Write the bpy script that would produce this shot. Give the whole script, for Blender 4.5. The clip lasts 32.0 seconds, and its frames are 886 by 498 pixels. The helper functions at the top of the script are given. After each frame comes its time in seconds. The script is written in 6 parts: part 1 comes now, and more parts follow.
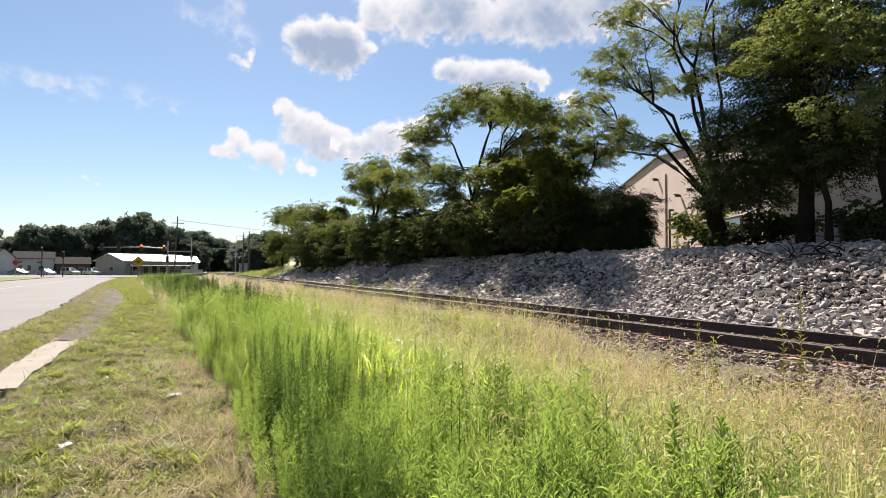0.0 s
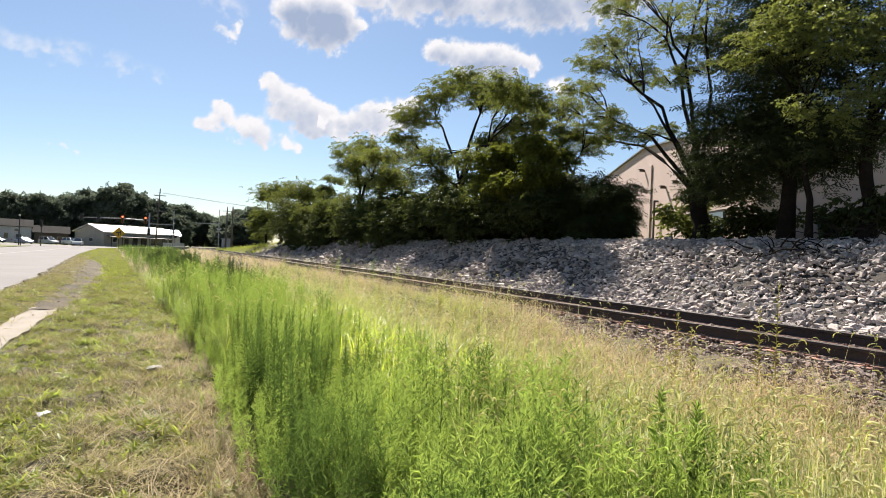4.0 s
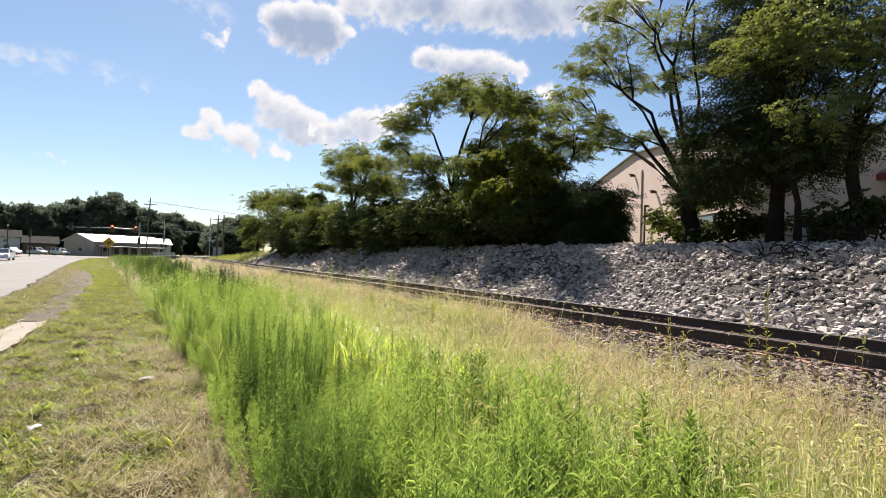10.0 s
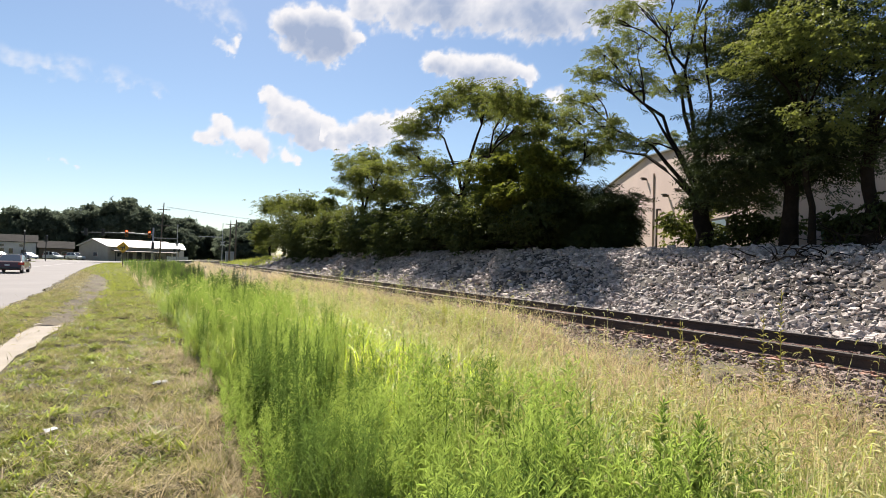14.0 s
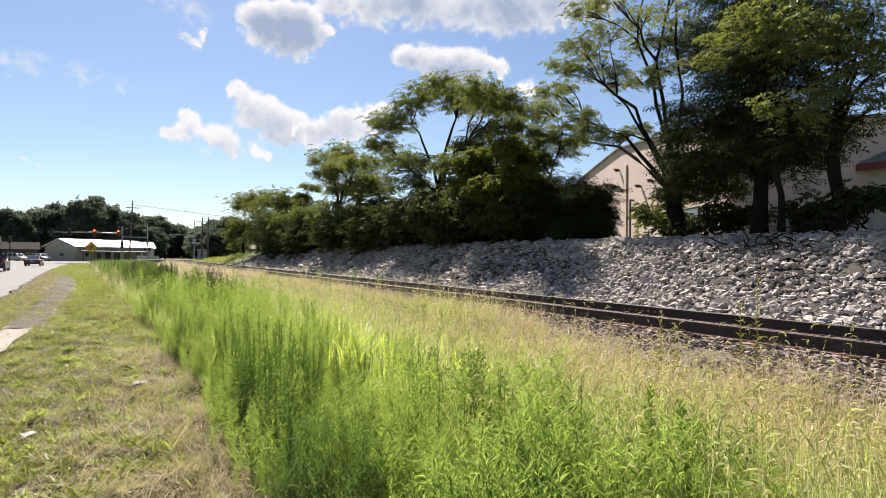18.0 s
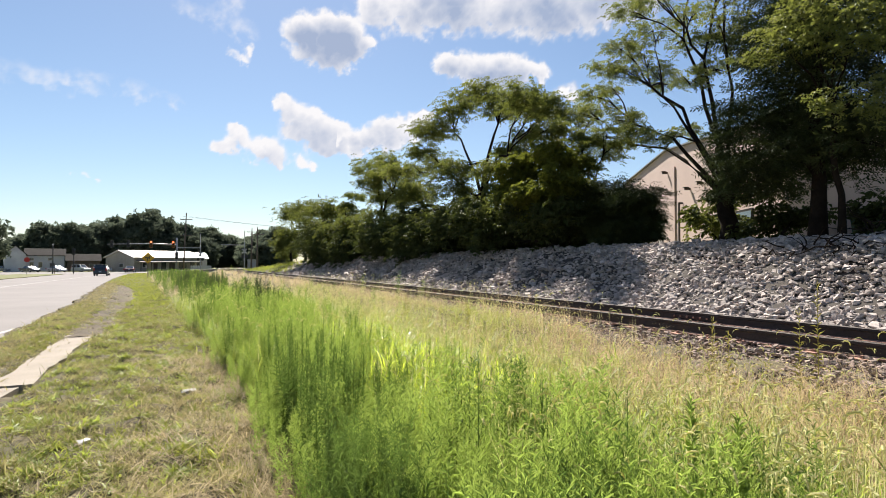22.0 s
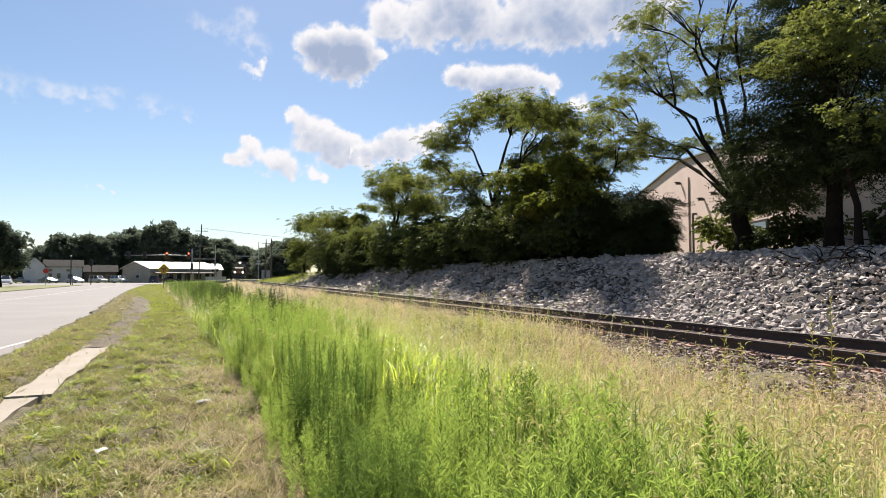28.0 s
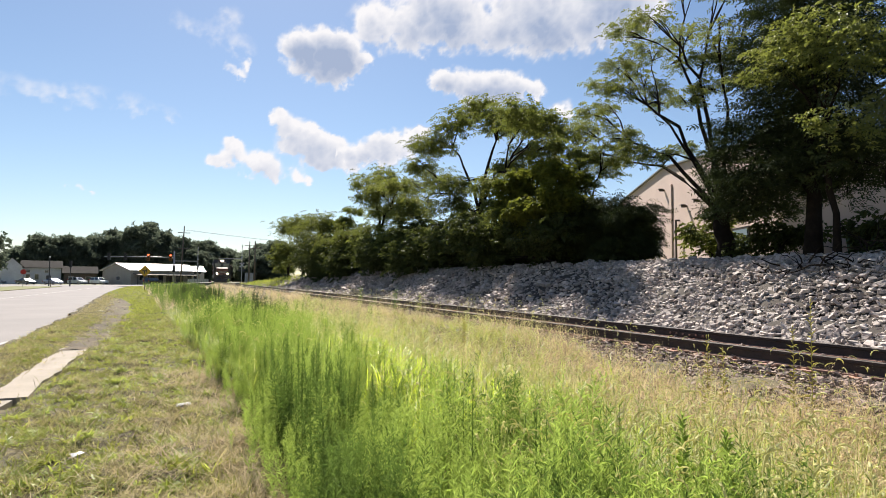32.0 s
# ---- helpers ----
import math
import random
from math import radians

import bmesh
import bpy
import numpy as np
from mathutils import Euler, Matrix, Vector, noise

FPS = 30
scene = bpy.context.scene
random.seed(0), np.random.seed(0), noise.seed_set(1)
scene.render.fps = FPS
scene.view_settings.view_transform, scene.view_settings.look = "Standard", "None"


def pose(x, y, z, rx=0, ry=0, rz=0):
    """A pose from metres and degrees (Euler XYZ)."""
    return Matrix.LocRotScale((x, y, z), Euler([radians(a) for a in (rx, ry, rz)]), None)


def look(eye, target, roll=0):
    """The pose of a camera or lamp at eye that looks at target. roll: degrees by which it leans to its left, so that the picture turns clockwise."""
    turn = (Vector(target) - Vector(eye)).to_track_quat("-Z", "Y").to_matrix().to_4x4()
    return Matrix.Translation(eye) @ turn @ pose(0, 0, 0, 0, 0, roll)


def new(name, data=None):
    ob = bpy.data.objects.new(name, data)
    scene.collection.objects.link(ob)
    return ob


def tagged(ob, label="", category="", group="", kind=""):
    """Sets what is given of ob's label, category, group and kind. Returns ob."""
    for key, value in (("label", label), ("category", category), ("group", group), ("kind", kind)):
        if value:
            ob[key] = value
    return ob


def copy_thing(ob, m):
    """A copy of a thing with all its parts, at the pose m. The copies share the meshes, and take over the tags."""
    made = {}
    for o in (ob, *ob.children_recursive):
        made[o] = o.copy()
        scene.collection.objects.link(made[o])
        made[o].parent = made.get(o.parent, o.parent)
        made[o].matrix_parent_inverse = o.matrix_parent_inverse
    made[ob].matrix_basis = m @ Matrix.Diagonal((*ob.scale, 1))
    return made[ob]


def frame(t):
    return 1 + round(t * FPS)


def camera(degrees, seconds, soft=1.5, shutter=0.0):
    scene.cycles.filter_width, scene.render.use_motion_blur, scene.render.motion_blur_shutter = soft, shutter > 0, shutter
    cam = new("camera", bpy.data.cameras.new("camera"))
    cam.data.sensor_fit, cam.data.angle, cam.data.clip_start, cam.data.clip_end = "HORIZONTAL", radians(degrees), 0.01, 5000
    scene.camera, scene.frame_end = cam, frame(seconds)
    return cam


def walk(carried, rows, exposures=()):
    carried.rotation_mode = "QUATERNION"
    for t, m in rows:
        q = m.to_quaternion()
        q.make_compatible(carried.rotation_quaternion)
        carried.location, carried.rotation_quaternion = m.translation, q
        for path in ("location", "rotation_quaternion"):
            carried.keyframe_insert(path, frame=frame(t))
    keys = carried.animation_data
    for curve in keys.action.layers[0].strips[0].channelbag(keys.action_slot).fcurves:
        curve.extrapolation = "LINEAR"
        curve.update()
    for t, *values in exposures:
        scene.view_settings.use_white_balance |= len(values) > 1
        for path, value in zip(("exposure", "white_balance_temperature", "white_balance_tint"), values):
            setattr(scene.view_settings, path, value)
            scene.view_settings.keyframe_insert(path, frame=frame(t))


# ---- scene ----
# ---- the camera and its walk ----
cam = camera(73.8, 32.0, 0.5)
walk(cam, [
    (0.0, look((0.055, 0.028, 1.584), (4.211, 9.117, 1.939), 0.34)),
    (0.5, look((0.050, 0.023, 1.580), (4.246, 9.092, 1.962), 0.61)),
    (1.0, look((0.047, 0.036, 1.575), (4.299, 9.080, 1.932), 1.04)),
    (1.5, look((0.021, 0.038, 1.581), (4.330, 9.058, 1.878), 1.47)),
    (2.0, look((0.033, 0.032, 1.578), (4.399, 9.026, 1.811), 1.92)),
    (2.5, look((0.039, 0.054, 1.579), (4.467, 9.019, 1.753), 2.33)),
    (3.0, look((0.031, 0.035, 1.572), (4.487, 8.986, 1.696), 2.56)),
    (3.5, look((0.033, 0.022, 1.569), (4.469, 8.984, 1.648), 2.58)),
    (5.5, look((0.027, 0.025, 1.580), (4.330, 9.051, 1.685), 1.81)),
    (6.0, look((0.023, 0.014, 1.580), (4.377, 9.015, 1.747), 1.86)),
    (6.5, look((0.020, 0.009, 1.575), (4.463, 8.966, 1.793), 2.00)),
    (7.0, look((0.028, -0.004, 1.579), (4.575, 8.899, 1.824), 2.07)),
    (7.5, look((0.030, -0.002, 1.578), (4.661, 8.857, 1.832), 2.11)),
    (8.0, look((0.032, -0.010, 1.581), (4.692, 8.835, 1.826), 2.06)),
    (8.5, look((0.033, 0.001, 1.581), (4.676, 8.854, 1.809), 2.00)),
    (9.0, look((0.028, 0.002, 1.583), (4.622, 8.881, 1.785), 1.93)),
    (9.5, look((0.030, 0.015, 1.574), (4.576, 8.920, 1.765), 1.87)),
    (10.0, look((0.022, 0.003, 1.586), (4.534, 8.925, 1.770), 1.81)),
    (10.5, look((0.027, 0.001, 1.580), (4.515, 8.936, 1.775), 1.77)),
    (11.0, look((0.024, -0.004, 1.587), (4.482, 8.945, 1.792), 1.70)),
    (11.5, look((0.023, -0.004, 1.583), (4.443, 8.964, 1.785), 1.68)),
    (12.0, look((0.023, 0.008, 1.583), (4.399, 8.997, 1.773), 1.69)),
    (12.5, look((0.024, 0.006, 1.591), (4.367, 9.012, 1.779), 1.74)),
    (13.0, look((0.021, 0.013, 1.587), (4.355, 9.022, 1.792), 1.73)),
    (13.5, look((0.016, 0.000, 1.577), (4.358, 9.005, 1.814), 1.78)),
    (14.0, look((0.017, -0.010, 1.589), (4.361, 8.993, 1.838), 1.73)),
    (14.5, look((0.015, -0.002, 1.579), (4.355, 9.005, 1.816), 1.64)),
    (16.5, look((0.019, 0.023, 1.580), (4.307, 9.055, 1.701), 1.48)),
    (17.0, look((0.023, 0.012, 1.582), (4.390, 9.007, 1.695), 1.25)),
    (17.5, look((0.008, 0.020, 1.584), (4.546, 8.930, 1.705), 0.91)),
    (18.0, look((-0.051, 0.018, 1.579), (4.666, 8.835, 1.733), 0.66)),
    (18.5, look((-0.105, 0.022, 1.576), (4.716, 8.781, 1.785), 0.72)),
    (19.0, look((-0.113, 0.036, 1.583), (4.667, 8.816, 1.856), 0.92)),
    (19.5, look((-0.064, 0.027, 1.587), (4.540, 8.898, 1.900), 1.10)),
    (20.0, look((-0.009, 0.022, 1.584), (4.382, 9.001, 1.911), 0.87)),
    (20.5, look((0.002, 0.021, 1.583), (4.219, 9.082, 1.907), 0.45)),
    (21.0, look((-0.011, 0.028, 1.586), (4.113, 9.133, 1.904), 0.10)),
    (21.5, look((-0.007, 0.051, 1.597), (4.076, 9.175, 1.887), -0.01)),
    (22.0, look((0.008, 0.058, 1.590), (4.052, 9.200, 1.854), 0.01)),
    (22.5, look((0.013, 0.065, 1.591), (4.019, 9.225, 1.824), 0.03)),
    (23.0, look((0.008, 0.067, 1.607), (3.977, 9.243, 1.823), 0.00)),
    (23.5, look((0.003, 0.060, 1.599), (3.930, 9.254, 1.826), -0.05)),
    (24.0, look((0.003, 0.047, 1.596), (3.885, 9.259, 1.839), -0.03)),
    (24.5, look((-0.005, 0.043, 1.599), (3.838, 9.270, 1.871), -0.03)),
    (25.0, look((-0.004, 0.038, 1.597), (3.827, 9.269, 1.912), 0.10)),
    (25.5, look((0.005, 0.005, 1.593), (3.840, 9.233, 1.955), 0.22)),
    (27.5, look((-0.003, 0.023, 1.592), (3.850, 9.241, 2.013), 0.14)),
    (28.0, look((0.000, -0.000, 1.600), (3.842, 9.222, 2.050), 0.00)),
    (28.5, look((0.001, 0.001, 1.595), (3.852, 9.217, 2.074), -0.09)),
    (29.0, look((-0.001, -0.017, 1.598), (3.901, 9.178, 2.083), -0.14)),
    (29.5, look((0.001, -0.005, 1.594), (3.987, 9.154, 2.071), 0.05)),
    (30.0, look((0.008, -0.006, 1.586), (4.071, 9.120, 2.054), 0.32)),
    (30.5, look((0.000, 0.005, 1.584), (4.109, 9.109, 2.055), 0.62)),
    (31.0, look((-0.005, 0.009, 1.585), (4.106, 9.112, 2.070), 0.76)),
    (31.5, look((-0.004, 0.009, 1.599), (4.086, 9.121, 2.099), 0.68)),
    (32.0, look((0.004, 0.016, 1.591), (4.076, 9.134, 2.114), 0.45)),
])

# ---- light ----
SUN_AZ, SUN_EL = 9.0, 47.0        # degrees from +y towards +x, and above the horizon
world = bpy.data.worlds.new("sky")
scene.world = world
world.use_nodes = True
wn = world.node_tree
sky = wn.nodes.new("ShaderNodeTexSky")
sky.sky_type, sky.sun_disc = "NISHITA", False
sky.sun_elevation, sky.sun_rotation = radians(SUN_EL), radians(SUN_AZ)
sky.air_density, sky.dust_density, sky.ozone_density = 1.0, 0.3, 2.6
wn.links.new(sky.outputs[0], wn.nodes["Background"].inputs[0])
wn.nodes["Background"].inputs[1].default_value = 0.048
sun = new("sun", bpy.data.lights.new("sun", "SUN"))
sun.data.energy, sun.data.angle, sun.data.color = 5.0, radians(0.55), (1.0, 0.94, 0.84)
sun_to = Vector((math.sin(radians(SUN_AZ)) * math.cos(radians(SUN_EL)), math.cos(radians(SUN_AZ)) * math.cos(radians(SUN_EL)), math.sin(radians(SUN_EL))))
sun.matrix_world = look(sun_to * 200, (0, 0, 0))
scene.view_settings.exposure = 1.27

rng = np.random.default_rng(7)


# ---- materials ----
def nodes_of(name):
    m = bpy.data.materials.new(name)
    m.use_nodes = True
    return m, m.node_tree.nodes, m.node_tree.links


def noise_node(n, l, scale, detail=4.0, rough=0.6, coord="Object"):
    tc, t = n.new("ShaderNodeTexCoord"), n.new("ShaderNodeTexNoise")
    l.new(tc.outputs[coord], t.inputs["Vector"])
    t.inputs["Scale"].default_value, t.inputs["Detail"].default_value, t.inputs["Roughness"].default_value = scale, detail, rough
    return t.outputs["Fac"]


def ramp(n, l, src, lo, hi):
    r = n.new("ShaderNodeMapRange")
    r.inputs["From Min"].default_value, r.inputs["From Max"].default_value = lo, hi
    l.new(src, r.inputs["Value"])
    return r.outputs["Result"]


def mixc(n, l, fac, a, b, mode="MIX"):
    m = n.new("ShaderNodeMix")
    m.data_type, m.blend_type = "RGBA", mode
    for sock, v in ((m.inputs[0], fac), (m.inputs[6], a), (m.inputs[7], b)):
        if isinstance(v, (tuple, list)):
            sock.default_value = (*v, 1)
        elif isinstance(v, float):
            sock.default_value = v
        else:
            l.new(v, sock)
    return m.outputs[2]


def mat(name, c1, c2=None, scale=3.0, fine=40.0, rough=0.7, metal=0.0, bump=0.2, c3=None, rand="", spec=0.5, coat=0.0):
    """Two colours in broad patches, a third in fine grain, with relief from the grain. rand: value varies by object or island."""
    m, n, l = nodes_of(name)
    b = n["Principled BSDF"]
    c2 = c2 or tuple(v * 0.75 for v in c1)
    c3 = c3 or tuple(v * 0.6 for v in c1)
    big = ramp(n, l, noise_node(n, l, scale), 0.35, 0.65)
    small = noise_node(n, l, fine, 3.0)
    col = mixc(n, l, big, c1, c2)
    col = mixc(n, l, ramp(n, l, small, 0.5, 0.75), col, c3)
    if rand:
        src = n.new("ShaderNodeObjectInfo").outputs["Random"] if rand == "object" else n.new("ShaderNodeNewGeometry").outputs["Random Per Island"]
        hsv = n.new("ShaderNodeHueSaturation")
        l.new(ramp(n, l, src, -0.9, 1.0), hsv.inputs["Value"])
        hsv.inputs["Value"].default_value = 1
        mr = n.new("ShaderNodeMapRange")
        mr.inputs["To Min"].default_value, mr.inputs["To Max"].default_value = 0.6, 1.35
        l.new(src, mr.inputs["Value"])
        l.new(mr.outputs["Result"], hsv.inputs["Value"])
        l.new(col, hsv.inputs["Color"])
        col = hsv.outputs["Color"]
    l.new(col, b.inputs["Base Color"])
    b.inputs["Roughness"].default_value, b.inputs["Metallic"].default_value = rough, metal
    b.inputs["Specular IOR Level"].default_value, b.inputs["Coat Weight"].default_value = spec, coat
    if bump:
        bn = n.new("ShaderNodeBump")
        bn.inputs["Strength"].default_value, bn.inputs["Distance"].default_value = bump, 0.02
        l.new(small, bn.inputs["Height"])
        l.new(bn.outputs[0], b.inputs["Normal"])
    return m


def leafmat(name, c1, c2, trans=0.35, rough=0.55, tcol=None, scale=0.6, spec=0.5):
    """Leaves: colour by leaf and by patch, part of the light passes through."""
    m, n, l = nodes_of(name)
    b, out = n["Principled BSDF"], n["Material Output"]
    isl = n.new("ShaderNodeNewGeometry").outputs["Random Per Island"]
    col = mixc(n, l, isl, c1, c2)
    col = mixc(n, l, ramp(n, l, noise_node(n, l, scale), 0.4, 0.7), col, tuple(0.6 * v + 0.4 * w for v, w in zip(c2, c1)))
    l.new(col, b.inputs["Base Color"])
    b.inputs["Roughness"].default_value, b.inputs["Specular IOR Level"].default_value = rough, spec
    t = n.new("ShaderNodeBsdfTranslucent")
    tc = mixc(n, l, isl, tcol or tuple(min(1, v * 1.5) for v in c1), tuple(min(1, v * 1.5) for v in (tcol or c2)))
    l.new(tc, t.inputs["Color"])
    mix = n.new("ShaderNodeMixShader")
    mix.inputs[0].default_value = trans
    l.new(b.outputs[0], mix.inputs[1]), l.new(t.outputs[0], mix.inputs[2]), l.new(mix.outputs[0], out.inputs["Surface"])
    return m


def glow(name, c, strength):
    m, n, l = nodes_of(name)
    b = n["Principled BSDF"]
    b.inputs["Base Color"].default_value = (*c, 1)
    b.inputs["Emission Color"].default_value, b.inputs["Emission Strength"].default_value = (*c, 1), strength
    return m


def glassmat(name, c=(0.03, 0.035, 0.04)):
    m, n, l = nodes_of(name)
    b = n["Principled BSDF"]
    b.inputs["Base Color"].default_value, b.inputs["Roughness"].default_value = (*c, 1), 0.05
    b.inputs["Specular IOR Level"].default_value, b.inputs["Coat Weight"].default_value = 0.8, 0.5
    return m


M = dict(
    asphalt=mat("worn_asphalt", (0.16, 0.141, 0.137), (0.188, 0.166, 0.161), 0.25, 60, 0.9, bump=0.15, c3=(0.15, 0.135, 0.13)),
    paint=mat("road_paint", (0.40, 0.38, 0.36), (0.26, 0.24, 0.23), 2, 50, 0.7, bump=0.05),
    concrete=mat("old_concrete", (0.29, 0.245, 0.20), (0.24, 0.20, 0.16), 1.5, 50, 0.9, c3=(0.18, 0.15, 0.12)),
    soil=mat("verge_soil", (0.13, 0.10, 0.05), (0.075, 0.066, 0.028), 1.8, 20, 0.95, bump=1.0, c3=(0.025, 0.019, 0.012)),
    ground=mat("meadow_ground", (0.10, 0.12, 0.03), (0.16, 0.14, 0.06), 0.2, 4, 0.95, bump=0.6, c3=(0.07, 0.08, 0.02)),
    bankdirt=mat("bank_soil", (0.04, 0.031, 0.026), (0.07, 0.055, 0.045), 0.8, 14, 0.95, bump=0.8, c3=(0.03, 0.024, 0.02)),
    ballast=mat("ballast_bed", (0.10, 0.072, 0.058), (0.14, 0.105, 0.088), 3, 30, 0.95, bump=1.0, c3=(0.08, 0.06, 0.05)),
    pebble=mat("ballast_stone", (0.20, 0.14, 0.115), (0.30, 0.225, 0.19), 2, 60, 0.9, bump=0.2, rand="island"),
    stone=mat("limestone", (0.47, 0.40, 0.365), (0.32, 0.275, 0.25), 1.6, 22, 0.9, bump=0.6, c3=(0.18, 0.15, 0.135), rand="object"),
    stones=mat("limestone_rest", (0.47, 0.40, 0.365), (0.32, 0.275, 0.25), 1.6, 22, 0.9, bump=0.6, c3=(0.18, 0.15, 0.135), rand="island"),
    rust=mat("rail_rust", (0.042, 0.026, 0.021), (0.06, 0.037, 0.029), 2, 30, 0.65, bump=0.15, metal=0.2),
    railtop=mat("rail_head_polished", (0.30, 0.27, 0.25), (0.20, 0.17, 0.15), 4, 60, 0.35, metal=0.9, bump=0.05),
    plate=mat("rust_plate", (0.26, 0.13, 0.09), (0.33, 0.19, 0.14), 5, 50, 0.85, bump=0.3, rand="object"),
    sleeper=mat("sleeper_wood", (0.085, 0.062, 0.047), (0.06, 0.044, 0.035), 3, 30, 0.9, bump=0.6, rand="object"),
    bark=mat("bark", (0.03, 0.023, 0.018), (0.017, 0.013, 0.011), 4, 18, 1.0, bump=1.0, spec=0.05),
    weed=leafmat("horseweed_leaf", (0.09, 0.155, 0.036), (0.2, 0.26, 0.068), 0.46, 0.28, (0.355, 0.455, 0.09), 1.3),
    # darker copy of the weed leaf, with the shade between plants in its colour
    shadeweed=leafmat("shaded_weed_leaf", (0.045, 0.085, 0.028), (0.105, 0.155, 0.046), 0.34, 0.24, (0.18, 0.27, 0.05), 0.9),
    grass=leafmat("green_grass", (0.15, 0.21, 0.035), (0.26, 0.30, 0.07), 0.45, 0.5, (0.36, 0.42, 0.07), 0.8),
    dry=leafmat("dry_grass", (0.30, 0.235, 0.115), (0.54, 0.415, 0.25), 0.42, 0.6, (0.52, 0.41, 0.22), 0.7),
    panicle=leafmat("dry_panicle", (0.45, 0.345, 0.215), (0.68, 0.535, 0.37), 0.45, 0.8, (0.62, 0.48, 0.29), 0.9, spec=0.1),
    lime=leafmat("lime_grass", (0.23, 0.32, 0.035), (0.36, 0.42, 0.06), 0.5, 0.4, (0.50, 0.58, 0.055), 0.9),
    meadow=leafmat("meadow_grass", (0.15, 0.185, 0.04), (0.34, 0.345, 0.095), 0.45, 0.55, (0.38, 0.42, 0.08), 0.8),
    hay=leafmat("cut_hay", (0.13, 0.115, 0.05), (0.50, 0.43, 0.20), 0.25, 0.85, None, 1.4, spec=0.1),
    seed=leafmat("foxtail_head", (0.42, 0.42, 0.18), (0.62, 0.57, 0.33), 0.5, 0.7, (0.60, 0.57, 0.26), 0.9),
    lawn=leafmat("mown_grass", (0.11, 0.142, 0.026), (0.26, 0.25, 0.06), 0.42, 0.75, (0.30, 0.33, 0.05), 0.7, spec=0.15),
    straw=leafmat("cut_straw", (0.20, 0.155, 0.09), (0.60, 0.49, 0.30), 0.25, 0.8, None, 0.9, spec=0.15),
    yellowed=leafmat("yellowing_weed", (0.20, 0.19, 0.05), (0.34, 0.30, 0.09), 0.4, 0.6, (0.38, 0.34, 0.08), 0.9),
    stalk=leafmat("dark_stalk", (0.035, 0.06, 0.018), (0.07, 0.095, 0.03), 0.22, 0.6),
    trodden=mat("trodden_soil", (0.105, 0.075, 0.044), (0.06, 0.044, 0.026), 1.1, 26, 0.95, bump=0.9, c3=(0.05, 0.036, 0.022)),
    dirt=mat("bare_dirt", (0.095, 0.068, 0.036), (0.062, 0.052, 0.022), 1.4, 20, 0.95, bump=1.0, c3=(0.028, 0.02, 0.012)),
    # the shade under the trees is put into this darkened leaf colour
    bush=leafmat("shaded_bush_leaf", (0.03, 0.042, 0.012), (0.062, 0.072, 0.02), 0.2, 0.65, (0.07, 0.085, 0.018), spec=0.2),
    locust=leafmat("locust_leaf", (0.055, 0.075, 0.018), (0.11, 0.125, 0.035), 0.35, 0.55, (0.19, 0.21, 0.04), spec=0.25),
    elm=leafmat("elm_leaf", (0.06, 0.078, 0.02), (0.122, 0.132, 0.036), 0.35, 0.55, (0.155, 0.175, 0.032), spec=0.25),
    bright=leafmat("mulberry_leaf", (0.055, 0.07, 0.013), (0.125, 0.13, 0.022), 0.3, 0.7, (0.18, 0.20, 0.026), spec=0.15),
    cedar=leafmat("cedar_leaf", (0.022, 0.032, 0.011), (0.045, 0.058, 0.017), 0.13, 0.7, spec=0.2),
    # distance haze is put into this paler, bluish leaf colour
    far=leafmat("hazed_far_leaf", (0.066, 0.083, 0.06), (0.112, 0.127, 0.088), 0.4, 0.9, spec=0.02),
)


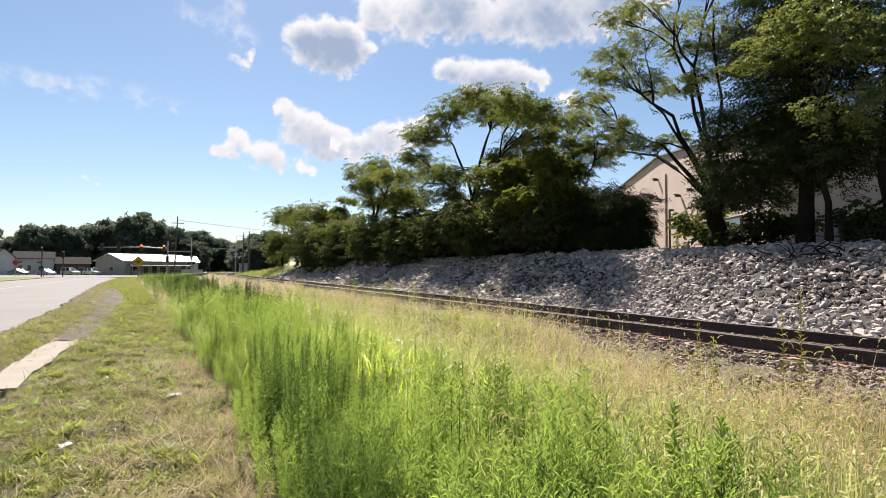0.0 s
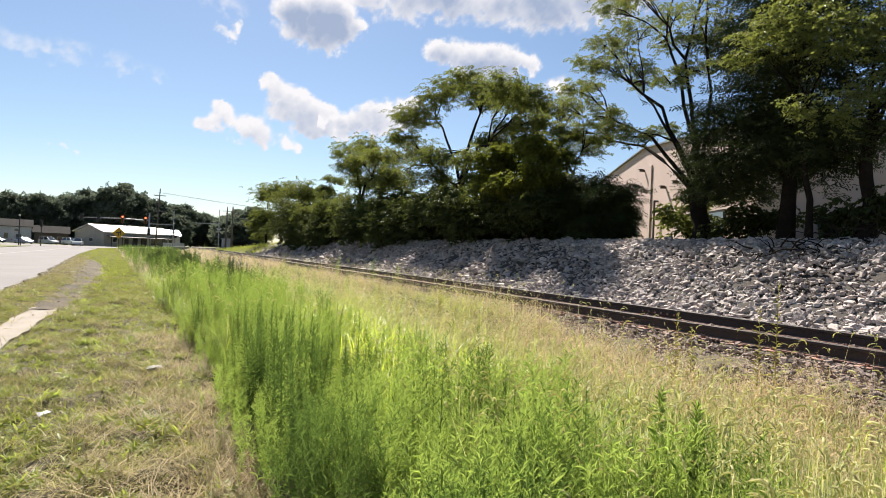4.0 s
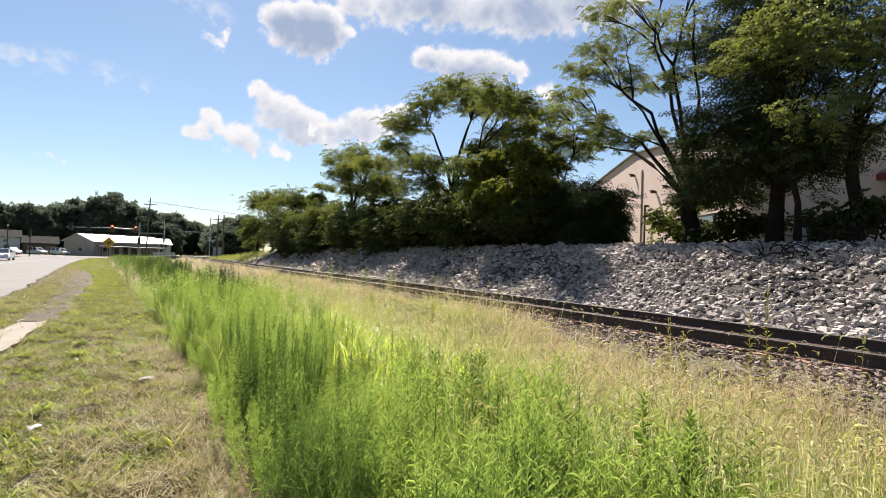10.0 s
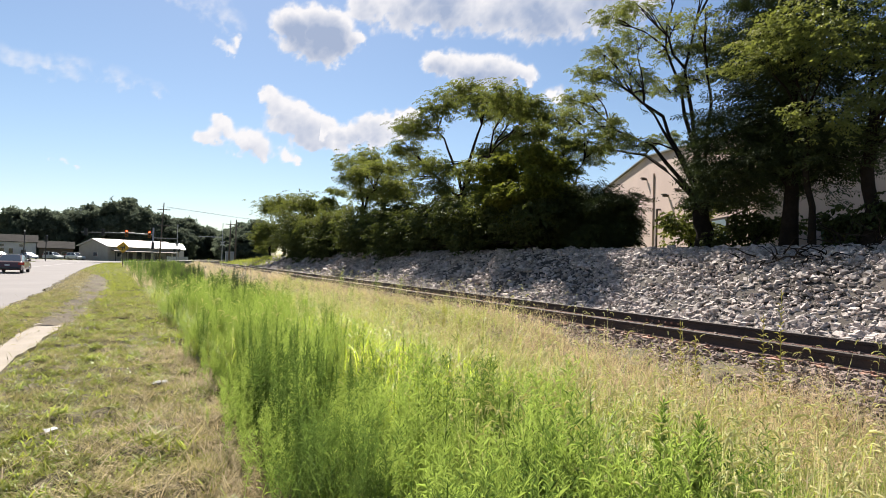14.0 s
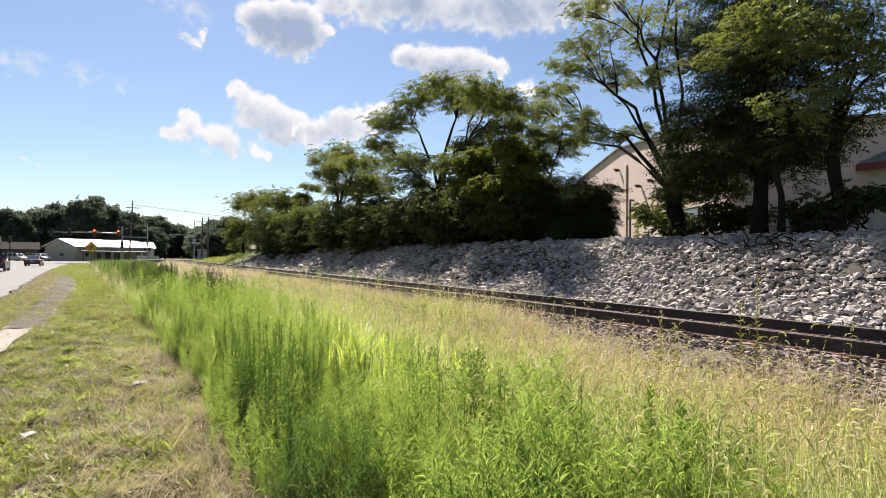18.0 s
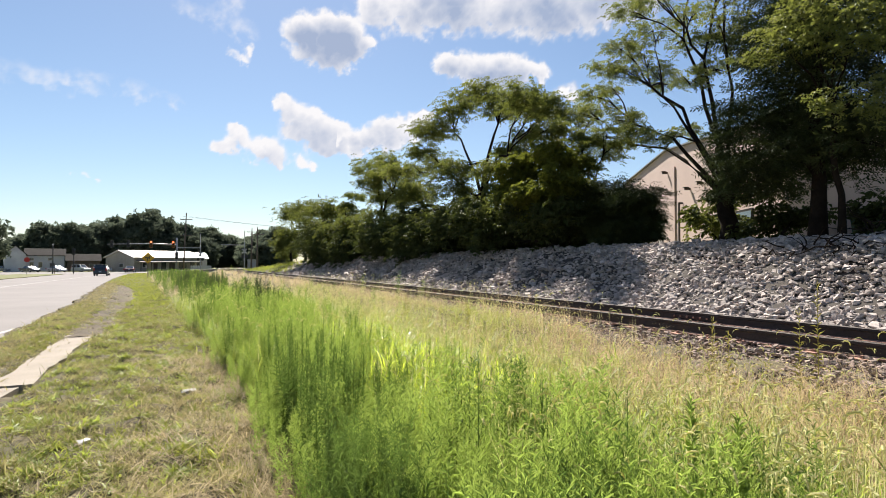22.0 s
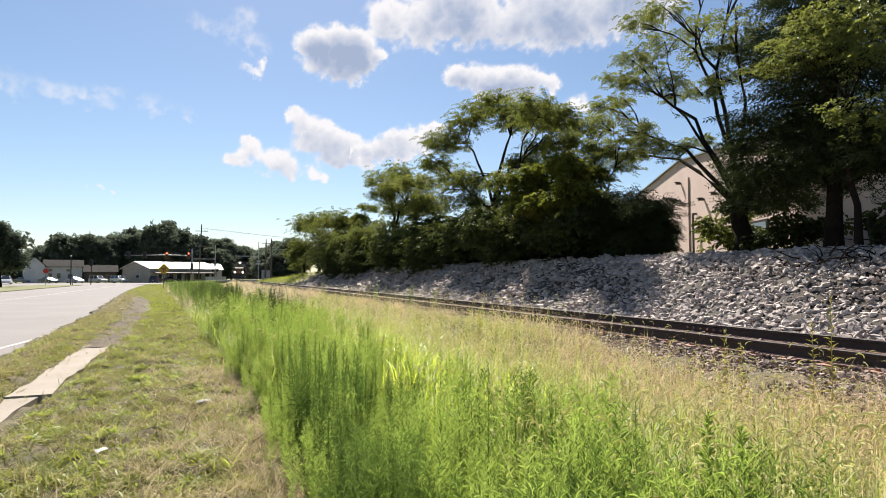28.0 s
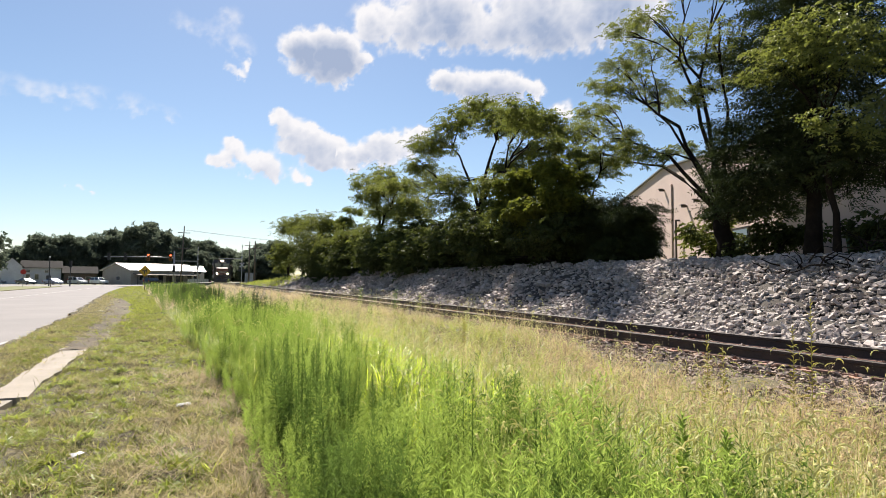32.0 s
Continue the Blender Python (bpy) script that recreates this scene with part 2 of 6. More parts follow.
# ---- shapes ----
class Geo:
    """Collects vertices and faces for one mesh."""

    def __init__(self):
        self.v, self.f = [], []

    def add(self, v, f):
        k = len(self.v)
        self.v += [tuple(p) for p in v]
        self.f += [tuple(i + k for i in q) for q in f]
        return self

    def box(self, x0, x1, y0, y1, z0, z1, c=0.0, m=None):
        """A box, its edges cut by c."""
        bm = bmesh.new()
        bmesh.ops.create_cube(bm, size=1)
        for w in bm.verts:
            w.co = Vector(((x0 + x1) / 2 + w.co.x * (x1 - x0), (y0 + y1) / 2 + w.co.y * (y1 - y0), (z0 + z1) / 2 + w.co.z * (z1 - z0)))
        if c:
            bmesh.ops.bevel(bm, geom=bm.edges[:], offset=c, segments=1, affect="EDGES", profile=0.5)
        if m is not None:
            bm.transform(m)
        bm.verts.index_update()
        self.add([w.co[:] for w in bm.verts], [[w.index for w in f.verts] for f in bm.faces])
        bm.free()
        return self

    def tube(self, path, radii, sides=6, cap=True):
        """A tube along a path of points, a radius for each."""
        path = [Vector(p) for p in path]
        rings = []
        for i, p in enumerate(path):
            d = (path[min(i + 1, len(path) - 1)] - path[max(i - 1, 0)]).normalized()
            a = d.cross(Vector((0.31, 0.95, 0.05)) if abs(d.z) > 0.6 else Vector((0, 0, 1))).normalized()
            b = d.cross(a)
            rings.append([p + (a * math.cos(2 * math.pi * k / sides) + b * math.sin(2 * math.pi * k / sides)) * radii[i] for k in range(sides)])
        v = [q for r in rings for q in r]
        f = [(i * sides + k, i * sides + (k + 1) % sides, (i + 1) * sides + (k + 1) % sides, (i + 1) * sides + k) for i in range(len(path) - 1) for k in range(sides)]
        if cap:
            f += [tuple(range(sides))[::-1], tuple((len(path) - 1) * sides + k for k in range(sides))]
        return self.add(v, f)

    def prism(self, outline, axis, a, b):
        """An outline in the plane across an axis, drawn out from a to b."""
        n = len(outline)
        put = {"x": lambda p, w: (w, p[0], p[1]), "y": lambda p, w: (p[0], w, p[1]), "z": lambda p, w: (p[0], p[1], w)}[axis]
        v = [put(p, a) for p in outline] + [put(p, b) for p in outline]
        f = [(i, (i + 1) % n, n + (i + 1) % n, n + i) for i in range(n)] + [tuple(range(n))[::-1], tuple(range(n, 2 * n))]
        return self.add(v, f)

    def lathe(self, prof, axis="z", at=(0, 0, 0), sides=16):
        """A profile of (radius, height) turned about an axis through a place."""
        put = {"z": lambda r, c, s, h: (r * c, r * s, h), "x": lambda r, c, s, h: (h, r * c, r * s), "y": lambda r, c, s, h: (r * c, h, r * s)}[axis]
        v = [Vector(put(r, math.cos(2 * math.pi * k / sides), math.sin(2 * math.pi * k / sides), h)) + Vector(at) for r, h in prof for k in range(sides)]
        f = [(i * sides + k, i * sides + (k + 1) % sides, (i + 1) * sides + (k + 1) % sides, (i + 1) * sides + k) for i in range(len(prof) - 1) for k in range(sides)]
        f += [tuple(range(sides))[::-1], tuple((len(prof) - 1) * sides + k for k in range(sides))]
        return self.add(v, f)

    def mesh(self, name, smooth=False):
        me = bpy.data.meshes.new(name)
        me.from_pydata(self.v, [], self.f)
        bm = bmesh.new()
        bm.from_mesh(me)
        bmesh.ops.recalc_face_normals(bm, faces=bm.faces)
        bm.to_mesh(me)
        bm.free()
        if smooth:
            me.shade_smooth()
        return me


def part(name, geo, material, parent=None, label="", smooth=False, m=None):
    """One mesh object, under a thing or a part where one is given."""
    me = geo if isinstance(geo, bpy.types.Mesh) else geo.mesh(name, smooth)
    if material is not None and not me.materials:
        me.materials.append(M[material] if isinstance(material, str) else material)
    ob = new(name, me)
    if parent is not None:
        ob.parent = parent
    if m is not None:
        ob.matrix_basis = m
    return tagged(ob, label) if label else ob


def thing(name, label, category, at=(0, 0, 0), rz=0.0, group="", kind=""):
    ob = new(name)
    ob.empty_display_size = 0.2
    ob.matrix_basis = pose(*at, 0, 0, rz)
    return tagged(ob, label, category, group, kind)


def tri_mesh(name, v, f, smooth=False):
    """A mesh from arrays of places and of triangles."""
    me = bpy.data.meshes.new(name)
    me.vertices.add(len(v)), me.loops.add(3 * len(f)), me.polygons.add(len(f))
    me.vertices.foreach_set("co", np.asarray(v, np.float32).ravel())
    me.loops.foreach_set("vertex_index", np.asarray(f, np.int32).ravel())
    me.polygons.foreach_set("loop_start", np.arange(0, 3 * len(f), 3, dtype=np.int32))
    me.polygons.foreach_set("loop_total", np.full(len(f), 3, np.int32))
    me.update(calc_edges=True)
    if smooth:
        me.shade_smooth()
    else:
        me.shade_flat()
    return me


def turns(yaw, tilt, lean, size):
    """Matrices: size, then lean about x by tilt, towards lean, then turned by yaw."""
    def rz(a):
        c, s, o, i = np.cos(a), np.sin(a), np.zeros_like(a), np.ones_like(a)
        return np.stack([np.stack([c, -s, o], -1), np.stack([s, c, o], -1), np.stack([o, o, i], -1)], -2)
    c, s, o, i = np.cos(tilt), np.sin(tilt), np.zeros_like(tilt), np.ones_like(tilt)
    rx = np.stack([np.stack([i, o, o], -1), np.stack([o, c, -s], -1), np.stack([o, s, c], -1)], -2)
    return (rz(lean) @ rx @ rz(yaw)) * size[:, None, None]


def scattered(name, templates, pos, mats, pick=None):
    """One mesh of many copies of small templates (places, triangles)."""
    pick = rng.integers(0, len(templates), len(pos)) if pick is None else pick
    vs, fs, k = [], [], 0
    for i, (v, f) in enumerate(templates):
        sel = np.nonzero(pick == i)[0]
        if not len(sel):
            continue
        w = np.einsum("nij,vj->nvi", mats[sel], v) + pos[sel][:, None]
        vs.append(w.reshape(-1, 3))
        fs.append((f[None] + (np.arange(len(sel)) * len(v))[:, None, None]).reshape(-1, 3) + k)
        k += len(sel) * len(v)
    return tri_mesh(name, np.concatenate(vs), np.concatenate(fs))


def strip(path, widths, side):
    """A blade: a strip of triangles along a path, ending in a point."""
    path, v, f = np.asarray(path, float), [], []
    for p, w in zip(path[:-1], widths):
        v += [p - side * w / 2, p + side * w / 2]
    v.append(path[-1])
    n = len(path) - 1
    for i in range(n - 1):
        f += [(2 * i, 2 * i + 1, 2 * i + 3), (2 * i, 2 * i + 3, 2 * i + 2)]
    f.append((2 * n - 2, 2 * n - 1, 2 * n))
    return np.array(v), np.array(f)


def join(pieces):
    vs, fs, k = [], [], 0
    for v, f in pieces:
        vs.append(v), fs.append(np.asarray(f) + k)
        k += len(v)
    return np.concatenate(vs), np.concatenate(fs)


def unit(a, e=0.0):
    return np.array([math.cos(a) * math.cos(e), math.sin(a) * math.cos(e), math.sin(e)])


def blade(a, length, bow, w, base=(0, 0, 0), segs=3, rise=1.2):
    """An arching grass blade towards a, bowing over by the given angle."""
    p, e, path = np.array(base, float), rise, [np.array(base, float)]
    for i in range(segs):
        p = p + unit(a, e) * length / segs
        e -= bow / segs
        path.append(p)
    return strip(path, [w * (1 - 0.75 * (i / segs) ** 2) for i in range(segs)], unit(a + math.pi / 2))


def leaf(at, a, e, length, w, droop=0.35):
    """A leaf of two triangles, folded along its middle and drooping."""
    at, d, s = np.asarray(at, float), unit(a, e), unit(a + math.pi / 2)
    tip = at + unit(a, e - droop) * length
    mid = at + d * length * 0.45
    return np.array([at, mid - s * w / 2 + (0, 0, w * 0.12), tip, mid + s * w / 2 + (0, 0, w * 0.12)]), np.array([(0, 1, 2), (0, 2, 3)])


# ---- the land ----
def smooth(a, b, x):
    t = np.clip((np.asarray(x, float) - a) / (b - a), 0, 1)
    return t * t * (3 - 2 * t)


RAIL_X0, RAIL_X1, RAIL_Z = 7.08, 8.59, 0.72


def track_shift(y):
    """How far the track has curved towards +x."""
    return np.maximum(0, np.asarray(y, float) - 124) ** 2 / 600


def ROADR(y):
    """The road's edge towards the railway, bending away further on."""
    return np.interp(np.asarray(y, float), (-200, 14, 24, 31, 38, 51, 74, 95, 112, 124, 140), (-3.72, -3.72, -4.06, -4.4, -4.86, -5.73, -7.1, -7.95, -8.2, -8.0, -7.4))


def lumps(x, y):
    """Bumps of the uneven soil, large and small."""
    return np.array([noise.noise(Vector((p * 2.3, q * 2.3, 0.7))) + 0.55 * noise.noise(Vector((p * 6.1, q * 6.1, 4.7))) for p, q in zip(np.ravel(x), np.ravel(y))]).reshape(np.shape(x))


def bank_top(y):
    return 2.2 - 0.5 * smooth(45, 70, y) - 0.95 * smooth(70, 112, y)


def land(x, y):
    """The height of the ground."""
    x, y = np.asarray(x, float), np.asarray(y, float)
    u = x - track_shift(y)
    bed = 0.47 * smooth(4.5, 5.9, u)
    top = bank_top(y)
    z = bed + (top - 0.47) * smooth(9.9, 13.4, u) ** 0.9 + 0.028 * np.maximum(0, np.minimum(u, 40) - 14)
    z = z + 0.03 * np.sin(x * 1.7 + 0.3 * y) * np.cos(y * 1.3) * smooth(-3.2, -2.4, x) * (1 - smooth(4.3, 5.0, u))
    v = x - ROADR(y)
    kerb = -(0.18 * smooth(0.85, 0.0, v) + 0.2 * smooth(0.0, -0.6, v)) * (0.25 + 0.75 * smooth(-21.0, -19.0, x))
    # the bed of the sunken pavement
    bed = -0.06 * smooth(-2.5, -2.33, x) * smooth(-1.66, -1.83, x) * smooth(4.8, 5.4, y) * smooth(16.2, 15.4, y)
    return z + kerb + bed


def sheet(name, xs, ys, material, lift=0.0, rough=0.0, kind="structure", label="", parent=None, fn=land):
    X, Y = np.meshgrid(xs, ys)
    Z = fn(X, Y) + lift
    if rough:
        Z = Z + rough * lumps(X, Y)
    nx, ny = len(xs), len(ys)
    i = (np.arange(ny - 1)[:, None] * nx + np.arange(nx - 1)[None]).ravel()
    f = np.concatenate([np.stack([i, i + 1, i + nx + 1], -1), np.stack([i, i + nx + 1, i + nx], -1)])
    ob = part(name, tri_mesh(name, np.stack([X.ravel(), Y.ravel(), Z.ravel()], -1), f, True), material, parent)
    return tagged(ob, label, "ground", kind=kind)


gx = np.unique(np.concatenate([np.linspace(-2500, -60, 12), np.linspace(-60, -19, 12), np.linspace(-22, -4.2, 12), np.arange(-4.2, 16, 0.3), np.linspace(16, 45, 14), np.linspace(45, 2500, 14)]))
gy = np.unique(np.concatenate([np.linspace(-400, -20, 8), np.linspace(-20, 0, 8), np.arange(0, 40, 0.4), np.arange(40, 130, 2.0), np.linspace(130, 260, 20), np.linspace(260, 3000, 12)]))
ground = sheet("ground", gx, gy, "ground", -0.075, label="rough grass and bare soil beside the railway")
verge = sheet("verge", np.concatenate([np.arange(-8.4, -4.4, 0.4), np.arange(-4.4, 1.6, 0.08), np.arange(1.6, 6.6, 0.16)]), np.concatenate([np.arange(-14, -3, 0.4), np.arange(-3, 1, 0.2), np.arange(1, 18, 0.09), np.arange(18, 40, 0.25), np.arange(40, 118, 0.7)]), "soil", 0.004, 0.075, label="mown dry verge between road and railway")

# road, running beside the railway and meeting a cross street
ROAD_Z = -0.165


def ribbon(name, left, right, ys, z, material, label, cat="road"):
    g = Geo()
    v = [(float(left(y)), float(y), z) for y in ys] + [(float(right(y)), float(y), z) for y in ys]
    n = len(ys)
    lower = [(a, b, c - 0.12) for a, b, c in v]
    f = [(i, n + i, n + i + 1, i + 1) for i in range(n - 1)]
    f += [(i, i + 1, 2 * n + i + 1, 2 * n + i) for i in range(n - 1)] + [(n + i, 3 * n + i, 3 * n + i + 1, n + i + 1) for i in range(n - 1)]
    g.add(v + lower, f)
    return tagged(part(name, g, material), label, cat, kind="structure")


road_ys = np.concatenate([np.linspace(-120, 0, 6), np.arange(4, 150, 1.3)])
wob = lambda y: 0.10 * np.sin(y * 1.9) + 0.07 * np.sin(y * 4.7 + 1) + 0.05 * np.sin(y * 0.7)
ribbon("road", lambda y: -19.1, lambda y: ROADR(y) + wob(y) * (y > 0), road_ys, ROAD_Z, "asphalt", "pale worn asphalt road with ragged edge")
ribbon("edge_line", lambda y: -4.42 + 0.115 * (y - 17.5), lambda y: -4.29 + 0.115 * (y - 17.5), np.linspace(8, 21.8, 12), ROAD_Z + 0.006, "paint", "faded white painted edge line", "road line")
ribbon("lane_line", lambda y: -12.75, lambda y: -12.63, np.linspace(-20, 125, 30), ROAD_Z + 0.006, "paint", "barely visible painted line along the road", "road line")
g = Geo().box(-90, 6, 124, 160, -0.3, ROAD_Z + 0.008)
tagged(part("cross_street", g, "asphalt"), "pale asphalt street at the traffic lights", "road", kind="structure")
# the street climbs to the level of the rails at the crossing
g = Geo()
for k, (x, z) in enumerate(((-11, -0.14), (-3, 0.12), (3, 0.62), (6, RAIL_Z - 0.01), (10, RAIL_Z - 0.01), (16, 0.95), (60, 1.6))):
    g.v += [(x, 124.2, z), (x, 132.0, z)]
    if k:
        g.f.append((2 * k - 2, 2 * k, 2 * k + 1, 2 * k - 1))
g.v += [(a, b, c - 0.6) for a, b, c in g.v]
g.f += [(2 * k, 2 * k + 2, 2 * k + 16, 2 * k + 14) for k in range(6)]
tagged(part("level_crossing", g, "asphalt"), "pale road surface where the street crosses the rails", "road", kind="structure")
g = Geo().box(-26, -19.1, 30, 123.5, -0.3, -0.06, 0.03)
tagged(part("far_kerb", g, "ground"), "grass strip along the far edge of the road", "grass strip", kind="structure")

berm = sheet("road_berm", np.arange(0, 1.43, 0.09), np.concatenate([np.arange(-14, -3, 0.4), np.arange(-3, 34, 0.1), np.arange(34, 112, 0.4)]), "dirt", 0.012, 0.075, label="low uneven berm of soil and cut hay along the road",
             fn=lambda x, y: -0.145 + 0.175 * np.clip(x / 0.7, 0, 1) - 0.1 * np.clip((x - 1.1) / 0.25, 0, 1))
for w in berm.data.vertices:
    w.co.x += float(ROADR(w.co.y)) + 0.10 * math.sin(w.co.y * 1.3) + 0.06 * math.sin(w.co.y * 3.7) - 0.04
# the pavement goes on as a trodden strip of bare soil
path_strip = sheet("bare_path", np.arange(1.42, 2.2, 0.07), np.concatenate([np.arange(15.0, 36, 0.12), np.arange(36, 62, 0.4)]), "trodden", 0.028, 0.035, label="strip of bare trodden soil over the old pavement",
                   fn=lambda x, y: 0.0 * x - 0.05 * np.abs((x - 1.81) / 0.39) ** 4)
for w in path_strip.data.vertices:
    w.co.x += float(ROADR(w.co.y)) + 0.07 * math.sin(w.co.y * 1.1) + 0.05 * math.sin(w.co.y * 2.9)

# remains of a concrete pavement
slab_parent = thing("pavement", "broken overgrown concrete pavement sunk in the verge", "pavement", kind="structure")
for y0, y1, x0, x1, dz in ((5.5, 9.36, -2.26, -1.95, -0.02), (9.38, 12.46, -2.27, -1.80, 0.005), (12.48, 15.6, -2.30, -1.79, 0.0)):
    n, out = 9, []
    for i in range(n + 1):
        y = y0 + (y1 - y0) * i / n
        out.append((x0 + 0.025 * math.sin(3.1 * y) + 0.02 * math.sin(7.3 * y), y))
    for i in range(n, -1, -1):
        y = y0 + (y1 - y0) * i / n
        out.append((x1 + 0.03 * math.sin(2.7 * y + 1) + 0.02 * math.sin(8.1 * y), y))
    part("slab", Geo().prism(out, "z", -0.2, 0.012 + dz), "concrete", slab_parent)

# ---- the railway ----
track = thing("railway_track", "single railway track with brown rusty rails on ballast", "railway track")
RAIL_PROFILE = [(-0.07, -0.18), (0.07, -0.18), (0.07, -0.168), (0.012, -0.15), (0.01, -0.05), (0.036, -0.04), (0.036, -0.006), (0.03, 0), (-0.03, 0), (-0.036, -0.006), (-0.036, -0.04), (-0.01, -0.05), (-0.012, -0.15), (-0.07, -0.168)]
ty = np.concatenate([np.linspace(-40, 124, 42), np.arange(128, 330, 4.0)])
for rx in (RAIL_X0, RAIL_X1):
    g, n = Geo(), len(RAIL_PROFILE)
    for y in ty:
        s = float(track_shift(y))
        g.v += [(rx + s + a, float(y), RAIL_Z + b) for a, b in RAIL_PROFILE]
    for i in range(len(ty) - 1):
        g.f += [(i * n + k, i * n + (k + 1) % n, (i + 1) * n + (k + 1) % n, (i + 1) * n + k) for k in range(n)]
    rail = part("rail", g, "rust", track)
    ft = Geo()
    for y in ty:
        s = float(track_shift(y))
        ft.v += [(rx + s + a, float(y), RAIL_Z + b) for a, b in ((-0.076, -0.183), (0.076, -0.183), (0.076, -0.166), (0.02, -0.150), (-0.02, -0.150), (-0.076, -0.166))]
    ft.f = [(6 * i + k, 6 * i + (k + 1) % 6, 6 * i + 6 + (k + 1) % 6, 6 * i + 6 + k) for i in range(len(ty) - 1) for k in range(6)]
    part("rail_foot", ft, "plate", rail, "lighter reddish rusty rail foot")
    h = Geo()
    for y in ty:
        s = float(track_shift(y))
        h.v += [(rx + s - 0.027, float(y), RAIL_Z + 0.0015), (rx + s + 0.027, float(y), RAIL_Z + 0.0015)]
    h.f = [(2 * i, 2 * i + 1, 2 * i + 3, 2 * i + 2) for i in range(len(ty) - 1)]
    part("running_surface", h, "railtop", rail, "worn steel running surface")
sl = Geo().box(-1.3, 1.3, -0.115, 0.115, -0.17, 0, 0.012).mesh("sleeper")
pl = Geo().box(-0.18, 0.18, -0.095, 0.095, 0, 0.02, 0.004).box(-0.115, -0.075, -0.03, 0.0, 0.02, 0.05).box(0.075, 0.115, 0.0, 0.03, 0.02, 0.05).mesh("tie_plate")
for k in range(105):
    y, r = 1.6 + 0.53 * k, random.uniform(-0.03, 0.03)
    s = part("sleeper", sl, "sleeper", track, m=pose(7.835 + r, y + r, RAIL_Z - 0.2, 0, 0, r * 30))
    for rx in (RAIL_X0, RAIL_X1):
        part("tie_plate", pl, "plate", s, m=s.matrix_basis.inverted() @ pose(rx, y + r, RAIL_Z - 0.2 + 0.002))
rest = Geo()
for k in range(120):
    y = 57.4 + 0.56 * k
    rest.box(6.5 + float(track_shift(y)), 9.15 + float(track_shift(y)), y - 0.11, y + 0.11, RAIL_Z - 0.37, RAIL_Z - 0.2)
part("sleepers", rest, "sleeper", track)
# joint bars with bolts
for rx, y in ((RAIL_X1, 8.15), (RAIL_X0, 12.4), (RAIL_X1, 20.0), (RAIL_X0, 24.3)):
    bar = part("joint_bar", Geo().box(rx - 0.034, rx - 0.012, y - 0.46, y + 0.46, RAIL_Z - 0.135, RAIL_Z - 0.05, 0.006), "rust", track)
    for k in range(6):
        yy = y - 0.38 + 0.152 * k
        part("bolt", Geo().lathe([(0.019, 0), (0.019, 0.02), (0.012, 0.026)], "x", (rx - 0.06, yy, RAIL_Z - 0.092), 6), "plate", bar, "bright bolt head")


# ---- stones ----
def stone_template(seed, flat=0.5):
    """An angular broken stone of twenty faces or so."""
    r = np.random.default_rng(seed)
    bm = bmesh.new()
    for sx in (-1, 1):
        for sy in (-1, 1):
            for sz in (-1, 1):
                d = np.array((sx, sy, sz)) * r.uniform(0.25, 0.55, 3) * (1.2, 0.85, flat)
                bm.verts.new(d)
    for _ in range(3):
        d = r.normal(size=3)
        bm.verts.new(d / np.linalg.norm(d) * (0.62, 0.48, flat * 0.5))
    hull = bmesh.ops.convex_hull(bm, input=bm.verts[:])
    bmesh.ops.delete(bm, geom=[q for q in hull["geom_interior"] if isinstance(q, bmesh.types.BMVert)], context="VERTS")
    bmesh.ops.triangulate(bm, faces=bm.faces)
    bm.verts.index_update()
    v, f = np.array([w.co[:] for w in bm.verts]), np.array([[w.index for w in q.verts] for q in bm.faces])
    bm.free()
    return v, f


STONES = [stone_template(s, 0.32 + 0.04 * s) for s in range(8)]
bank = thing("embankment", "stony embankment slope of loose grey limestone rubble", "embankment", kind="structure")
sheet("bank_face", np.arange(9.6, 15.6, 0.3), np.concatenate([np.arange(-6, 50, 0.5), np.arange(50, 120, 2)]), "bankdirt", 0.015, 0.10, parent=bank)


def stones_at(n, y0, y1, size, x0=9.75, x1=13.25):
    x, y = rng.uniform(x0, x1, n), rng.uniform(y0, y1, n)
    s = size * np.exp(np.clip(rng.normal(0.0, 0.45, n), -1.0, 0.85))
    bare = np.array([noise.noise(Vector((a * 0.9, b * 0.6, 1.3))) for a, b in zip(x, y)])
    k = rng.random(n) < 1.0 - 0.5 * smooth(0.05, 0.35, bare)
    x, y, s, n = x[k], y[k], s[k], int(k.sum())
    return np.stack([x + track_shift(y), y, land(x, y) + s * rng.uniform(0.05, 0.4, n)], -1), s


def slope_turns(n, s):
    tilt = rng.normal(0, 0.65, n)
    return turns(rng.uniform(0, 6.3, n), tilt, rng.uniform(0, 6.3, n), s)


pp, ss = [], []
for n, y0, y1, size in ((17500, 3, 16, 0.07), (10500, 16, 32, 0.09), (6000, 32, 62, 0.16), (500, 62, 72, 0.2), (1300, -6, 3, 0.14)):
    p, s = stones_at(n, y0, y1, size)
    pp.append(p), ss.append(s)
pp, ss = np.concatenate(pp), np.concatenate(ss)
mm = slope_turns(len(ss), ss)
near = np.nonzero((pp[:, 1] > 6.5) & (pp[:, 1] < 14) & (ss > 0.115))[0][:300]
far = np.setdiff1d(np.arange(len(ss)), near)
tagged(part("stones", scattered("stones", STONES, pp[far], mm[far]), "stones", bank), "loose grey limestone rubble", kind="stuff")
stone_meshes = [tri_mesh("stone", *s) for s in STONES]
for i in near:
    part("stone", stone_meshes[i % 8], "stone", bank, m=Matrix.LocRotScale(Vector(pp[i]), Matrix((mm[i] / ss[i]).tolist()).to_quaternion(), Vector((ss[i],) * 3)))
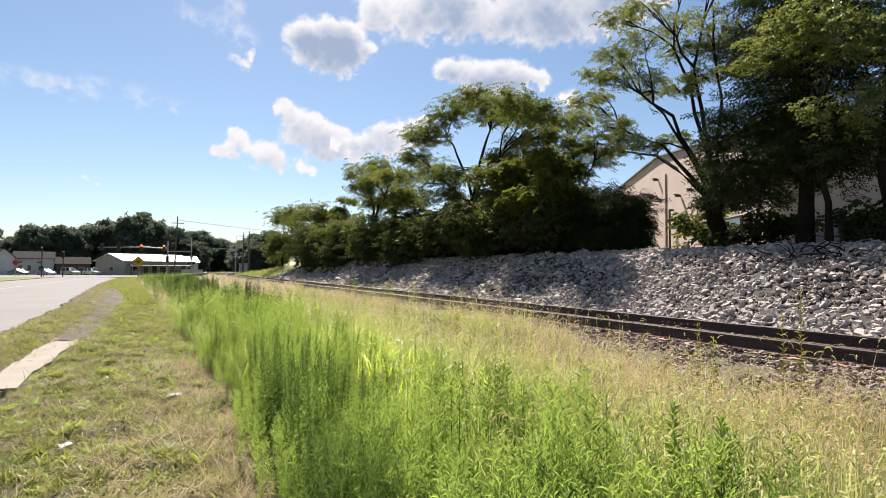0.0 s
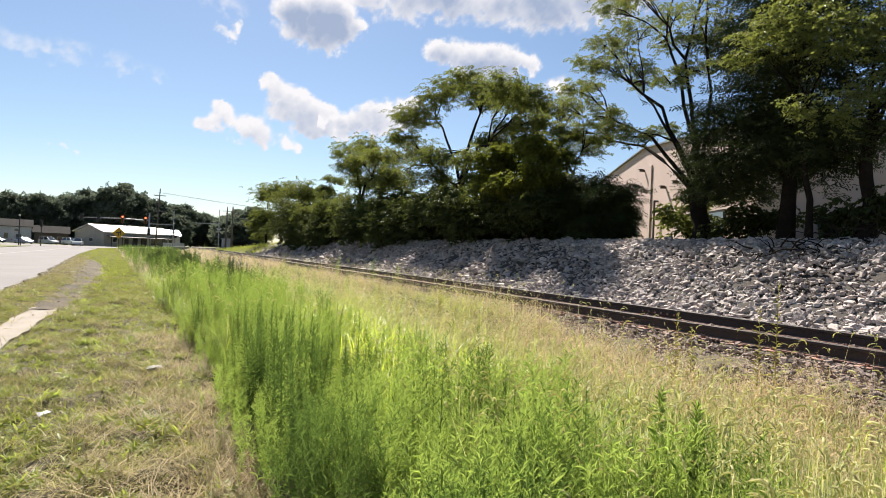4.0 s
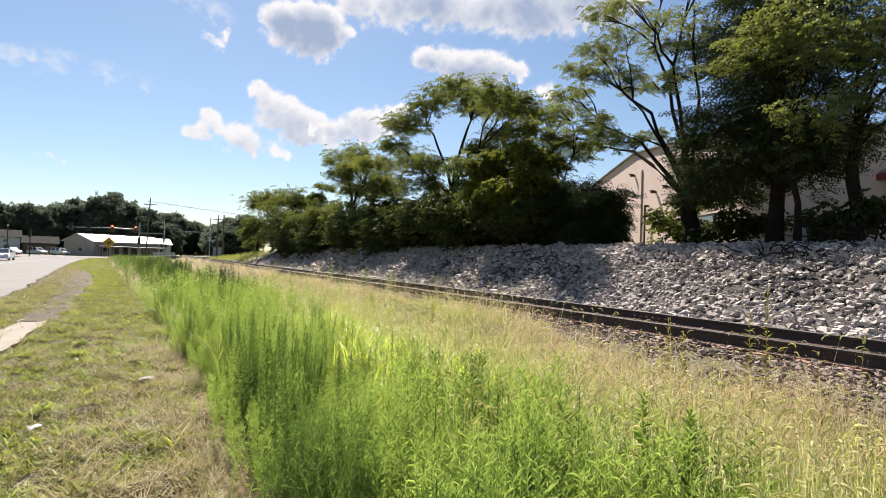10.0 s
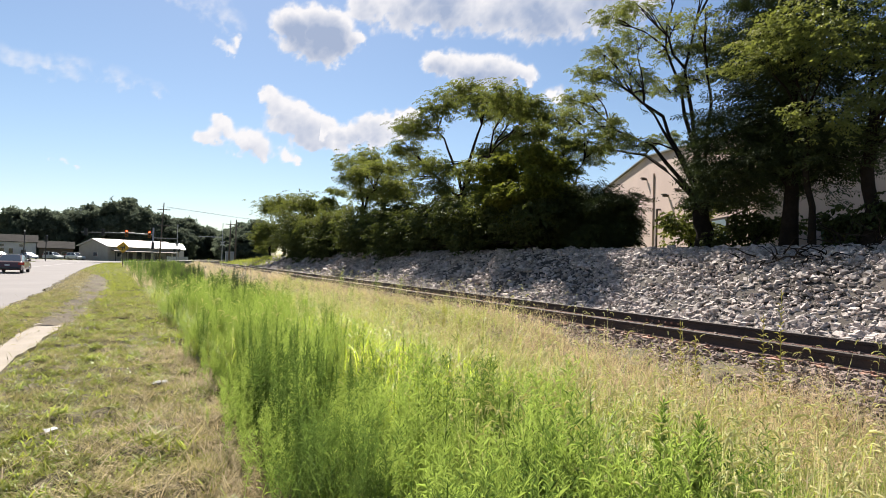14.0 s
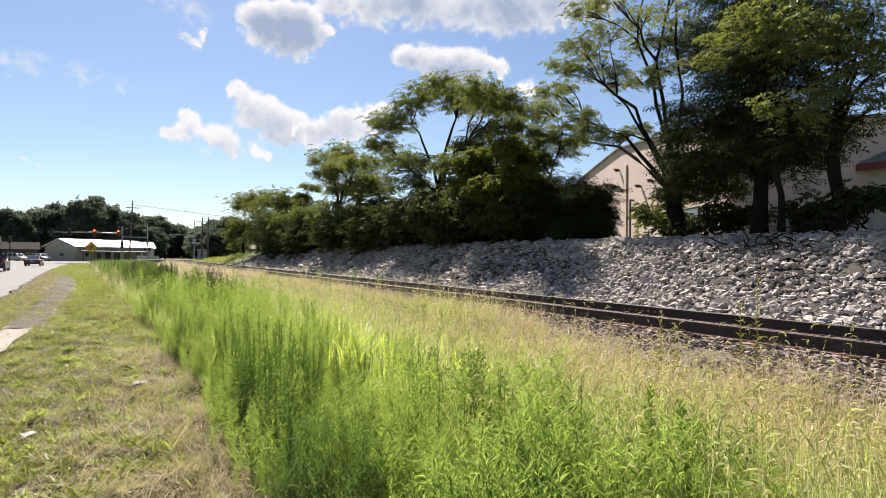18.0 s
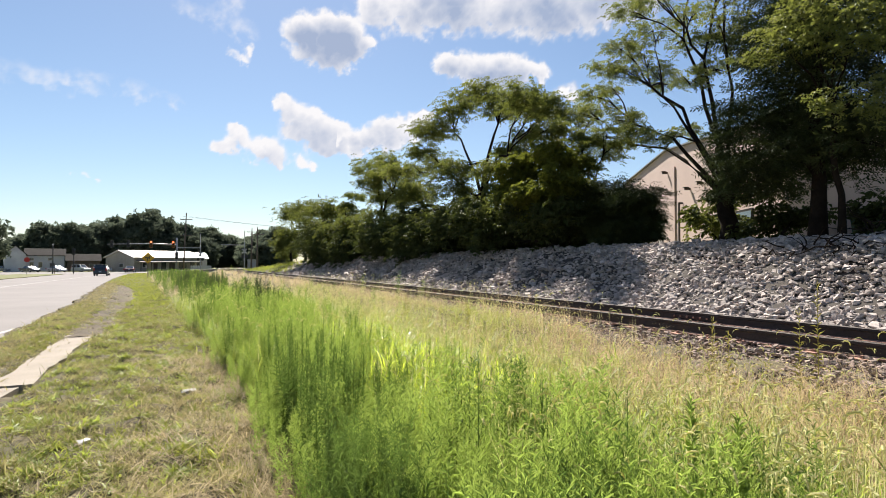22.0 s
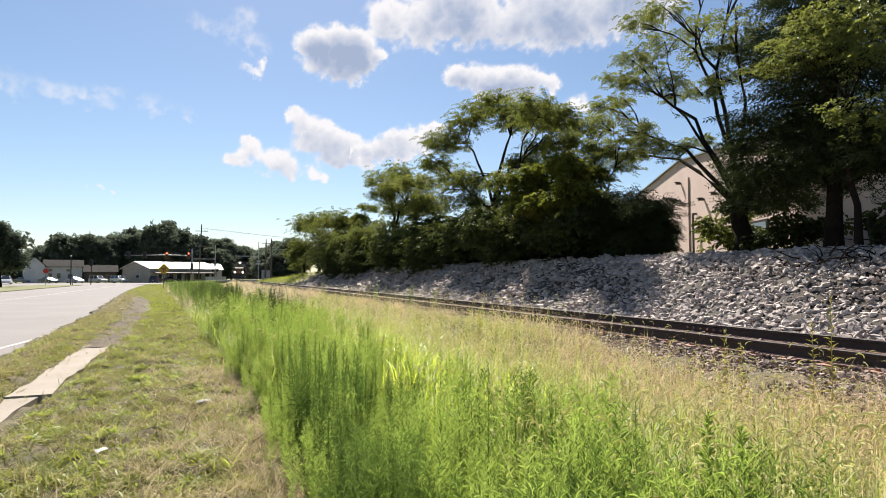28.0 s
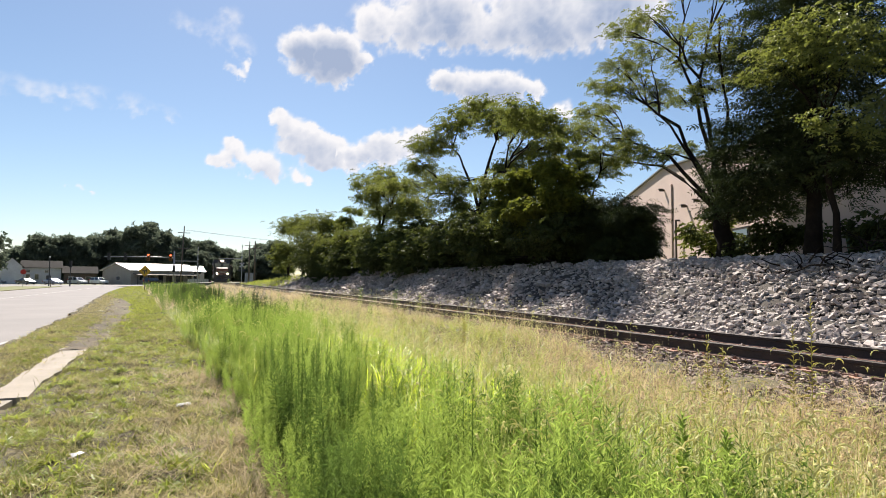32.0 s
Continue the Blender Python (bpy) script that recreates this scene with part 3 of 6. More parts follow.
# ballast
n1, n2, n3 = 13500, 2500, 6500
bx = np.concatenate([np.where(rng.random(n1) < 0.85, rng.uniform(4.4, 7.1, n1), rng.uniform(8.6, 10.0, n1)), rng.uniform(5.2, 10.0, n2), rng.uniform(6.2, 9.4, n3)])
by = np.concatenate([2 + 11 * rng.random(n1) ** 1.3, rng.uniform(14, 40, n2), 2 + 24 * rng.random(n3) ** 1.3])
bs = np.concatenate([rng.uniform(0.028, 0.058, n1), rng.uniform(0.05, 0.09, n2), rng.uniform(0.035, 0.07, n3)])
on = np.concatenate([np.zeros(n1 + n2), rng.uniform(0.02, 0.075, n3)])
tagged(part("ballast_stones", scattered("ballast_stones", STONES[:4], np.stack([bx, by, land(bx, by) + on + bs * rng.uniform(0.1, 0.6, len(bs))], -1), slope_turns(len(bs), bs)), "pebble"),
       "brownish crushed stone ballast along the rails", "ballast", kind="stuff")


# ---- trees ----
def spray(seed, leaves=9, length=0.34, leafl=0.11, leafw=0.055, droop=0.4):
    """A twig's end with its leaves."""
    r = np.random.default_rng(seed)
    out = []
    for k in range(leaves):
        f = (k + 1) / leaves
        at = np.array([length * f, 0, 0.05 * math.sin(3 * f) - 0.06 * f * f])
        out.append(leaf(at, (1 if k % 2 else -1) * r.uniform(0.5, 1.3), r.uniform(-0.5, 0.5), leafl * r.uniform(0.7, 1.2), leafw * r.uniform(0.8, 1.2), droop))
    return join(out)


def crown_mesh(name, lobes, density, templates, size=1.0, hollow=0.35, flat=0.8, wild=False):
    """Leaf sprays gathered in clumps within the lobes, with gaps between the clumps."""
    P, S, Y = [], [], []
    for x, y, z, r in lobes:
        nc = max(4, int(9 * r * r + 4))
        for _ in range(nc):
            d = rng.normal(size=3)
            d /= np.linalg.norm(d)
            c = np.array([x, y, z]) + d * (1, 1, flat) * r * rng.uniform(hollow, 1.08)
            k = int(density * rng.uniform(0.5, 1.4))
            q = rng.normal(size=(k, 3)) * (0.33, 0.33, 0.23) * min(r, 1.8) ** 0.7
            P.append(c + q)
            Y.append(np.arctan2(q[:, 1] + d[1] * 0.3, q[:, 0] + d[0] * 0.3) + rng.normal(0, 0.6, k))
            S.append(size * rng.uniform(0.7, 1.3, k))
    P, S, Y = np.concatenate(P), np.concatenate(S), np.concatenate(Y)
    o = np.zeros(len(S))
    m = turns(rng.uniform(0, 6.3, len(S)), rng.uniform(0, 1.7, len(S)), Y, S) if wild else turns(o, rng.normal(0, 0.75, len(S)), Y, S)
    return scattered(name, templates, P, m)


def bend(a, b, sag=0.15, n=5, wander=0.12):
    """A path from a to b that first climbs, then levels out."""
    a, b = Vector(a), Vector(b)
    L, out = (b - a).length, []
    for i in range(n + 1):
        t = i / n
        p = a.lerp(b, t)
        p.z += sag * L * math.sin(math.pi * t) * 0.6
        if 0 < i < n:
            p += Vector((random.uniform(-1, 1), random.uniform(-1, 1), random.uniform(-0.5, 0.5))) * wander * L * 0.25
        out.append(p)
    return out


def tree(label, base, fork, r0, stems, lobes, leafm, density=9, size=1.0, sprays=None, twigs=3, name="tree", hollow=0.35, low=0.8):
    """Trunk from base to fork, limbs to the lobes, and a crown. stems: how thick limbs are against the trunk."""
    t = thing(name, label, name.replace("_", " "), base)
    b = Vector(base)
    rel = [(x - b.x, y - b.y, z - b.z, r) for x, y, z, r in lobes]
    fk = Vector(fork) - b
    n = 6
    path = [fk * (i / n) + Vector((math.sin(i * 1.3) * 0.05, math.cos(i * 1.7) * 0.05, 0)) * (i > 0) for i in range(n + 1)]
    path[0].z -= 0.25
    part("trunk", Geo().tube(path, [r0 * (1.5 if i == 0 else 1.12 if i == 1 else 1 - 0.03 * i) for i in range(n + 1)], 10), "bark", t, smooth=True)
    zs = [q[2] for q in rel]
    # main limbs towards groups of lobes, and smaller ones on to each lobe
    groups, ng = [], max(1, round(len(rel) / 4)) if len(rel) > 9 else len(rel)
    order = sorted(rel, key=lambda q: math.atan2(q[2] - fk.z, -(q[1] - fk.y)))
    for i in range(ng):
        groups.append(order[i * len(order) // ng:(i + 1) * len(order) // ng])
    for g in groups:
        c = sum((Vector(q[:3]) for q in g), Vector()) / len(g)
        share = (c.z - min(zs)) / max(0.1, max(zs) - min(zs))
        start = fk * min(1.0, low + (1 - low) * share * random.uniform(0.8, 1.3)) if c.z > fk.z * 0.8 else fk * max(0.3, c.z / max(fk.z, 0.1) * 0.7)
        rr = r0 * stems * random.uniform(0.8, 1.15) * (1.35 if len(g) > 1 else 1)
        p = bend(start, c if len(g) == 1 else start.lerp(c, 0.8), 0.18, 5, 0.12)
        limb = Geo().tube(p, [rr * (1 - (0.82 if len(g) == 1 else 0.6) * i / 5) for i in range(6)], 6)
        for x, y, z, r in g:
            c = Vector((x, y, z))
            q0 = p
            if len(g) > 1:
                q0 = bend(min(p[2:], key=lambda w: (w - c).length), c, 0.12, 5, 0.13)
                limb.tube(q0, [rr * 0.45 * (1 - 0.8 * i / 5) for i in range(6)], 5, False)
            for _ in range(twigs):
                e = c + Vector((random.uniform(-1, 1), random.uniform(-1, 1), random.uniform(-0.7, 0.9))) * r * 0.95
                limb.tube(bend(q0[random.randint(2, 5)], e, 0.1, 3), [rr * 0.26, rr * 0.2, rr * 0.13, rr * 0.05], 4, False)
        part("limb", limb, "bark", t, smooth=True)
    part("crown", crown_mesh("crown", rel, density, sprays or SPRAY, size, hollow, wild=sprays is FARLEAF), leafm, t)
    return t


SPRAY = [spray(s) for s in range(6)]
BROAD = [spray(s + 20, 7, 0.3, 0.17, 0.11, 0.5) for s in range(6)]
NEEDLE = [spray(s + 40, 14, 0.4, 0.10, 0.03, 0.1) for s in range(6)]
FARLEAF = [spray(s + 60, 5, 0.8, 0.62, 0.42, 0.3) for s in range(6)]


def along(L, lo, hi):
    """Spreads lobes in depth, as seen from where the camera stands."""
    out = []
    for x, y, z, r in L:
        k = random.uniform(lo, hi)
        out.append((x * k, y * k, 1.6 + (z - 1.6) * k, r * k))
    return out


jit = lambda L, d: [(x + random.uniform(-d, d), y, z, r) for x, y, z, r in L]

LOCUST = [(16.0, 18.2, 11.6, 0.55), (16.0, 16.8, 10.3, 0.52), (16.0, 18.6, 10.2, 0.49), (16.0, 17.5, 9.7, 0.45), (16.0, 19.5, 9.7, 0.48), (16.0, 18.3, 9.2, 0.46), (16.0, 16.7, 8.9, 0.46), (16.0, 20.4, 8.8, 0.46), (16.0, 19.2, 8.8, 0.43), (16.0, 16.1, 8.1, 0.42), (16.0, 15.3, 9.4, 0.49), (16.0, 15.0, 10.1, 0.49), (16.0, 13.7, 9.9, 0.54), (16.0, 13.7, 8.9, 0.49), (16.0, 14.1, 8.1, 0.39), (16.0, 13.1, 7.8, 0.42), (16.0, 21.4, 8.3, 0.43), (16.0, 20.8, 7.1, 0.46), (16.0, 19.4, 6.4, 0.43), (16.0, 17.8, 6.7, 0.42), (16.0, 16.6, 6.2, 0.36), (16.0, 15.5, 6.2, 0.35), (16.0, 18.5, 7.3, 0.39), (16.0, 16.7, 11.5, 0.55), (16.0, 15.1, 7.8, 0.35), (16.0, 14.9, 12.3, 0.87), (16.0, 13.3, 11.4, 0.72)]
CEDAR = [(14.8, 12.3, 4.6, 0.6), (14.6, 11.6, 4.0, 0.55), (14.6, 10.9, 3.7, 0.45), (14.6, 12.1, 3.6, 0.4), (14.6, 10.8, 8.1, 1.04), (14.6, 9.7, 8.2, 1.34), (14.6, 8.8, 7.2, 1.22), (14.6, 10.4, 6.6, 1.2), (14.6, 9.3, 6.3, 1.32), (14.6, 11.2, 5.7, 0.97), (14.6, 10.0, 5.2, 1.19), (14.6, 9.0, 5.0, 1.15), (14.6, 10.6, 4.7, 0.7), (14.6, 9.5, 4.5, 0.75), (14.6, 8.6, 4.4, 0.7), (14.6, 11.4, 4.3, 0.6), (14.6, 10.4, 4.1, 0.5), (14.6, 8.9, 3.9, 0.5), (14.6, 11.9, 5.2, 0.7), (14.6, 9.9, 9.5, 1.52)]
ELM = [(15.6, 31.4, 11.6, 0.99), (15.6, 29.3, 11.3, 0.74), (15.6, 33.6, 11.4, 0.93), (15.6, 36.0, 10.9, 0.99), (15.6, 38.2, 10.6, 0.86), (15.6, 27.0, 10.5, 0.87), (15.6, 25.2, 9.9, 0.87), (15.6, 23.8, 9.2, 0.75), (15.6, 23.0, 8.5, 0.49), (15.6, 25.4, 9.4, 0.58), (15.6, 27.9, 9.9, 0.49), (15.6, 24.9, 7.8, 0.77), (15.6, 26.7, 7.5, 0.64), (15.6, 23.4, 7.9, 0.58), (15.6, 28.5, 6.9, 0.68), (15.6, 38.3, 9.5, 0.8), (15.6, 36.0, 8.2, 0.99), (15.6, 33.3, 7.5, 0.87), (15.6, 39.7, 8.0, 0.94), (15.6, 34.1, 6.4, 0.72), (15.6, 38.5, 6.6, 0.93), (15.6, 31.0, 5.5, 0.77), (15.6, 27.6, 5.6, 0.71)]
MULBERRY = [(13.7, 22.9, 5.7, 0.49), (13.7, 21.6, 6.1, 0.47), (13.7, 20.3, 6.2, 0.42), (13.7, 19.2, 5.9, 0.43), (13.7, 18.3, 5.4, 0.34), (13.7, 20.9, 5.3, 0.48), (13.7, 19.4, 5.0, 0.46), (13.7, 22.1, 4.8, 0.48), (13.7, 20.1, 4.3, 0.47), (13.7, 23.2, 4.5, 0.47), (13.7, 18.4, 4.5, 0.36), (13.7, 21.3, 3.7, 0.49), (13.7, 19.3, 3.5, 0.46), (13.7, 23.0, 3.3, 0.49), (12.6, 20.0, 4.3, 0.43), (12.6, 18.4, 4.5, 0.41), (12.7, 21.4, 4.6, 0.43)]
YEW = [(14.2, 16.8, 3.7, 0.88), (14.2, 16.0, 3.8, 0.6), (14.2, 17.9, 3.4, 0.92), (14.2, 16.4, 2.8, 0.75), (14.2, 15.6, 3.2, 0.4), (14.2, 17.2, 2.7, 0.73), (14.2, 18.5, 3.9, 0.67), (14.2, 15.8, 2.7, 0.4)]
SMALL = [(15.0, 48.9, 10.0, 1.04), (15.0, 44.9, 9.7, 1.04), (15.0, 46.5, 8.8, 1.12), (15.0, 41.7, 8.5, 0.9), (15.0, 50.1, 8.7, 0.82), (15.0, 42.5, 7.2, 0.98), (15.0, 39.8, 7.1, 0.74), (15.0, 45.9, 7.0, 0.84), (15.0, 52.2, 4.5, 1.09), (15.0, 55.5, 4.1, 0.9), (15.0, 44.0, 4.8, 0.88), (15.0, 40.4, 4.9, 0.95)]
ROW = [(14.4, 86.0, 8.8, 1.83), (14.4, 76.9, 8.8, 1.53), (14.4, 66.8, 7.7, 1.46), (14.4, 59.4, 6.7, 1.31), (14.4, 71.2, 6.1, 1.84), (14.4, 84.5, 5.8, 1.93), (14.4, 61.0, 4.9, 1.52), (14.4, 94.2, 5.0, 1.46), (14.4, 54.0, 5.3, 1.12), (14.4, 55.7, 7.2, 0.48), (14.4, 52.4, 7.7, 0.47), (14.4, 76.0, 3.9, 1.31), (14.4, 63.4, 3.3, 1.11), (14.4, 88.6, 3.0, 1.12)]
UNDER = [(14.2, 36.4, 3.4, 1.12), (14.2, 32.7, 3.1, 1.02), (14.2, 29.5, 3.4, 1.13), (14.2, 25.7, 2.9, 0.95), (14.2, 41.0, 3.0, 0.91), (14.2, 34.5, 4.4, 1.21)]
SHRUB = [(16.5, 14.6, 3.3, 0.6), (16.5, 15.0, 2.8, 0.5), (16.5, 14.1, 2.9, 0.53), (16.5, 14.1, 3.7, 0.42)]
SHRUB2 = [(16.0, 12.6, 2.7, 0.42), (16.0, 11.8, 2.8, 0.43), (16.0, 11.1, 2.8, 0.41)]
RIGHT = [(14.0, 7.4, 6.8, 0.76), (14.0, 6.8, 7.0, 0.74), (14.0, 7.0, 6.0, 0.67), (14.0, 6.4, 5.9, 0.59), (14.0, 7.2, 5.3, 0.6), (14.0, 6.7, 4.9, 0.59)]

tree("spreading tree with airy foliage on the bank", (15.8, 13.4, 2.2), (15.75, 13.5, 4.1), 0.28, 0.25, along(LOCUST, 0.85, 1.06), "locust", 23, 0.85, twigs=5, hollow=0.15, low=0.7)
tree("dense dark evergreen tree on the bank", (14.3, 9.6, 2.2), (14.3, 9.55, 7.0), 0.165, 0.3, along(CEDAR, 0.92, 1.12), "cedar", 34, 1.25, NEEDLE, hollow=0.15)
tree("tall vase-shaped tree with open crown on the bank", (15.4, 29.9, 2.15), (15.5, 29.8, 5.6), 0.24, 0.34, along(ELM, 0.76, 1.02), "elm", 31, 1.15, twigs=7, hollow=0.1, low=0.75)
tree("leafy yellow-green tree on the bank", (13.6, 20.2, 2.15), (13.6, 20.3, 3.2), 0.12, 0.5, along(MULBERRY, 0.91, 1.03), "bright", 44, 0.95, BROAD)
tree("dark dense evergreen bush on the bank", (14.1, 16.7, 2.15), (14.1, 16.6, 2.8), 0.1, 0.5, along(YEW, 0.97, 1.03), "cedar", 110, 1.1, NEEDLE, name="bush", hollow=0.1)
tree("slender tree with light green foliage", (14.8, 46.0, 2.0), (14.9, 46.2, 4.8), 0.2, 0.45, along(SMALL, 0.8, 1.02), "locust", 25, 1.35, twigs=4, hollow=0.1)
for i0, yb in (((0, 5, 7, 13), 86.0), ((1, 4, 11), 75.0), ((2, 6, 12), 64.0), ((3, 8, 9, 10), 56.0)):
    L = [ROW[i] for i in i0]
    tree("bushy green tree in the row beside the track", (14.2, yb, float(land(14.2, yb)) - 0.05), (14.3, yb, 3.8), 0.18, 0.5, along(L, 0.82, 1.02), "elm", 27, 1.5, hollow=0.15)
for yb, L in ((49.5, [(14.8, 52.4, 5.9, 1.0), (14.8, 47.4, 5.8, 0.92), (14.8, 42.2, 6.1, 0.78), (14.8, 43.9, 3.7, 0.92), (14.8, 50.0, 3.3, 0.9)]), (37.5, [(14.6, 37.6, 6.0, 0.8), (14.6, 35.0, 4.7, 0.8), (14.6, 31.8, 4.9, 0.7), (14.6, 37.4, 4.1, 0.8), (14.6, 33.1, 3.5, 0.72)]), (27.5, [(14.2, 28.7, 4.6, 0.6), (14.2, 26.1, 4.3, 0.59), (14.2, 24.6, 4.8, 0.49), (14.2, 28.1, 3.4, 0.63), (14.2, 25.3, 3.3, 0.54)])):
    tree("leafy young tree in the shade of the taller ones", (14.4, yb, float(land(14.4, yb)) - 0.05), (14.4, yb, 3.6), 0.09, 0.5, along(L, 0.86, 1.02), "elm", 24, 1.15, hollow=0.1)
# bushes below and behind the trees, shade painted into their dark leaves
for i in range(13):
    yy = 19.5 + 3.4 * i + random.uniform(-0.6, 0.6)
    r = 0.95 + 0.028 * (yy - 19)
    tree("leafy bush at the top of the bank, its leaves darkened as in shade", (13.8, yy, float(land(13.8, yy)) - 0.05), (13.8, yy, 2.5), 0.05, 0.5,
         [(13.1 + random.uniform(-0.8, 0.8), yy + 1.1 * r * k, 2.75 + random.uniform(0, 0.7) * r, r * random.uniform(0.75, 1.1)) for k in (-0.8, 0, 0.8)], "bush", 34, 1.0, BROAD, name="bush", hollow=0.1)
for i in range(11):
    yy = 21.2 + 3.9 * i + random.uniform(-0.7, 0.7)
    tree("bush behind the row of trees, its leaves darkened as in shade", (15.9, yy, float(land(15.9, yy)) - 0.05), (15.9, yy, 2.6), 0.05, 0.5,
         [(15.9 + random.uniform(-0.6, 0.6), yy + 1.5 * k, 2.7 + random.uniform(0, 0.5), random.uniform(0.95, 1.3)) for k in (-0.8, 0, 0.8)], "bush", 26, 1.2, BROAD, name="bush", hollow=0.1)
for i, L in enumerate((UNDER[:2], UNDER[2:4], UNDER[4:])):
    tree("undergrowth bush below the trees, its leaves darkened as in shade", (14.2, L[0][1], float(land(14.2, L[0][1])) - 0.05), (14.2, L[0][1], 2.6), 0.06, 0.5, along(L, 0.95, 1.05), "bush", 40, 1.05, BROAD, name="bush")
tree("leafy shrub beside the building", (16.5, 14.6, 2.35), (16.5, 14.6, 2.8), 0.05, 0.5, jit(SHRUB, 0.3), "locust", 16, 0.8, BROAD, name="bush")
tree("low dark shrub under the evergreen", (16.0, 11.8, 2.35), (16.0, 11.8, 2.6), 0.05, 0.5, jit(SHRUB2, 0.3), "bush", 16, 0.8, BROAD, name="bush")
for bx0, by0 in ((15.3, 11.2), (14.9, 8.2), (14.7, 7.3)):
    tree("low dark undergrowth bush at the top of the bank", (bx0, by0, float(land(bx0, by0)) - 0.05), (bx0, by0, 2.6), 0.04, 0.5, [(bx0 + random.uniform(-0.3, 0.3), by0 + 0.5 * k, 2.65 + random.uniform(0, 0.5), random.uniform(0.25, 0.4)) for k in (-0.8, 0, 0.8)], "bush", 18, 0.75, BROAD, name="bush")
tree("leafy tree with sunlit yellow-green top branches", (13.9, 8.75, 2.2), (13.7, 8.8, 5.2), 0.075, 0.5, along([(13.6, 9.3, 7.2, 0.75), (13.6, 8.65, 7.3, 0.7), (13.6, 10.05, 7.15, 0.6), (13.6, 8.15, 6.9, 0.7), (13.6, 8.3, 5.2, 0.5)], 0.9, 0.97), "locust", 26, 0.8, twigs=4)
tree("dark straight-trunked tree at the top of the bank", (14.4, 7.75, 2.2), (14.45, 7.8, 5.0), 0.15, 0.4, along(RIGHT, 0.95, 1.05), "elm", 22, 0.8, twigs=4)
GAPTREE = [(15.3, 21.4, 7.1, 0.5), (15.3, 19.8, 7.5, 0.55), (15.3, 18.6, 6.9, 0.5), (15.3, 19.0, 7.8, 0.42), (15.3, 20.6, 6.3, 0.5), (15.3, 18.3, 5.8, 0.36), (15.3, 19.4, 6.6, 0.5), (15.3, 17.7, 6.2, 0.36), (15.3, 20.9, 8.1, 0.42), (15.3, 19.6, 5.3, 0.36)]
tree("slim tree with loose light green crown behind the evergreen bush", (15.3, 19.6, 2.2), (15.3, 19.7, 4.6), 0.1, 0.45, along(GAPTREE, 0.93, 1.04), "locust", 24, 0.85, twigs=5, hollow=0.1)


# clods along the road's edge
n = 1500
cy = 1 + 75 * rng.random(n) ** 1.3
cx = ROADR(cy) + np.where((rng.random(n) < 0.6) | (cy < 16.5), rng.normal(0.12, 0.1, n), rng.uniform(1.3, 2.25, n))
cs = rng.uniform(0.012, 0.026, n) * np.exp(np.clip(rng.normal(0, 0.4, n), -1, 0.8))
tagged(part("dirt_clods", scattered("dirt_clods", STONES[4:], np.stack([cx, cy, cs * 0.25 - 0.13 + 0.16 * np.clip((cx - ROADR(cy)) / 0.7, 0, 1)], -1), slope_turns(n, cs)), "dirt"), "dark clods of earth along the road edge", "soil", kind="stuff")


# ---- the field of weeds ----
def weed_template(seed, h=0.95, leaves=64, broad=1.0, width=0.0072):
    """A horseweed: a straight stem crowded with narrow upturned leaves."""
    r = np.random.default_rng(seed)
    out = []
    k = np.array([(math.cos(a), math.sin(a)) for a in (0, 2.1, 4.2)])
    hs, w = (0, 0.5 * h, h), (0.005, 0.004, 0.0015)
    v = np.array([(c * q, s * q, z) for z, q in zip(hs, w) for c, s in k])
    f = [t for i in (0, 3) for j in range(3) for t in ((i + j, i + (j + 1) % 3, i + 3 + (j + 1) % 3), (i + j, i + 3 + (j + 1) % 3, i + 3 + j))]
    out.append((v, np.array(f)))
    for i in range(leaves):
        t = (i + 0.5) / leaves
        z = h * (0.12 + 0.88 * t ** 0.9)
        L = (0.10 - 0.05 * t) * r.uniform(0.6, 1.3) * broad
        out.append(leaf((0, 0, z), i * 2.4 + r.uniform(-0.4, 0.4), 0.7 + 0.5 * t + r.uniform(-0.45, 0.4), L, width * broad, 0.6 - 0.35 * t))
    return join(out)


def bushy_template(seed, h=0.95, branches=10, per=11, width=0.0068, length=0.046):
    """A branching weed: a stem with rising side shoots, leafy to their tips."""
    r = np.random.default_rng(seed)
    lean = r.uniform(0, 6.3)
    top = np.array([0.05 * math.cos(lean), 0.05 * math.sin(lean), h])
    out = [strip([(0, 0, 0), top * 0.5, top], [0.007, 0.005], unit(lean + 1.57))]
    for i in range(16):
        t = 0.12 + 0.85 * i / 16
        out.append(leaf(top * t, i * 2.4 + r.uniform(-0.4, 0.4), 0.7 + 0.4 * t + r.uniform(-0.4, 0.3), length * r.uniform(0.8, 1.6), width * 1.1, 0.4))
    for i in range(branches):
        t = 0.3 + 0.62 * (i + r.uniform(0, 0.8)) / branches
        a, e, L = i * 2.4 + r.uniform(-0.5, 0.5), r.uniform(0.95, 1.35), h * (0.34 - 0.22 * t) * r.uniform(0.7, 1.3)
        d = unit(a, e)
        out.append(strip([top * t, top * t + d * L], [0.003], unit(a + 1.57)))
        for j in range(per):
            q = (j + 1) / per
            out.append(leaf(top * t + d * L * q, a + j * 2.4 + r.uniform(-0.5, 0.5), 0.85 + 0.4 * q + r.uniform(-0.5, 0.3), length * r.uniform(0.6, 1.15), width * r.uniform(0.65, 1.0), 0.25))
    return join(out)


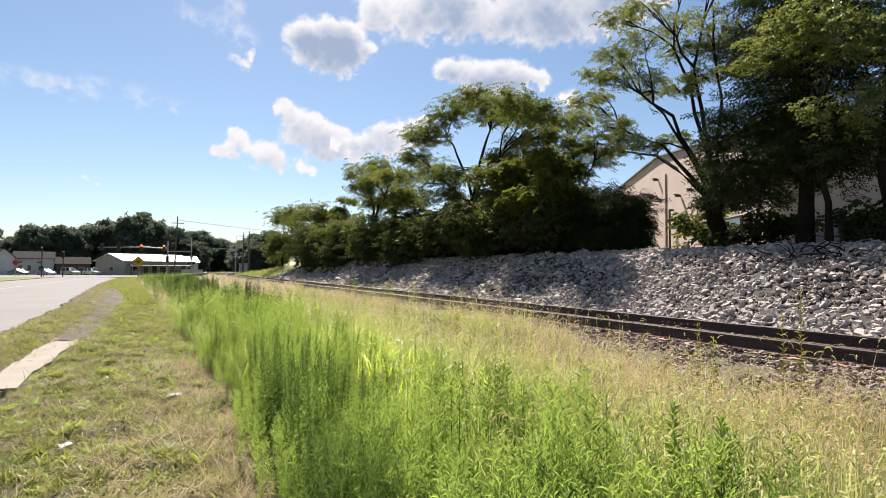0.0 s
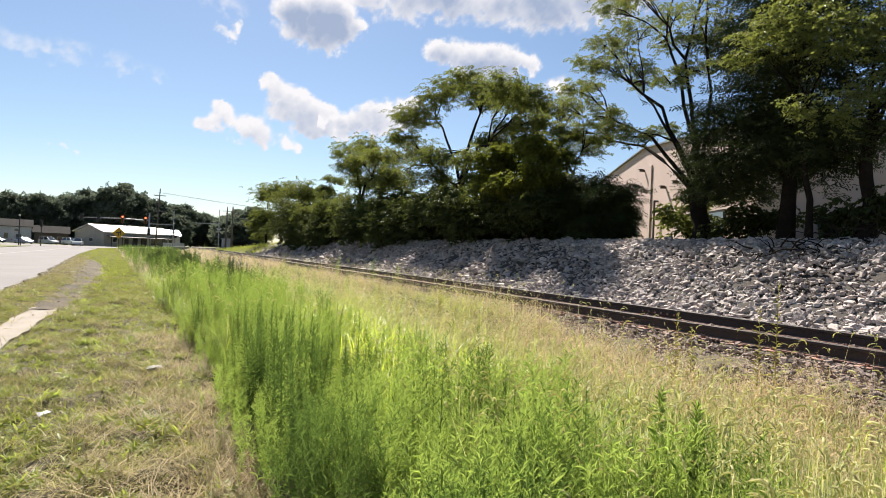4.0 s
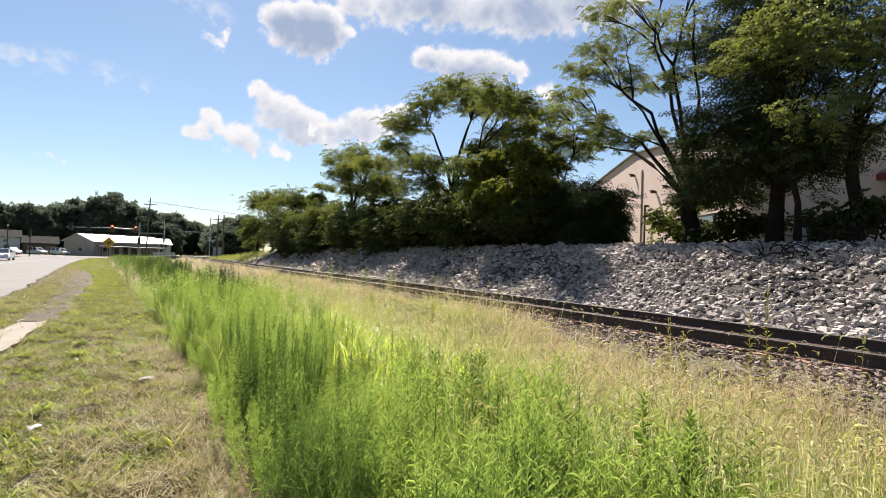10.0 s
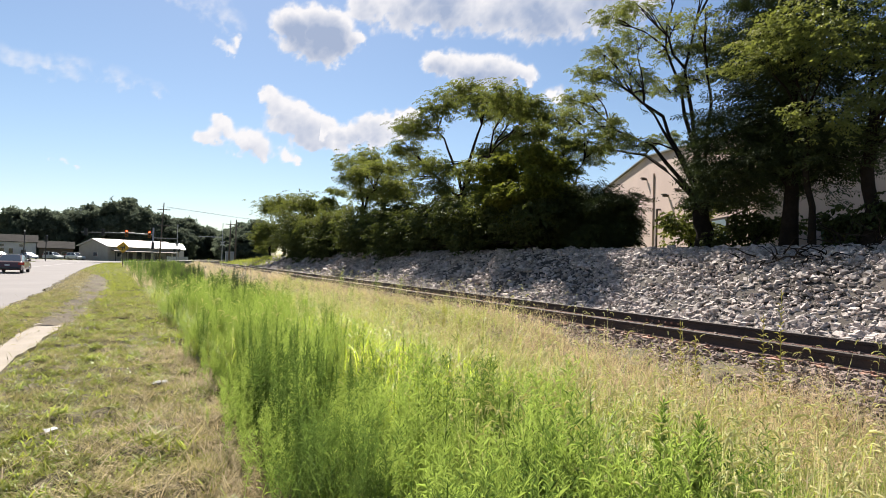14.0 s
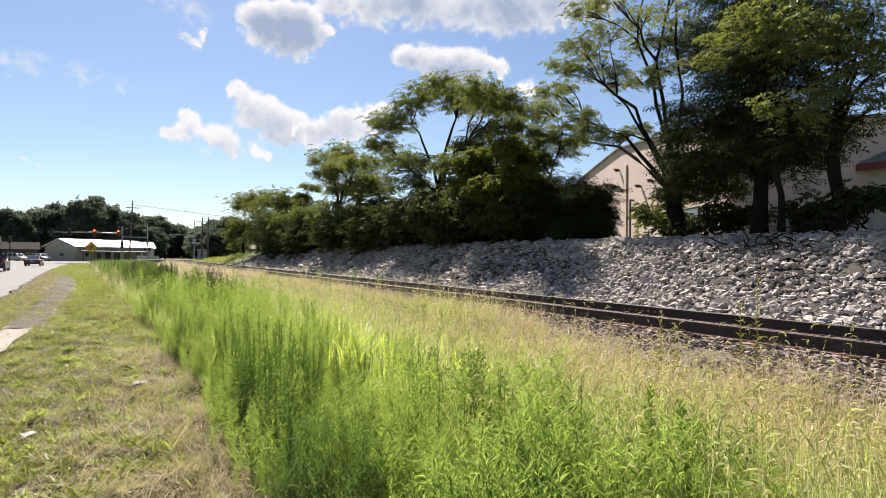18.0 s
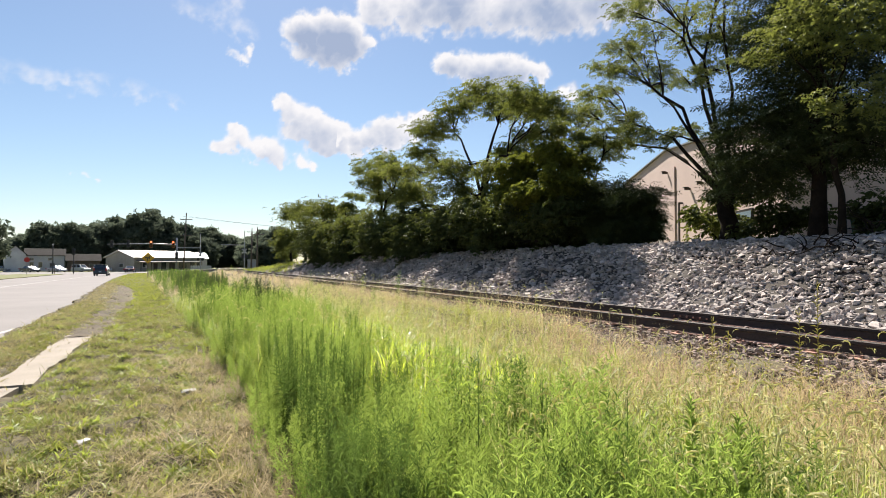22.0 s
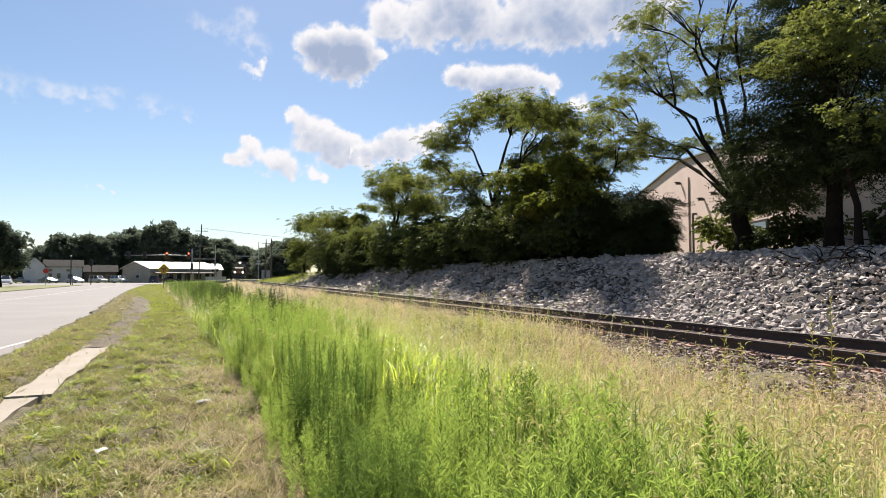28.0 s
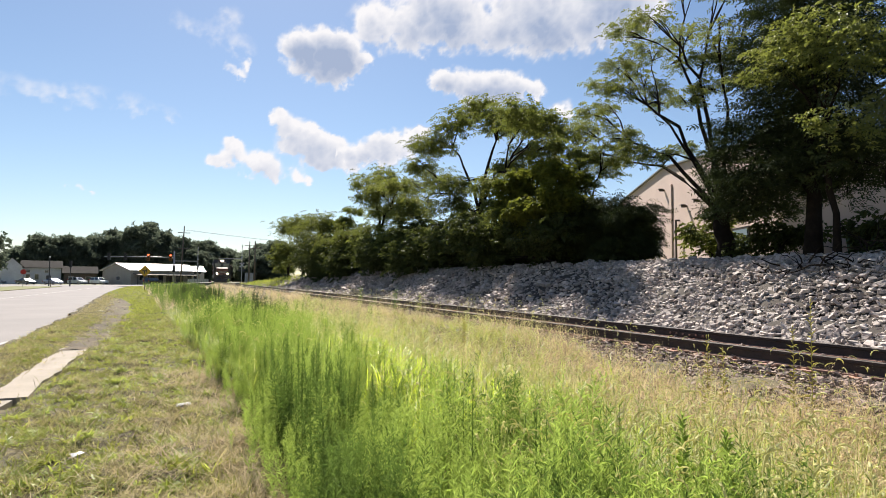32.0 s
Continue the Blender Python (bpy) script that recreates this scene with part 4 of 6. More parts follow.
def panicle_template(seed, h=0.62, twigs=12):
    """A dry grass stalk with an airy, spreading seed head."""
    r = np.random.default_rng(seed)
    a0, bow = r.uniform(0, 6.3), r.uniform(0.1, 0.5)
    stalk = blade(a0, h, bow, 0.003, rise=1.45)
    tip = stalk[0][-1]
    low = stalk[0][-3:-1].mean(0)
    out = [stalk]
    for i in range(twigs):
        p = low + (tip - low) * (i + 1) / twigs
        a, e = i * 2.4 + r.uniform(-0.6, 0.6), r.uniform(0.0, 0.9)
        q = p + unit(a, e) * h * r.uniform(0.08, 0.2)
        out.append((np.array([p, p + (0.002, 0, 0.0), q]), np.array([(0, 1, 2)])))
        for u in (0.5, 0.8, 1.0):
            out.append(leaf(p + (q - p) * u, a + r.uniform(-1, 1), r.uniform(-0.6, 0.6), 0.013, 0.0042, 0.3))
    return join(out)


def hay_template(seed, n=8, spread=0.07, length=0.11, w=0.005, lift=0.5):
    """Cut and matted blades heaped on one another."""
    r = np.random.default_rng(seed)
    main, out = r.uniform(0, 6.3), []
    for _ in range(n):
        a = main + r.normal(0, 0.9)
        out.append(blade(a, length * r.uniform(0.4, 1.3), r.uniform(0.0, 1.6) * lift, w * r.uniform(0.6, 1.4), (r.normal(0, spread), r.normal(0, spread), abs(r.normal(0.006, 0.014))), 2, r.uniform(0.0, 1.5) * lift))
    return join(out)


def fox_template(seed, h=0.7):
    """A foxtail plant without its head: a stalk and some arching blades."""
    r = np.random.default_rng(seed)
    out = [blade(r.uniform(0, 6.3), h * r.uniform(0.9, 1.05), 0.35, 0.006, rise=1.5)]
    for _ in range(6):
        out.append(blade(r.uniform(0, 6.3), h * r.uniform(0.4, 0.85), r.uniform(0.8, 1.9), 0.011, (0, 0, h * r.uniform(0, 0.4)), 4, r.uniform(1.0, 1.4)))
    return join(out)


def head_template(seed, h=0.7, L=0.085):
    """The nodding bristly head of a foxtail on its stalk."""
    r = np.random.default_rng(seed)
    a, e, p, path, rad = 0.0, 1.4, np.array([0.0, 0.0, h]), [], (0.0015, 0.0036, 0.0044, 0.004, 0.003, 0.001)
    for i in range(6):
        path.append(Vector(p))
        p = p + unit(a, e) * L / 5
        e -= r.uniform(0.3, 0.62)
    g = Geo().tube(path, rad, 4, False)
    v = np.array(g.v)
    f = np.array([t for q in g.f for t in ((q[0], q[1], q[2]), (q[0], q[2], q[3]))])
    out = [(v, f), strip([(0, 0, h * 0.4), (0, 0, h * 0.75), (0, 0, h)], [0.0025, 0.002], np.array([0.0, 1.0, 0.0]))]
    for i in range(26):
        q = np.array(path[1 + i % 5]) * 0.5 + np.array(path[i % 5]) * 0.5
        d = unit(r.uniform(0, 6.3), r.uniform(-1.3, 1.3)) * 0.011 + np.array(path[1 + i % 5] - path[i % 5]) * 0.5
        out.append((np.array([q, q + (0.0, 0.0022, 0.0015), q + d]), np.array([(0, 1, 2)])))
    return join(out)


def tuft_template(seed, h=0.5, n=10, w=0.005, lean=1.25, bow=0.7):
    r = np.random.default_rng(seed)
    return join([blade(r.uniform(0, 6.3), h * r.uniform(0.5, 1.1), r.uniform(0.2, 1.0) * bow * 2, w * r.uniform(0.7, 1.3), (r.normal(0, 0.03), r.normal(0, 0.03), 0), 3, r.uniform(lean - 0.35, lean + 0.25)) for _ in range(n)])


WEED = [weed_template(s, 0.95, 78, 0.75, 0.0088) for s in range(4)]
BUSHY = [bushy_template(s + 3) for s in range(6)]
LOWBUSH = [bushy_template(s + 23, 0.6, 9, 11, 0.0072, 0.047) for s in range(4)]
WEEDFAR = [bushy_template(s + 9, 0.95, 6, 6, 0.013, 0.075) for s in range(4)]
SPIKE = [weed_template(s + 17, 1.0, 46, 1.25) for s in range(3)]
THIN = [weed_template(s + 27, 1.0, 30, 0.75, 0.01) for s in range(3)]
FOX = [fox_template(s) for s in range(5)]
HEAD = [head_template(s) for s in range(5)]
PANICLE = [panicle_template(s) for s in range(6)]
DRYFAR = [tuft_template(s + 70, 0.6, 5, 0.009, 1.05, 1.0) for s in range(4)]
LAWNFAR = [tuft_template(s + 80, 0.11, 4, 0.014, 0.75, 0.9) for s in range(4)]
DRY = [tuft_template(s, 0.6, 8, 0.005, 1.05, 1.0) for s in range(6)]
LAWN = [tuft_template(s + 30, 0.11, 9, 0.007, 0.75, 0.9) for s in range(5)]
CRAB = [tuft_template(s + 35, 0.13, 8, 0.010, 0.65, 1.0) for s in range(5)]
HAY = [hay_template(s + 50, 9, 0.05, 0.11, 0.006, 0.6) for s in range(6)]
HAYFAR = [hay_template(s + 90, 5, 0.08, 0.14, 0.012) for s in range(4)]
STRAW = [hay_template(s + 60, 6, 0.09, 0.18, 0.006) for s in range(5)]


def weed_edge(y):
    """Where the tall weeds begin, towards the road."""
    y = np.asarray(y, float)
    return 0.72 - 0.061 * np.maximum(0, y - 9) + (0.09 * np.sin(y * 1.1) + 0.07 * np.sin(y * 2.9 + 1)) * smooth(4, 7, y)


def field(n, y0, y1, power=1.0):
    y = y0 + (y1 - y0) * rng.random(n) ** power
    e = weed_edge(y)
    u = rng.random(n)
    x = e + (5.35 + 0.85 * smooth(5, 11, y) - e) * u
    return x, y


def greenness(x, y):
    """1 among the green weeds, 0 among the dry grass by the rails."""
    nz = np.array([noise.noise(Vector((a * 0.9, b * 0.55, 3.1))) for a, b in zip(x, y)])
    return 1 - smooth(2.1, 3.2, x + nz * 0.9 - 0.25 * np.sin(y * 0.45) + 0.55 * smooth(4.6, 2.6, y))


def surface(x, y):
    """The top of the verge with its bumps, or of the dirt strip beside the road."""
    b = lumps(x, y)
    u = x - ROADR(y)
    strip_z = -0.133 + 0.175 * np.clip(u / 0.7, 0, 1) - 0.1 * np.clip((u - 1.1) / 0.25, 0, 1) + 0.075 * lumps(u, y)
    z = land(x, y) + 0.004 + 0.075 * b
    return np.where((u < 1.55) & (y < 110), np.maximum(z, strip_z), z)


def plant(name, label, templates, x, y, s, tilt, material, cat="weeds"):
    p = np.stack([x, y, (surface(x, y) if x.max() < 7 else land(x, y)) - 0.008], -1)
    n = len(x)
    m = turns(rng.uniform(0, 6.3, n), np.abs(rng.normal(0, tilt, n)), rng.uniform(0, 6.3, n), s)
    return tagged(part(name, scattered(name, templates, p, m), material), label, cat, kind="stuff")


def clumps(x, y):
    """Heights that vary from clump to clump."""
    return 1.0 + 0.45 * np.array([noise.noise(Vector((a * 1.6, b * 1.1, 5.3))) for a, b in zip(x, y)])


def clear(x, y):
    """Keeps the place where the camera stands free."""
    return (np.hypot(x, y) > 1.7)


# clumps of weeds, each with its height and its tint, and gaps between them
n = 640
cy = 1.6 + 14.6 * rng.random(n) ** 1.2
ce = weed_edge(cy)
cx = ce + 0.08 + (3.3 - ce) * rng.random(n) ** 1.15
lime_band = (cx > 2.0) & (cy > 4.3) & (cy < 9.8)
keep = (rng.random(n) < (greenness(cx, cy) * 0.95 + 0.1) * np.where(lime_band, 0.3, 1.0)) & clear(cx, cy)
cx, cy = cx[keep], cy[keep]
n = len(cx)
ch = np.clip(rng.normal(0.80, 0.15, n) + 0.35 * (clumps(cx, cy) - 1), 0.48, 1.02) * (1 - 0.10 * smooth(2.2, 3.0, cx))
edgy = cx - weed_edge(cy) < 0.22
ch = np.where(edgy & (rng.random(n) < 0.35), ch * 0.62, ch)
cr = rng.uniform(0.07, 0.2, n)
cn = rng.integers(5, 14, n)
tint = np.clip(0.5 + 1.1 * (clumps(cx * 0.8 + 30, cy * 0.8) - 1) + rng.normal(0, 0.22, n), 0, 1)
# the shaded hollow at the near edge is painted with the dark leaf
tint = np.where((cx < 1.05) & (cy < 4.0), 0.95, tint)
own = np.repeat(np.arange(n), cn)
m_ = len(own)
ang, rad = rng.uniform(0, 6.3, m_), np.sqrt(rng.random(m_))
x, y = cx[own] + cr[own] * rad * np.cos(ang), cy[own] + cr[own] * rad * np.sin(ang)
hs = ch[own] * rng.uniform(0.78, 1.08, m_) * (1 - 0.18 * rad ** 2)
tt = tint[own] + rng.normal(0, 0.08, m_) - 0.09 * smooth(3.5, 7, y)
bushy = (rng.random(m_) < 0.5) | (y < 3.7)
for name, label, sel, tpl, mt in (("bushy_weeds", "branching bright green weeds in uneven clumps", bushy & (tt < 0.7), BUSHY, "weed"), ("dark_weeds", "dark green branching weeds in clumps among the others", bushy & (tt >= 0.7), BUSHY, "shadeweed"),
                                  ("tall_weeds", "tall upright green weeds with narrow leaves", ~bushy & (tt < 0.66), WEED, "weed"), ("tall_dark_weeds", "tall upright dark green weeds with narrow leaves", ~bushy & (tt >= 0.66), WEED, "shadeweed")):
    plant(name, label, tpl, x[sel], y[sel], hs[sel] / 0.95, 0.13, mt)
hx, hy = weed_edge(np.full(95, 5.0)) + 0.12 + np.abs(rng.normal(0, 0.34, 95)), rng.normal(5.0, 0.8, 95)
plant("weed_thicket", "dark dense thicket of tall green weeds at the verge", WEED, hx, hy, rng.uniform(0.7, 1.06, 95), 0.12, "shadeweed")
# low growth that fills the gaps in shade-dark leaves, and leafy young weeds in front
x, y = field(1300, 1.4, 14.0, 1.2)
k = (rng.random(len(x)) < greenness(x, y)) & clear(x, y)
plant("low_weeds", "low leafy green weeds below the tall ones", LOWBUSH, x[k], y[k], rng.uniform(0.35, 0.75, k.sum()), 0.25, "shadeweed")
y = 3.6 + 13 * rng.random(210) ** 1.2
x = weed_edge(y) + rng.normal(0.06, 0.09, 210)
plant("edge_weeds", "low bright green weeds spilling onto the mown verge", LOWBUSH, x, y, rng.uniform(0.4, 0.95, 210), 0.3, "weed")
x, y = rng.uniform(1.1, 1.75, 80), rng.uniform(1.9, 3.3, 80)
k = clear(x, y)
plant("young_weeds", "leafy bright green young weeds with broader leaves", LOWBUSH, x[k], y[k], rng.uniform(0.75, 1.15, k.sum()), 0.16, "weed")
plant("thin_stalks", "thin dark stems with few leaves above the weeds", THIN, np.concatenate([rng.uniform(1.4, 2.1, 16), rng.uniform(1.0, 2.6, 34)]), np.concatenate([rng.uniform(2.3, 3.6, 16), rng.uniform(4, 10, 34)]), rng.uniform(0.78, 1.0, 50), 0.06, "shadeweed")
x, y = rng.normal(2.6, 0.42, 760), rng.uniform(4.4, 10.5, 760)
x = np.maximum(x, 1.9)
plant("lime_grass", "broad-bladed lime green grass glowing in the sun", FOX, x, y, rng.uniform(0.85, 1.2, 760), 0.14, "lime")
x, y = field(6000, 15.0, 105.0, 1.5)
k = rng.random(len(x)) < (greenness(x, y) * 0.9 + 0.05) * (0.3 + 0.7 * smooth(-0.2, 0.15, clumps(x * 0.8 + 4, y * 0.5) - 1))
x, y = x[k], y[k]
hs = rng.uniform(0.45, 1.0, len(x)) * clumps(x * 0.7, y * 0.6)
dk = (clumps(x * 0.5 + 12, y * 0.35) - 1 + rng.normal(0, 0.12, len(x))) > -0.1
plant("distant_weeds", "tall green weeds further along the verge", WEEDFAR, x[~dk], y[~dk], hs[~dk], 0.14, "weed")
plant("distant_dark_weeds", "darker weeds further along the verge", WEEDFAR, x[dk], y[dk], hs[dk] * 1.05, 0.14, "shadeweed")
x, y = field(15500, 1.0, 22.0, 1.45)
k = clear(x, y) & (x < 5.0) & ~((x < 1.9) & (y > 3.6) & (y < 7)) & ~((x < 1.5) & (y < 4.5)) & (rng.random(len(x)) < 0.34 + 0.55 * (np.abs(greenness(x, y) - 0.5) < 0.45)) & (rng.random(len(x)) > 0.55 * smooth(3.2, 4.4, x))
x, y = x[k], y[k]
s = rng.uniform(0.6, 1.15, len(x))
plant("foxtail_grass", "green foxtail grass with arching blades", FOX, x, y, s, 0.12, "grass")
k = rng.random(len(x)) < 0.6
plant("foxtail_heads", "pale nodding foxtail seed heads", HEAD, x[k], y[k], s[k] * rng.uniform(0.9, 1.25, k.sum()), 0.15, "seed")
x, y = field(20000, 1.0, 30.0, 1.5)
k = clear(x, y) & (rng.random(len(x)) > 0.6 * smooth(4.6, 3.2, y - 0.35 * x + 1.2) * smooth(3.3, 2.6, x)) & (rng.random(len(x)) > greenness(x, y) * (0.97 - 0.35 * smooth(10, 20, y)))
x, y = x[k], y[k]
nz = np.array([noise.noise(Vector((a * 0.8, b * 0.45, 11.0))) for a, b in zip(x, y)])
dryness = smooth(2.9, 4.5, x + 1.1 * nz - 1.7 * smooth(5, 9, y)) * 0.85 + 0.06
hs = rng.uniform(0.65, 1.2, len(x)) * clumps(x, y) * (1 - 0.22 * smooth(4.2, 5.3, x))
wd = rng.random(len(x)) < dryness
plant("dry_grass", "dry straw-coloured grass beside the ballast", DRY, x[wd], y[wd], hs[wd], 0.42, "dry")
plant("meadow_grass", "yellow-green unmown grass going to seed", DRY, x[~wd], y[~wd], hs[~wd], 0.38, "meadow")
k = rng.random(len(x)) < 0.2
plant("dry_seed_heads", "pale curved seed heads among the dry grass", HEAD, x[k], y[k], rng.uniform(0.75, 1.12, k.sum()), 0.25, "seed")
x, y = field(8500, 1.4, 24.0, 1.35)
k = clear(x, y) & (rng.random(len(x)) > 0.7 * smooth(4.6, 3.2, y - 0.35 * x + 1.2) * smooth(3.2, 2.4, x)) & (rng.random(len(x)) > greenness(x, y) * 0.93) & (rng.random(len(x)) < 0.1 + 0.9 * smooth(2.8, 4.2, x) * (1 - 0.6 * smooth(6, 10, y))) & (rng.random(len(x)) < 0.35 + 0.65 * smooth(-0.25, 0.15, clumps(x * 0.9 + 3, y * 0.6 + 7) - 1))
x, y = x[k], y[k]
plant("dry_panicles", "airy pinkish dry seed heads over the grass", PANICLE, x, y, rng.uniform(0.8, 1.25, len(x)) * clumps(x, y) * (1 - 0.3 * smooth(4.0, 5.1, x)), 0.3, "panicle")
x, y = field(5000, 30.0, 110.0, 1.3)
k = rng.random(len(x)) > greenness(x, y) * 0.55
x, y = x[k], y[k]
plant("distant_dry_grass", "dry grass further along the track", DRYFAR, x, y, rng.uniform(1.0, 1.6, len(x)), 0.25, "dry")
x, y = rng.uniform(1.7, 3.3, 900), 1.2 + 3.6 * rng.random(900) ** 1.2
k = clear(x, y)
plant("green_grass", "yellow-green grass below the foxtail heads", DRY, x[k], y[k], rng.uniform(0.7, 1.15, k.sum()), 0.4, "weed")
k = k & (rng.random(900) < 0.5)
plant("near_foxtails", "large pale nodding foxtail heads", HEAD, x[k], y[k], rng.uniform(0.95, 1.25, k.sum()), 0.2, "seed")
# grass on the far end of the bank and along its foot
n = 2600
y = rng.uniform(66, 116, n)
x = rng.uniform(10.2, 15.5, n)
plant("bank_grass", "long dry green grass on the low end of the bank", DRYFAR, x, y, rng.uniform(0.9, 1.7, n), 0.35, "lawn", "grass")
cx, cy = [], []
for _ in range(24):
    y0 = rng.uniform(14, 60)
    x0 = float(weed_edge(y0)) + rng.uniform(0.9, 3.0)
    m_ = rng.integers(6, 16)
    cx.append(x0 + rng.normal(0, 0.25, m_)), cy.append(y0 + rng.normal(0, 0.5, m_))
cx, cy = np.concatenate(cx), np.concatenate(cy)
plant("tall_stalks", "tall dark green spikes standing above the weeds", SPIKE, cx, cy, rng.uniform(0.85, 1.25, len(cx)), 0.1, "stalk")
# the same growth goes on behind
y = rng.uniform(-12, 1.2, 1500)
x = rng.uniform(0.9, 5.1, 1500)
k = clear(x, y)
x, y = x[k], y[k]
k = x + rng.normal(0, 0.4, len(x)) < 2.6
plant("weeds_behind", "tall green weeds further back along the verge", WEEDFAR, x[k], y[k], rng.uniform(0.45, 0.85, k.sum()), 0.2, "weed")
plant("dry_grass_behind", "dry grass further back along the track", DRYFAR, x[~k], y[~k], rng.uniform(0.8, 1.3, (~k).sum()), 0.35, "dry")
y = rng.uniform(-12, 0.8, 3600)
x = rng.uniform(-3.6, 0.9, 3600)
plant("mown_grass_behind", "short mown grass further back on the verge", LAWNFAR, x, y, rng.uniform(0.7, 1.5, 3600), 0.3, "lawn", "grass")
# plants that stand out
def lone_weed(x, y, h, leaves, broad, material, label, sway=True):
    t = thing("weed_plant", label, "weed", (x, y, float(land(x, y)) - 0.02), 30 * x)
    v, f = weed_template(int(x * 100), h, leaves, broad)
    n = 9 + 2 * 3
    part("stem", tri_mesh("stem", v[:9], f[:12]), material, t)
    part("leaves", tri_mesh("leaves", v[9:], f[12:] - 9), material, t)
    return t


lone_weeds = [lone_weed(2.23, 2.14, 0.94, 230, 1.05, "weed", "tall bright green weed with narrow leaves"), lone_weed(2.22, 1.88, 0.93, 230, 1.05, "weed", "tall bright green weed with narrow leaves"),
              lone_weed(1.02, 2.55, 0.62, 90, 1.4, "weed", "low bright green weed at the edge of the verge"), lone_weed(0.92, 3.1, 0.58, 90, 1.4, "weed", "low bright green weed at the edge of the verge"),
              lone_weed(1.45, 2.3, 0.66, 90, 1.4, "weed", "leafy bright green weed among the grass")]
for x, y, h in ((5.3, 3.6, 1.15), (5.22, 3.72, 0.95), (5.0, 4.5, 0.9), (5.05, 4.35, 0.75), (4.7, 9.6, 0.95), (4.8, 9.75, 0.8), (4.6, 12.5, 0.9)):
    lone_weed(x, y, h, 46, 1.0, "yellowed", "tall yellowing weed growing beside the rails")
# mown verge: living tufts in patches, cut hay lying over the soil between them
n = 30000
y = 0.9 + 27 * rng.random(n) ** 1.45
x = ROADR(y) + 0.12 + (weed_edge(y) + 0.1 - ROADR(y)) * rng.random(n)
patch = np.array([noise.noise(Vector((a * 1.1, b * 0.8, 8.0))) + 0.9 * noise.noise(Vector((a * 3.4, b * 2.9, 2.0))) for a, b in zip(x, y)])
u_ = x - ROADR(y)
bare = ((x > -2.32) & (x < -1.82) & (y > 6.5) & (y < 15.7)) | ((u_ > 1.45) & (u_ < 2.15) & (y > 15) & (rng.random(n) < 0.65))
worn = smooth(0.0, 0.75, x) * smooth(9, 6, y) + 0.8 * smooth(3.4, 2.4, y)
k = ((patch > -0.2) | (rng.random(n) < 0.3)) & ~bare & (rng.random(n) > worn * 0.7) & (rng.random(n) < 0.62)
plant("mown_grass", "short patchy mown grass on the verge", LAWN, x[k], y[k], rng.uniform(0.4, 1.1, k.sum()) * (1 + 0.9 * np.clip(patch[k], -0.5, 1)), 0.4, "lawn", "grass")
k = (rng.random(n) < 0.10 + 0.4 * smooth(0.25, -0.2, patch) + 0.22 * worn) & ~bare
plant("cut_hay", "cut hay lying in mats on the verge", HAY, x[k] + 0.03, y[k] + 0.02, rng.uniform(0.6, 1.2, k.sum()), 0.2, "hay", "hay")


def verge_clumps(count, per, radius, keep):
    """Places in small round clumps on the mown verge, and how far from its clump's middle each one is."""
    b = 1.6 + 22 * rng.random(count) ** 1.5
    a = ROADR(b) + 0.1 + (weed_edge(b) - ROADR(b)) * rng.random(count)
    w_ = smooth(0.0, 0.75, a) * smooth(9, 6, b) + 0.8 * smooth(3.4, 2.4, b)
    on_slab = ((a > -2.5) & (a < -1.7) & (b > 5.5) & (b < 15.9)) | ((a - ROADR(b) > 1.35) & (a - ROADR(b) < 2.25) & (b > 15))
    ok = (rng.random(count) < keep(a, b, w_)) & ~on_slab
    a, b = a[ok], b[ok]
    o = np.repeat(np.arange(len(a)), per)
    rad, an = np.abs(rng.normal(0, 1, len(o))), rng.uniform(0, 6.3, len(o))
    rs = rng.uniform(0.5, 1.3, len(a))[o] * radius * (1 + b[o] * 0.03)
    a, b = a[o] + rad * np.cos(an) * rs, b[o] + rad * np.sin(an) * rs
    ok = a > ROADR(b) + 0.12
    return a[ok], b[ok], rad[ok]


x, y, rad = verge_clumps(1150, 11, 0.085, lambda a, b, w: 1 - 0.62 * np.clip(w, 0, 1))
half = rng.random(len(x)) < 0.6
for sel, name, label, mt in ((half, "crab_grass", "fresh yellow-green grass tufts in the mown verge", "grass"), (~half, "grass_clumps", "darker thick tufts in the mown verge", "lawn")):
    plant(name, label, CRAB, x[sel], y[sel], np.clip(1.35 - 0.35 * rad[sel], 0.5, 1.4) * rng.uniform(0.7, 1.15, sel.sum()), 0.4, mt, "grass")
x, y, rad = verge_clumps(900, 9, 0.07, lambda a, b, w: 0.6 + 0.4 * np.clip(w, 0, 1))
plant("hay_heaps", "small heaps of grey-green cut hay", HAY, x, y, np.clip(1.3 - 0.3 * rad, 0.5, 1.3) * rng.uniform(0.8, 1.25, len(x)), 0.55, "hay", "hay")
n = 6200
y = 1.5 + 9.5 * rng.random(n) ** 1.2
x = weed_edge(y) + 0.15 - np.abs(rng.normal(0, 0.62, n))
k = (x > -2.6) & (rng.random(n) < 0.25 + 0.75 * smooth(-0.25, 0.2, clumps(x * 1.3 + 60, y * 1.3) - 1))
plant("cut_straw", "pale dry straw lying along the weeds", STRAW, x[k], y[k], rng.uniform(0.6, 1.25, k.sum()), 0.2, "straw", "straw")
n = 7000
y = 9 + 52 * rng.random(n) ** 1.3
x = ROADR(y) + 0.22 + np.abs(rng.normal(0.65, 0.35, n))
plant("berm_hay", "heaped cut hay on the berm along the road", HAYFAR, x, y, rng.uniform(0.5, 1.2, n), 0.3, "hay", "hay")
n = 15000
y = 13 + 104 * rng.random(n) ** 1.35
x = ROADR(y) + 2.1 * smooth(62, 40, y) + 0.3 + (weed_edge(y) - 0.2 - ROADR(y) - 2.1 * smooth(62, 40, y)) * rng.random(n)
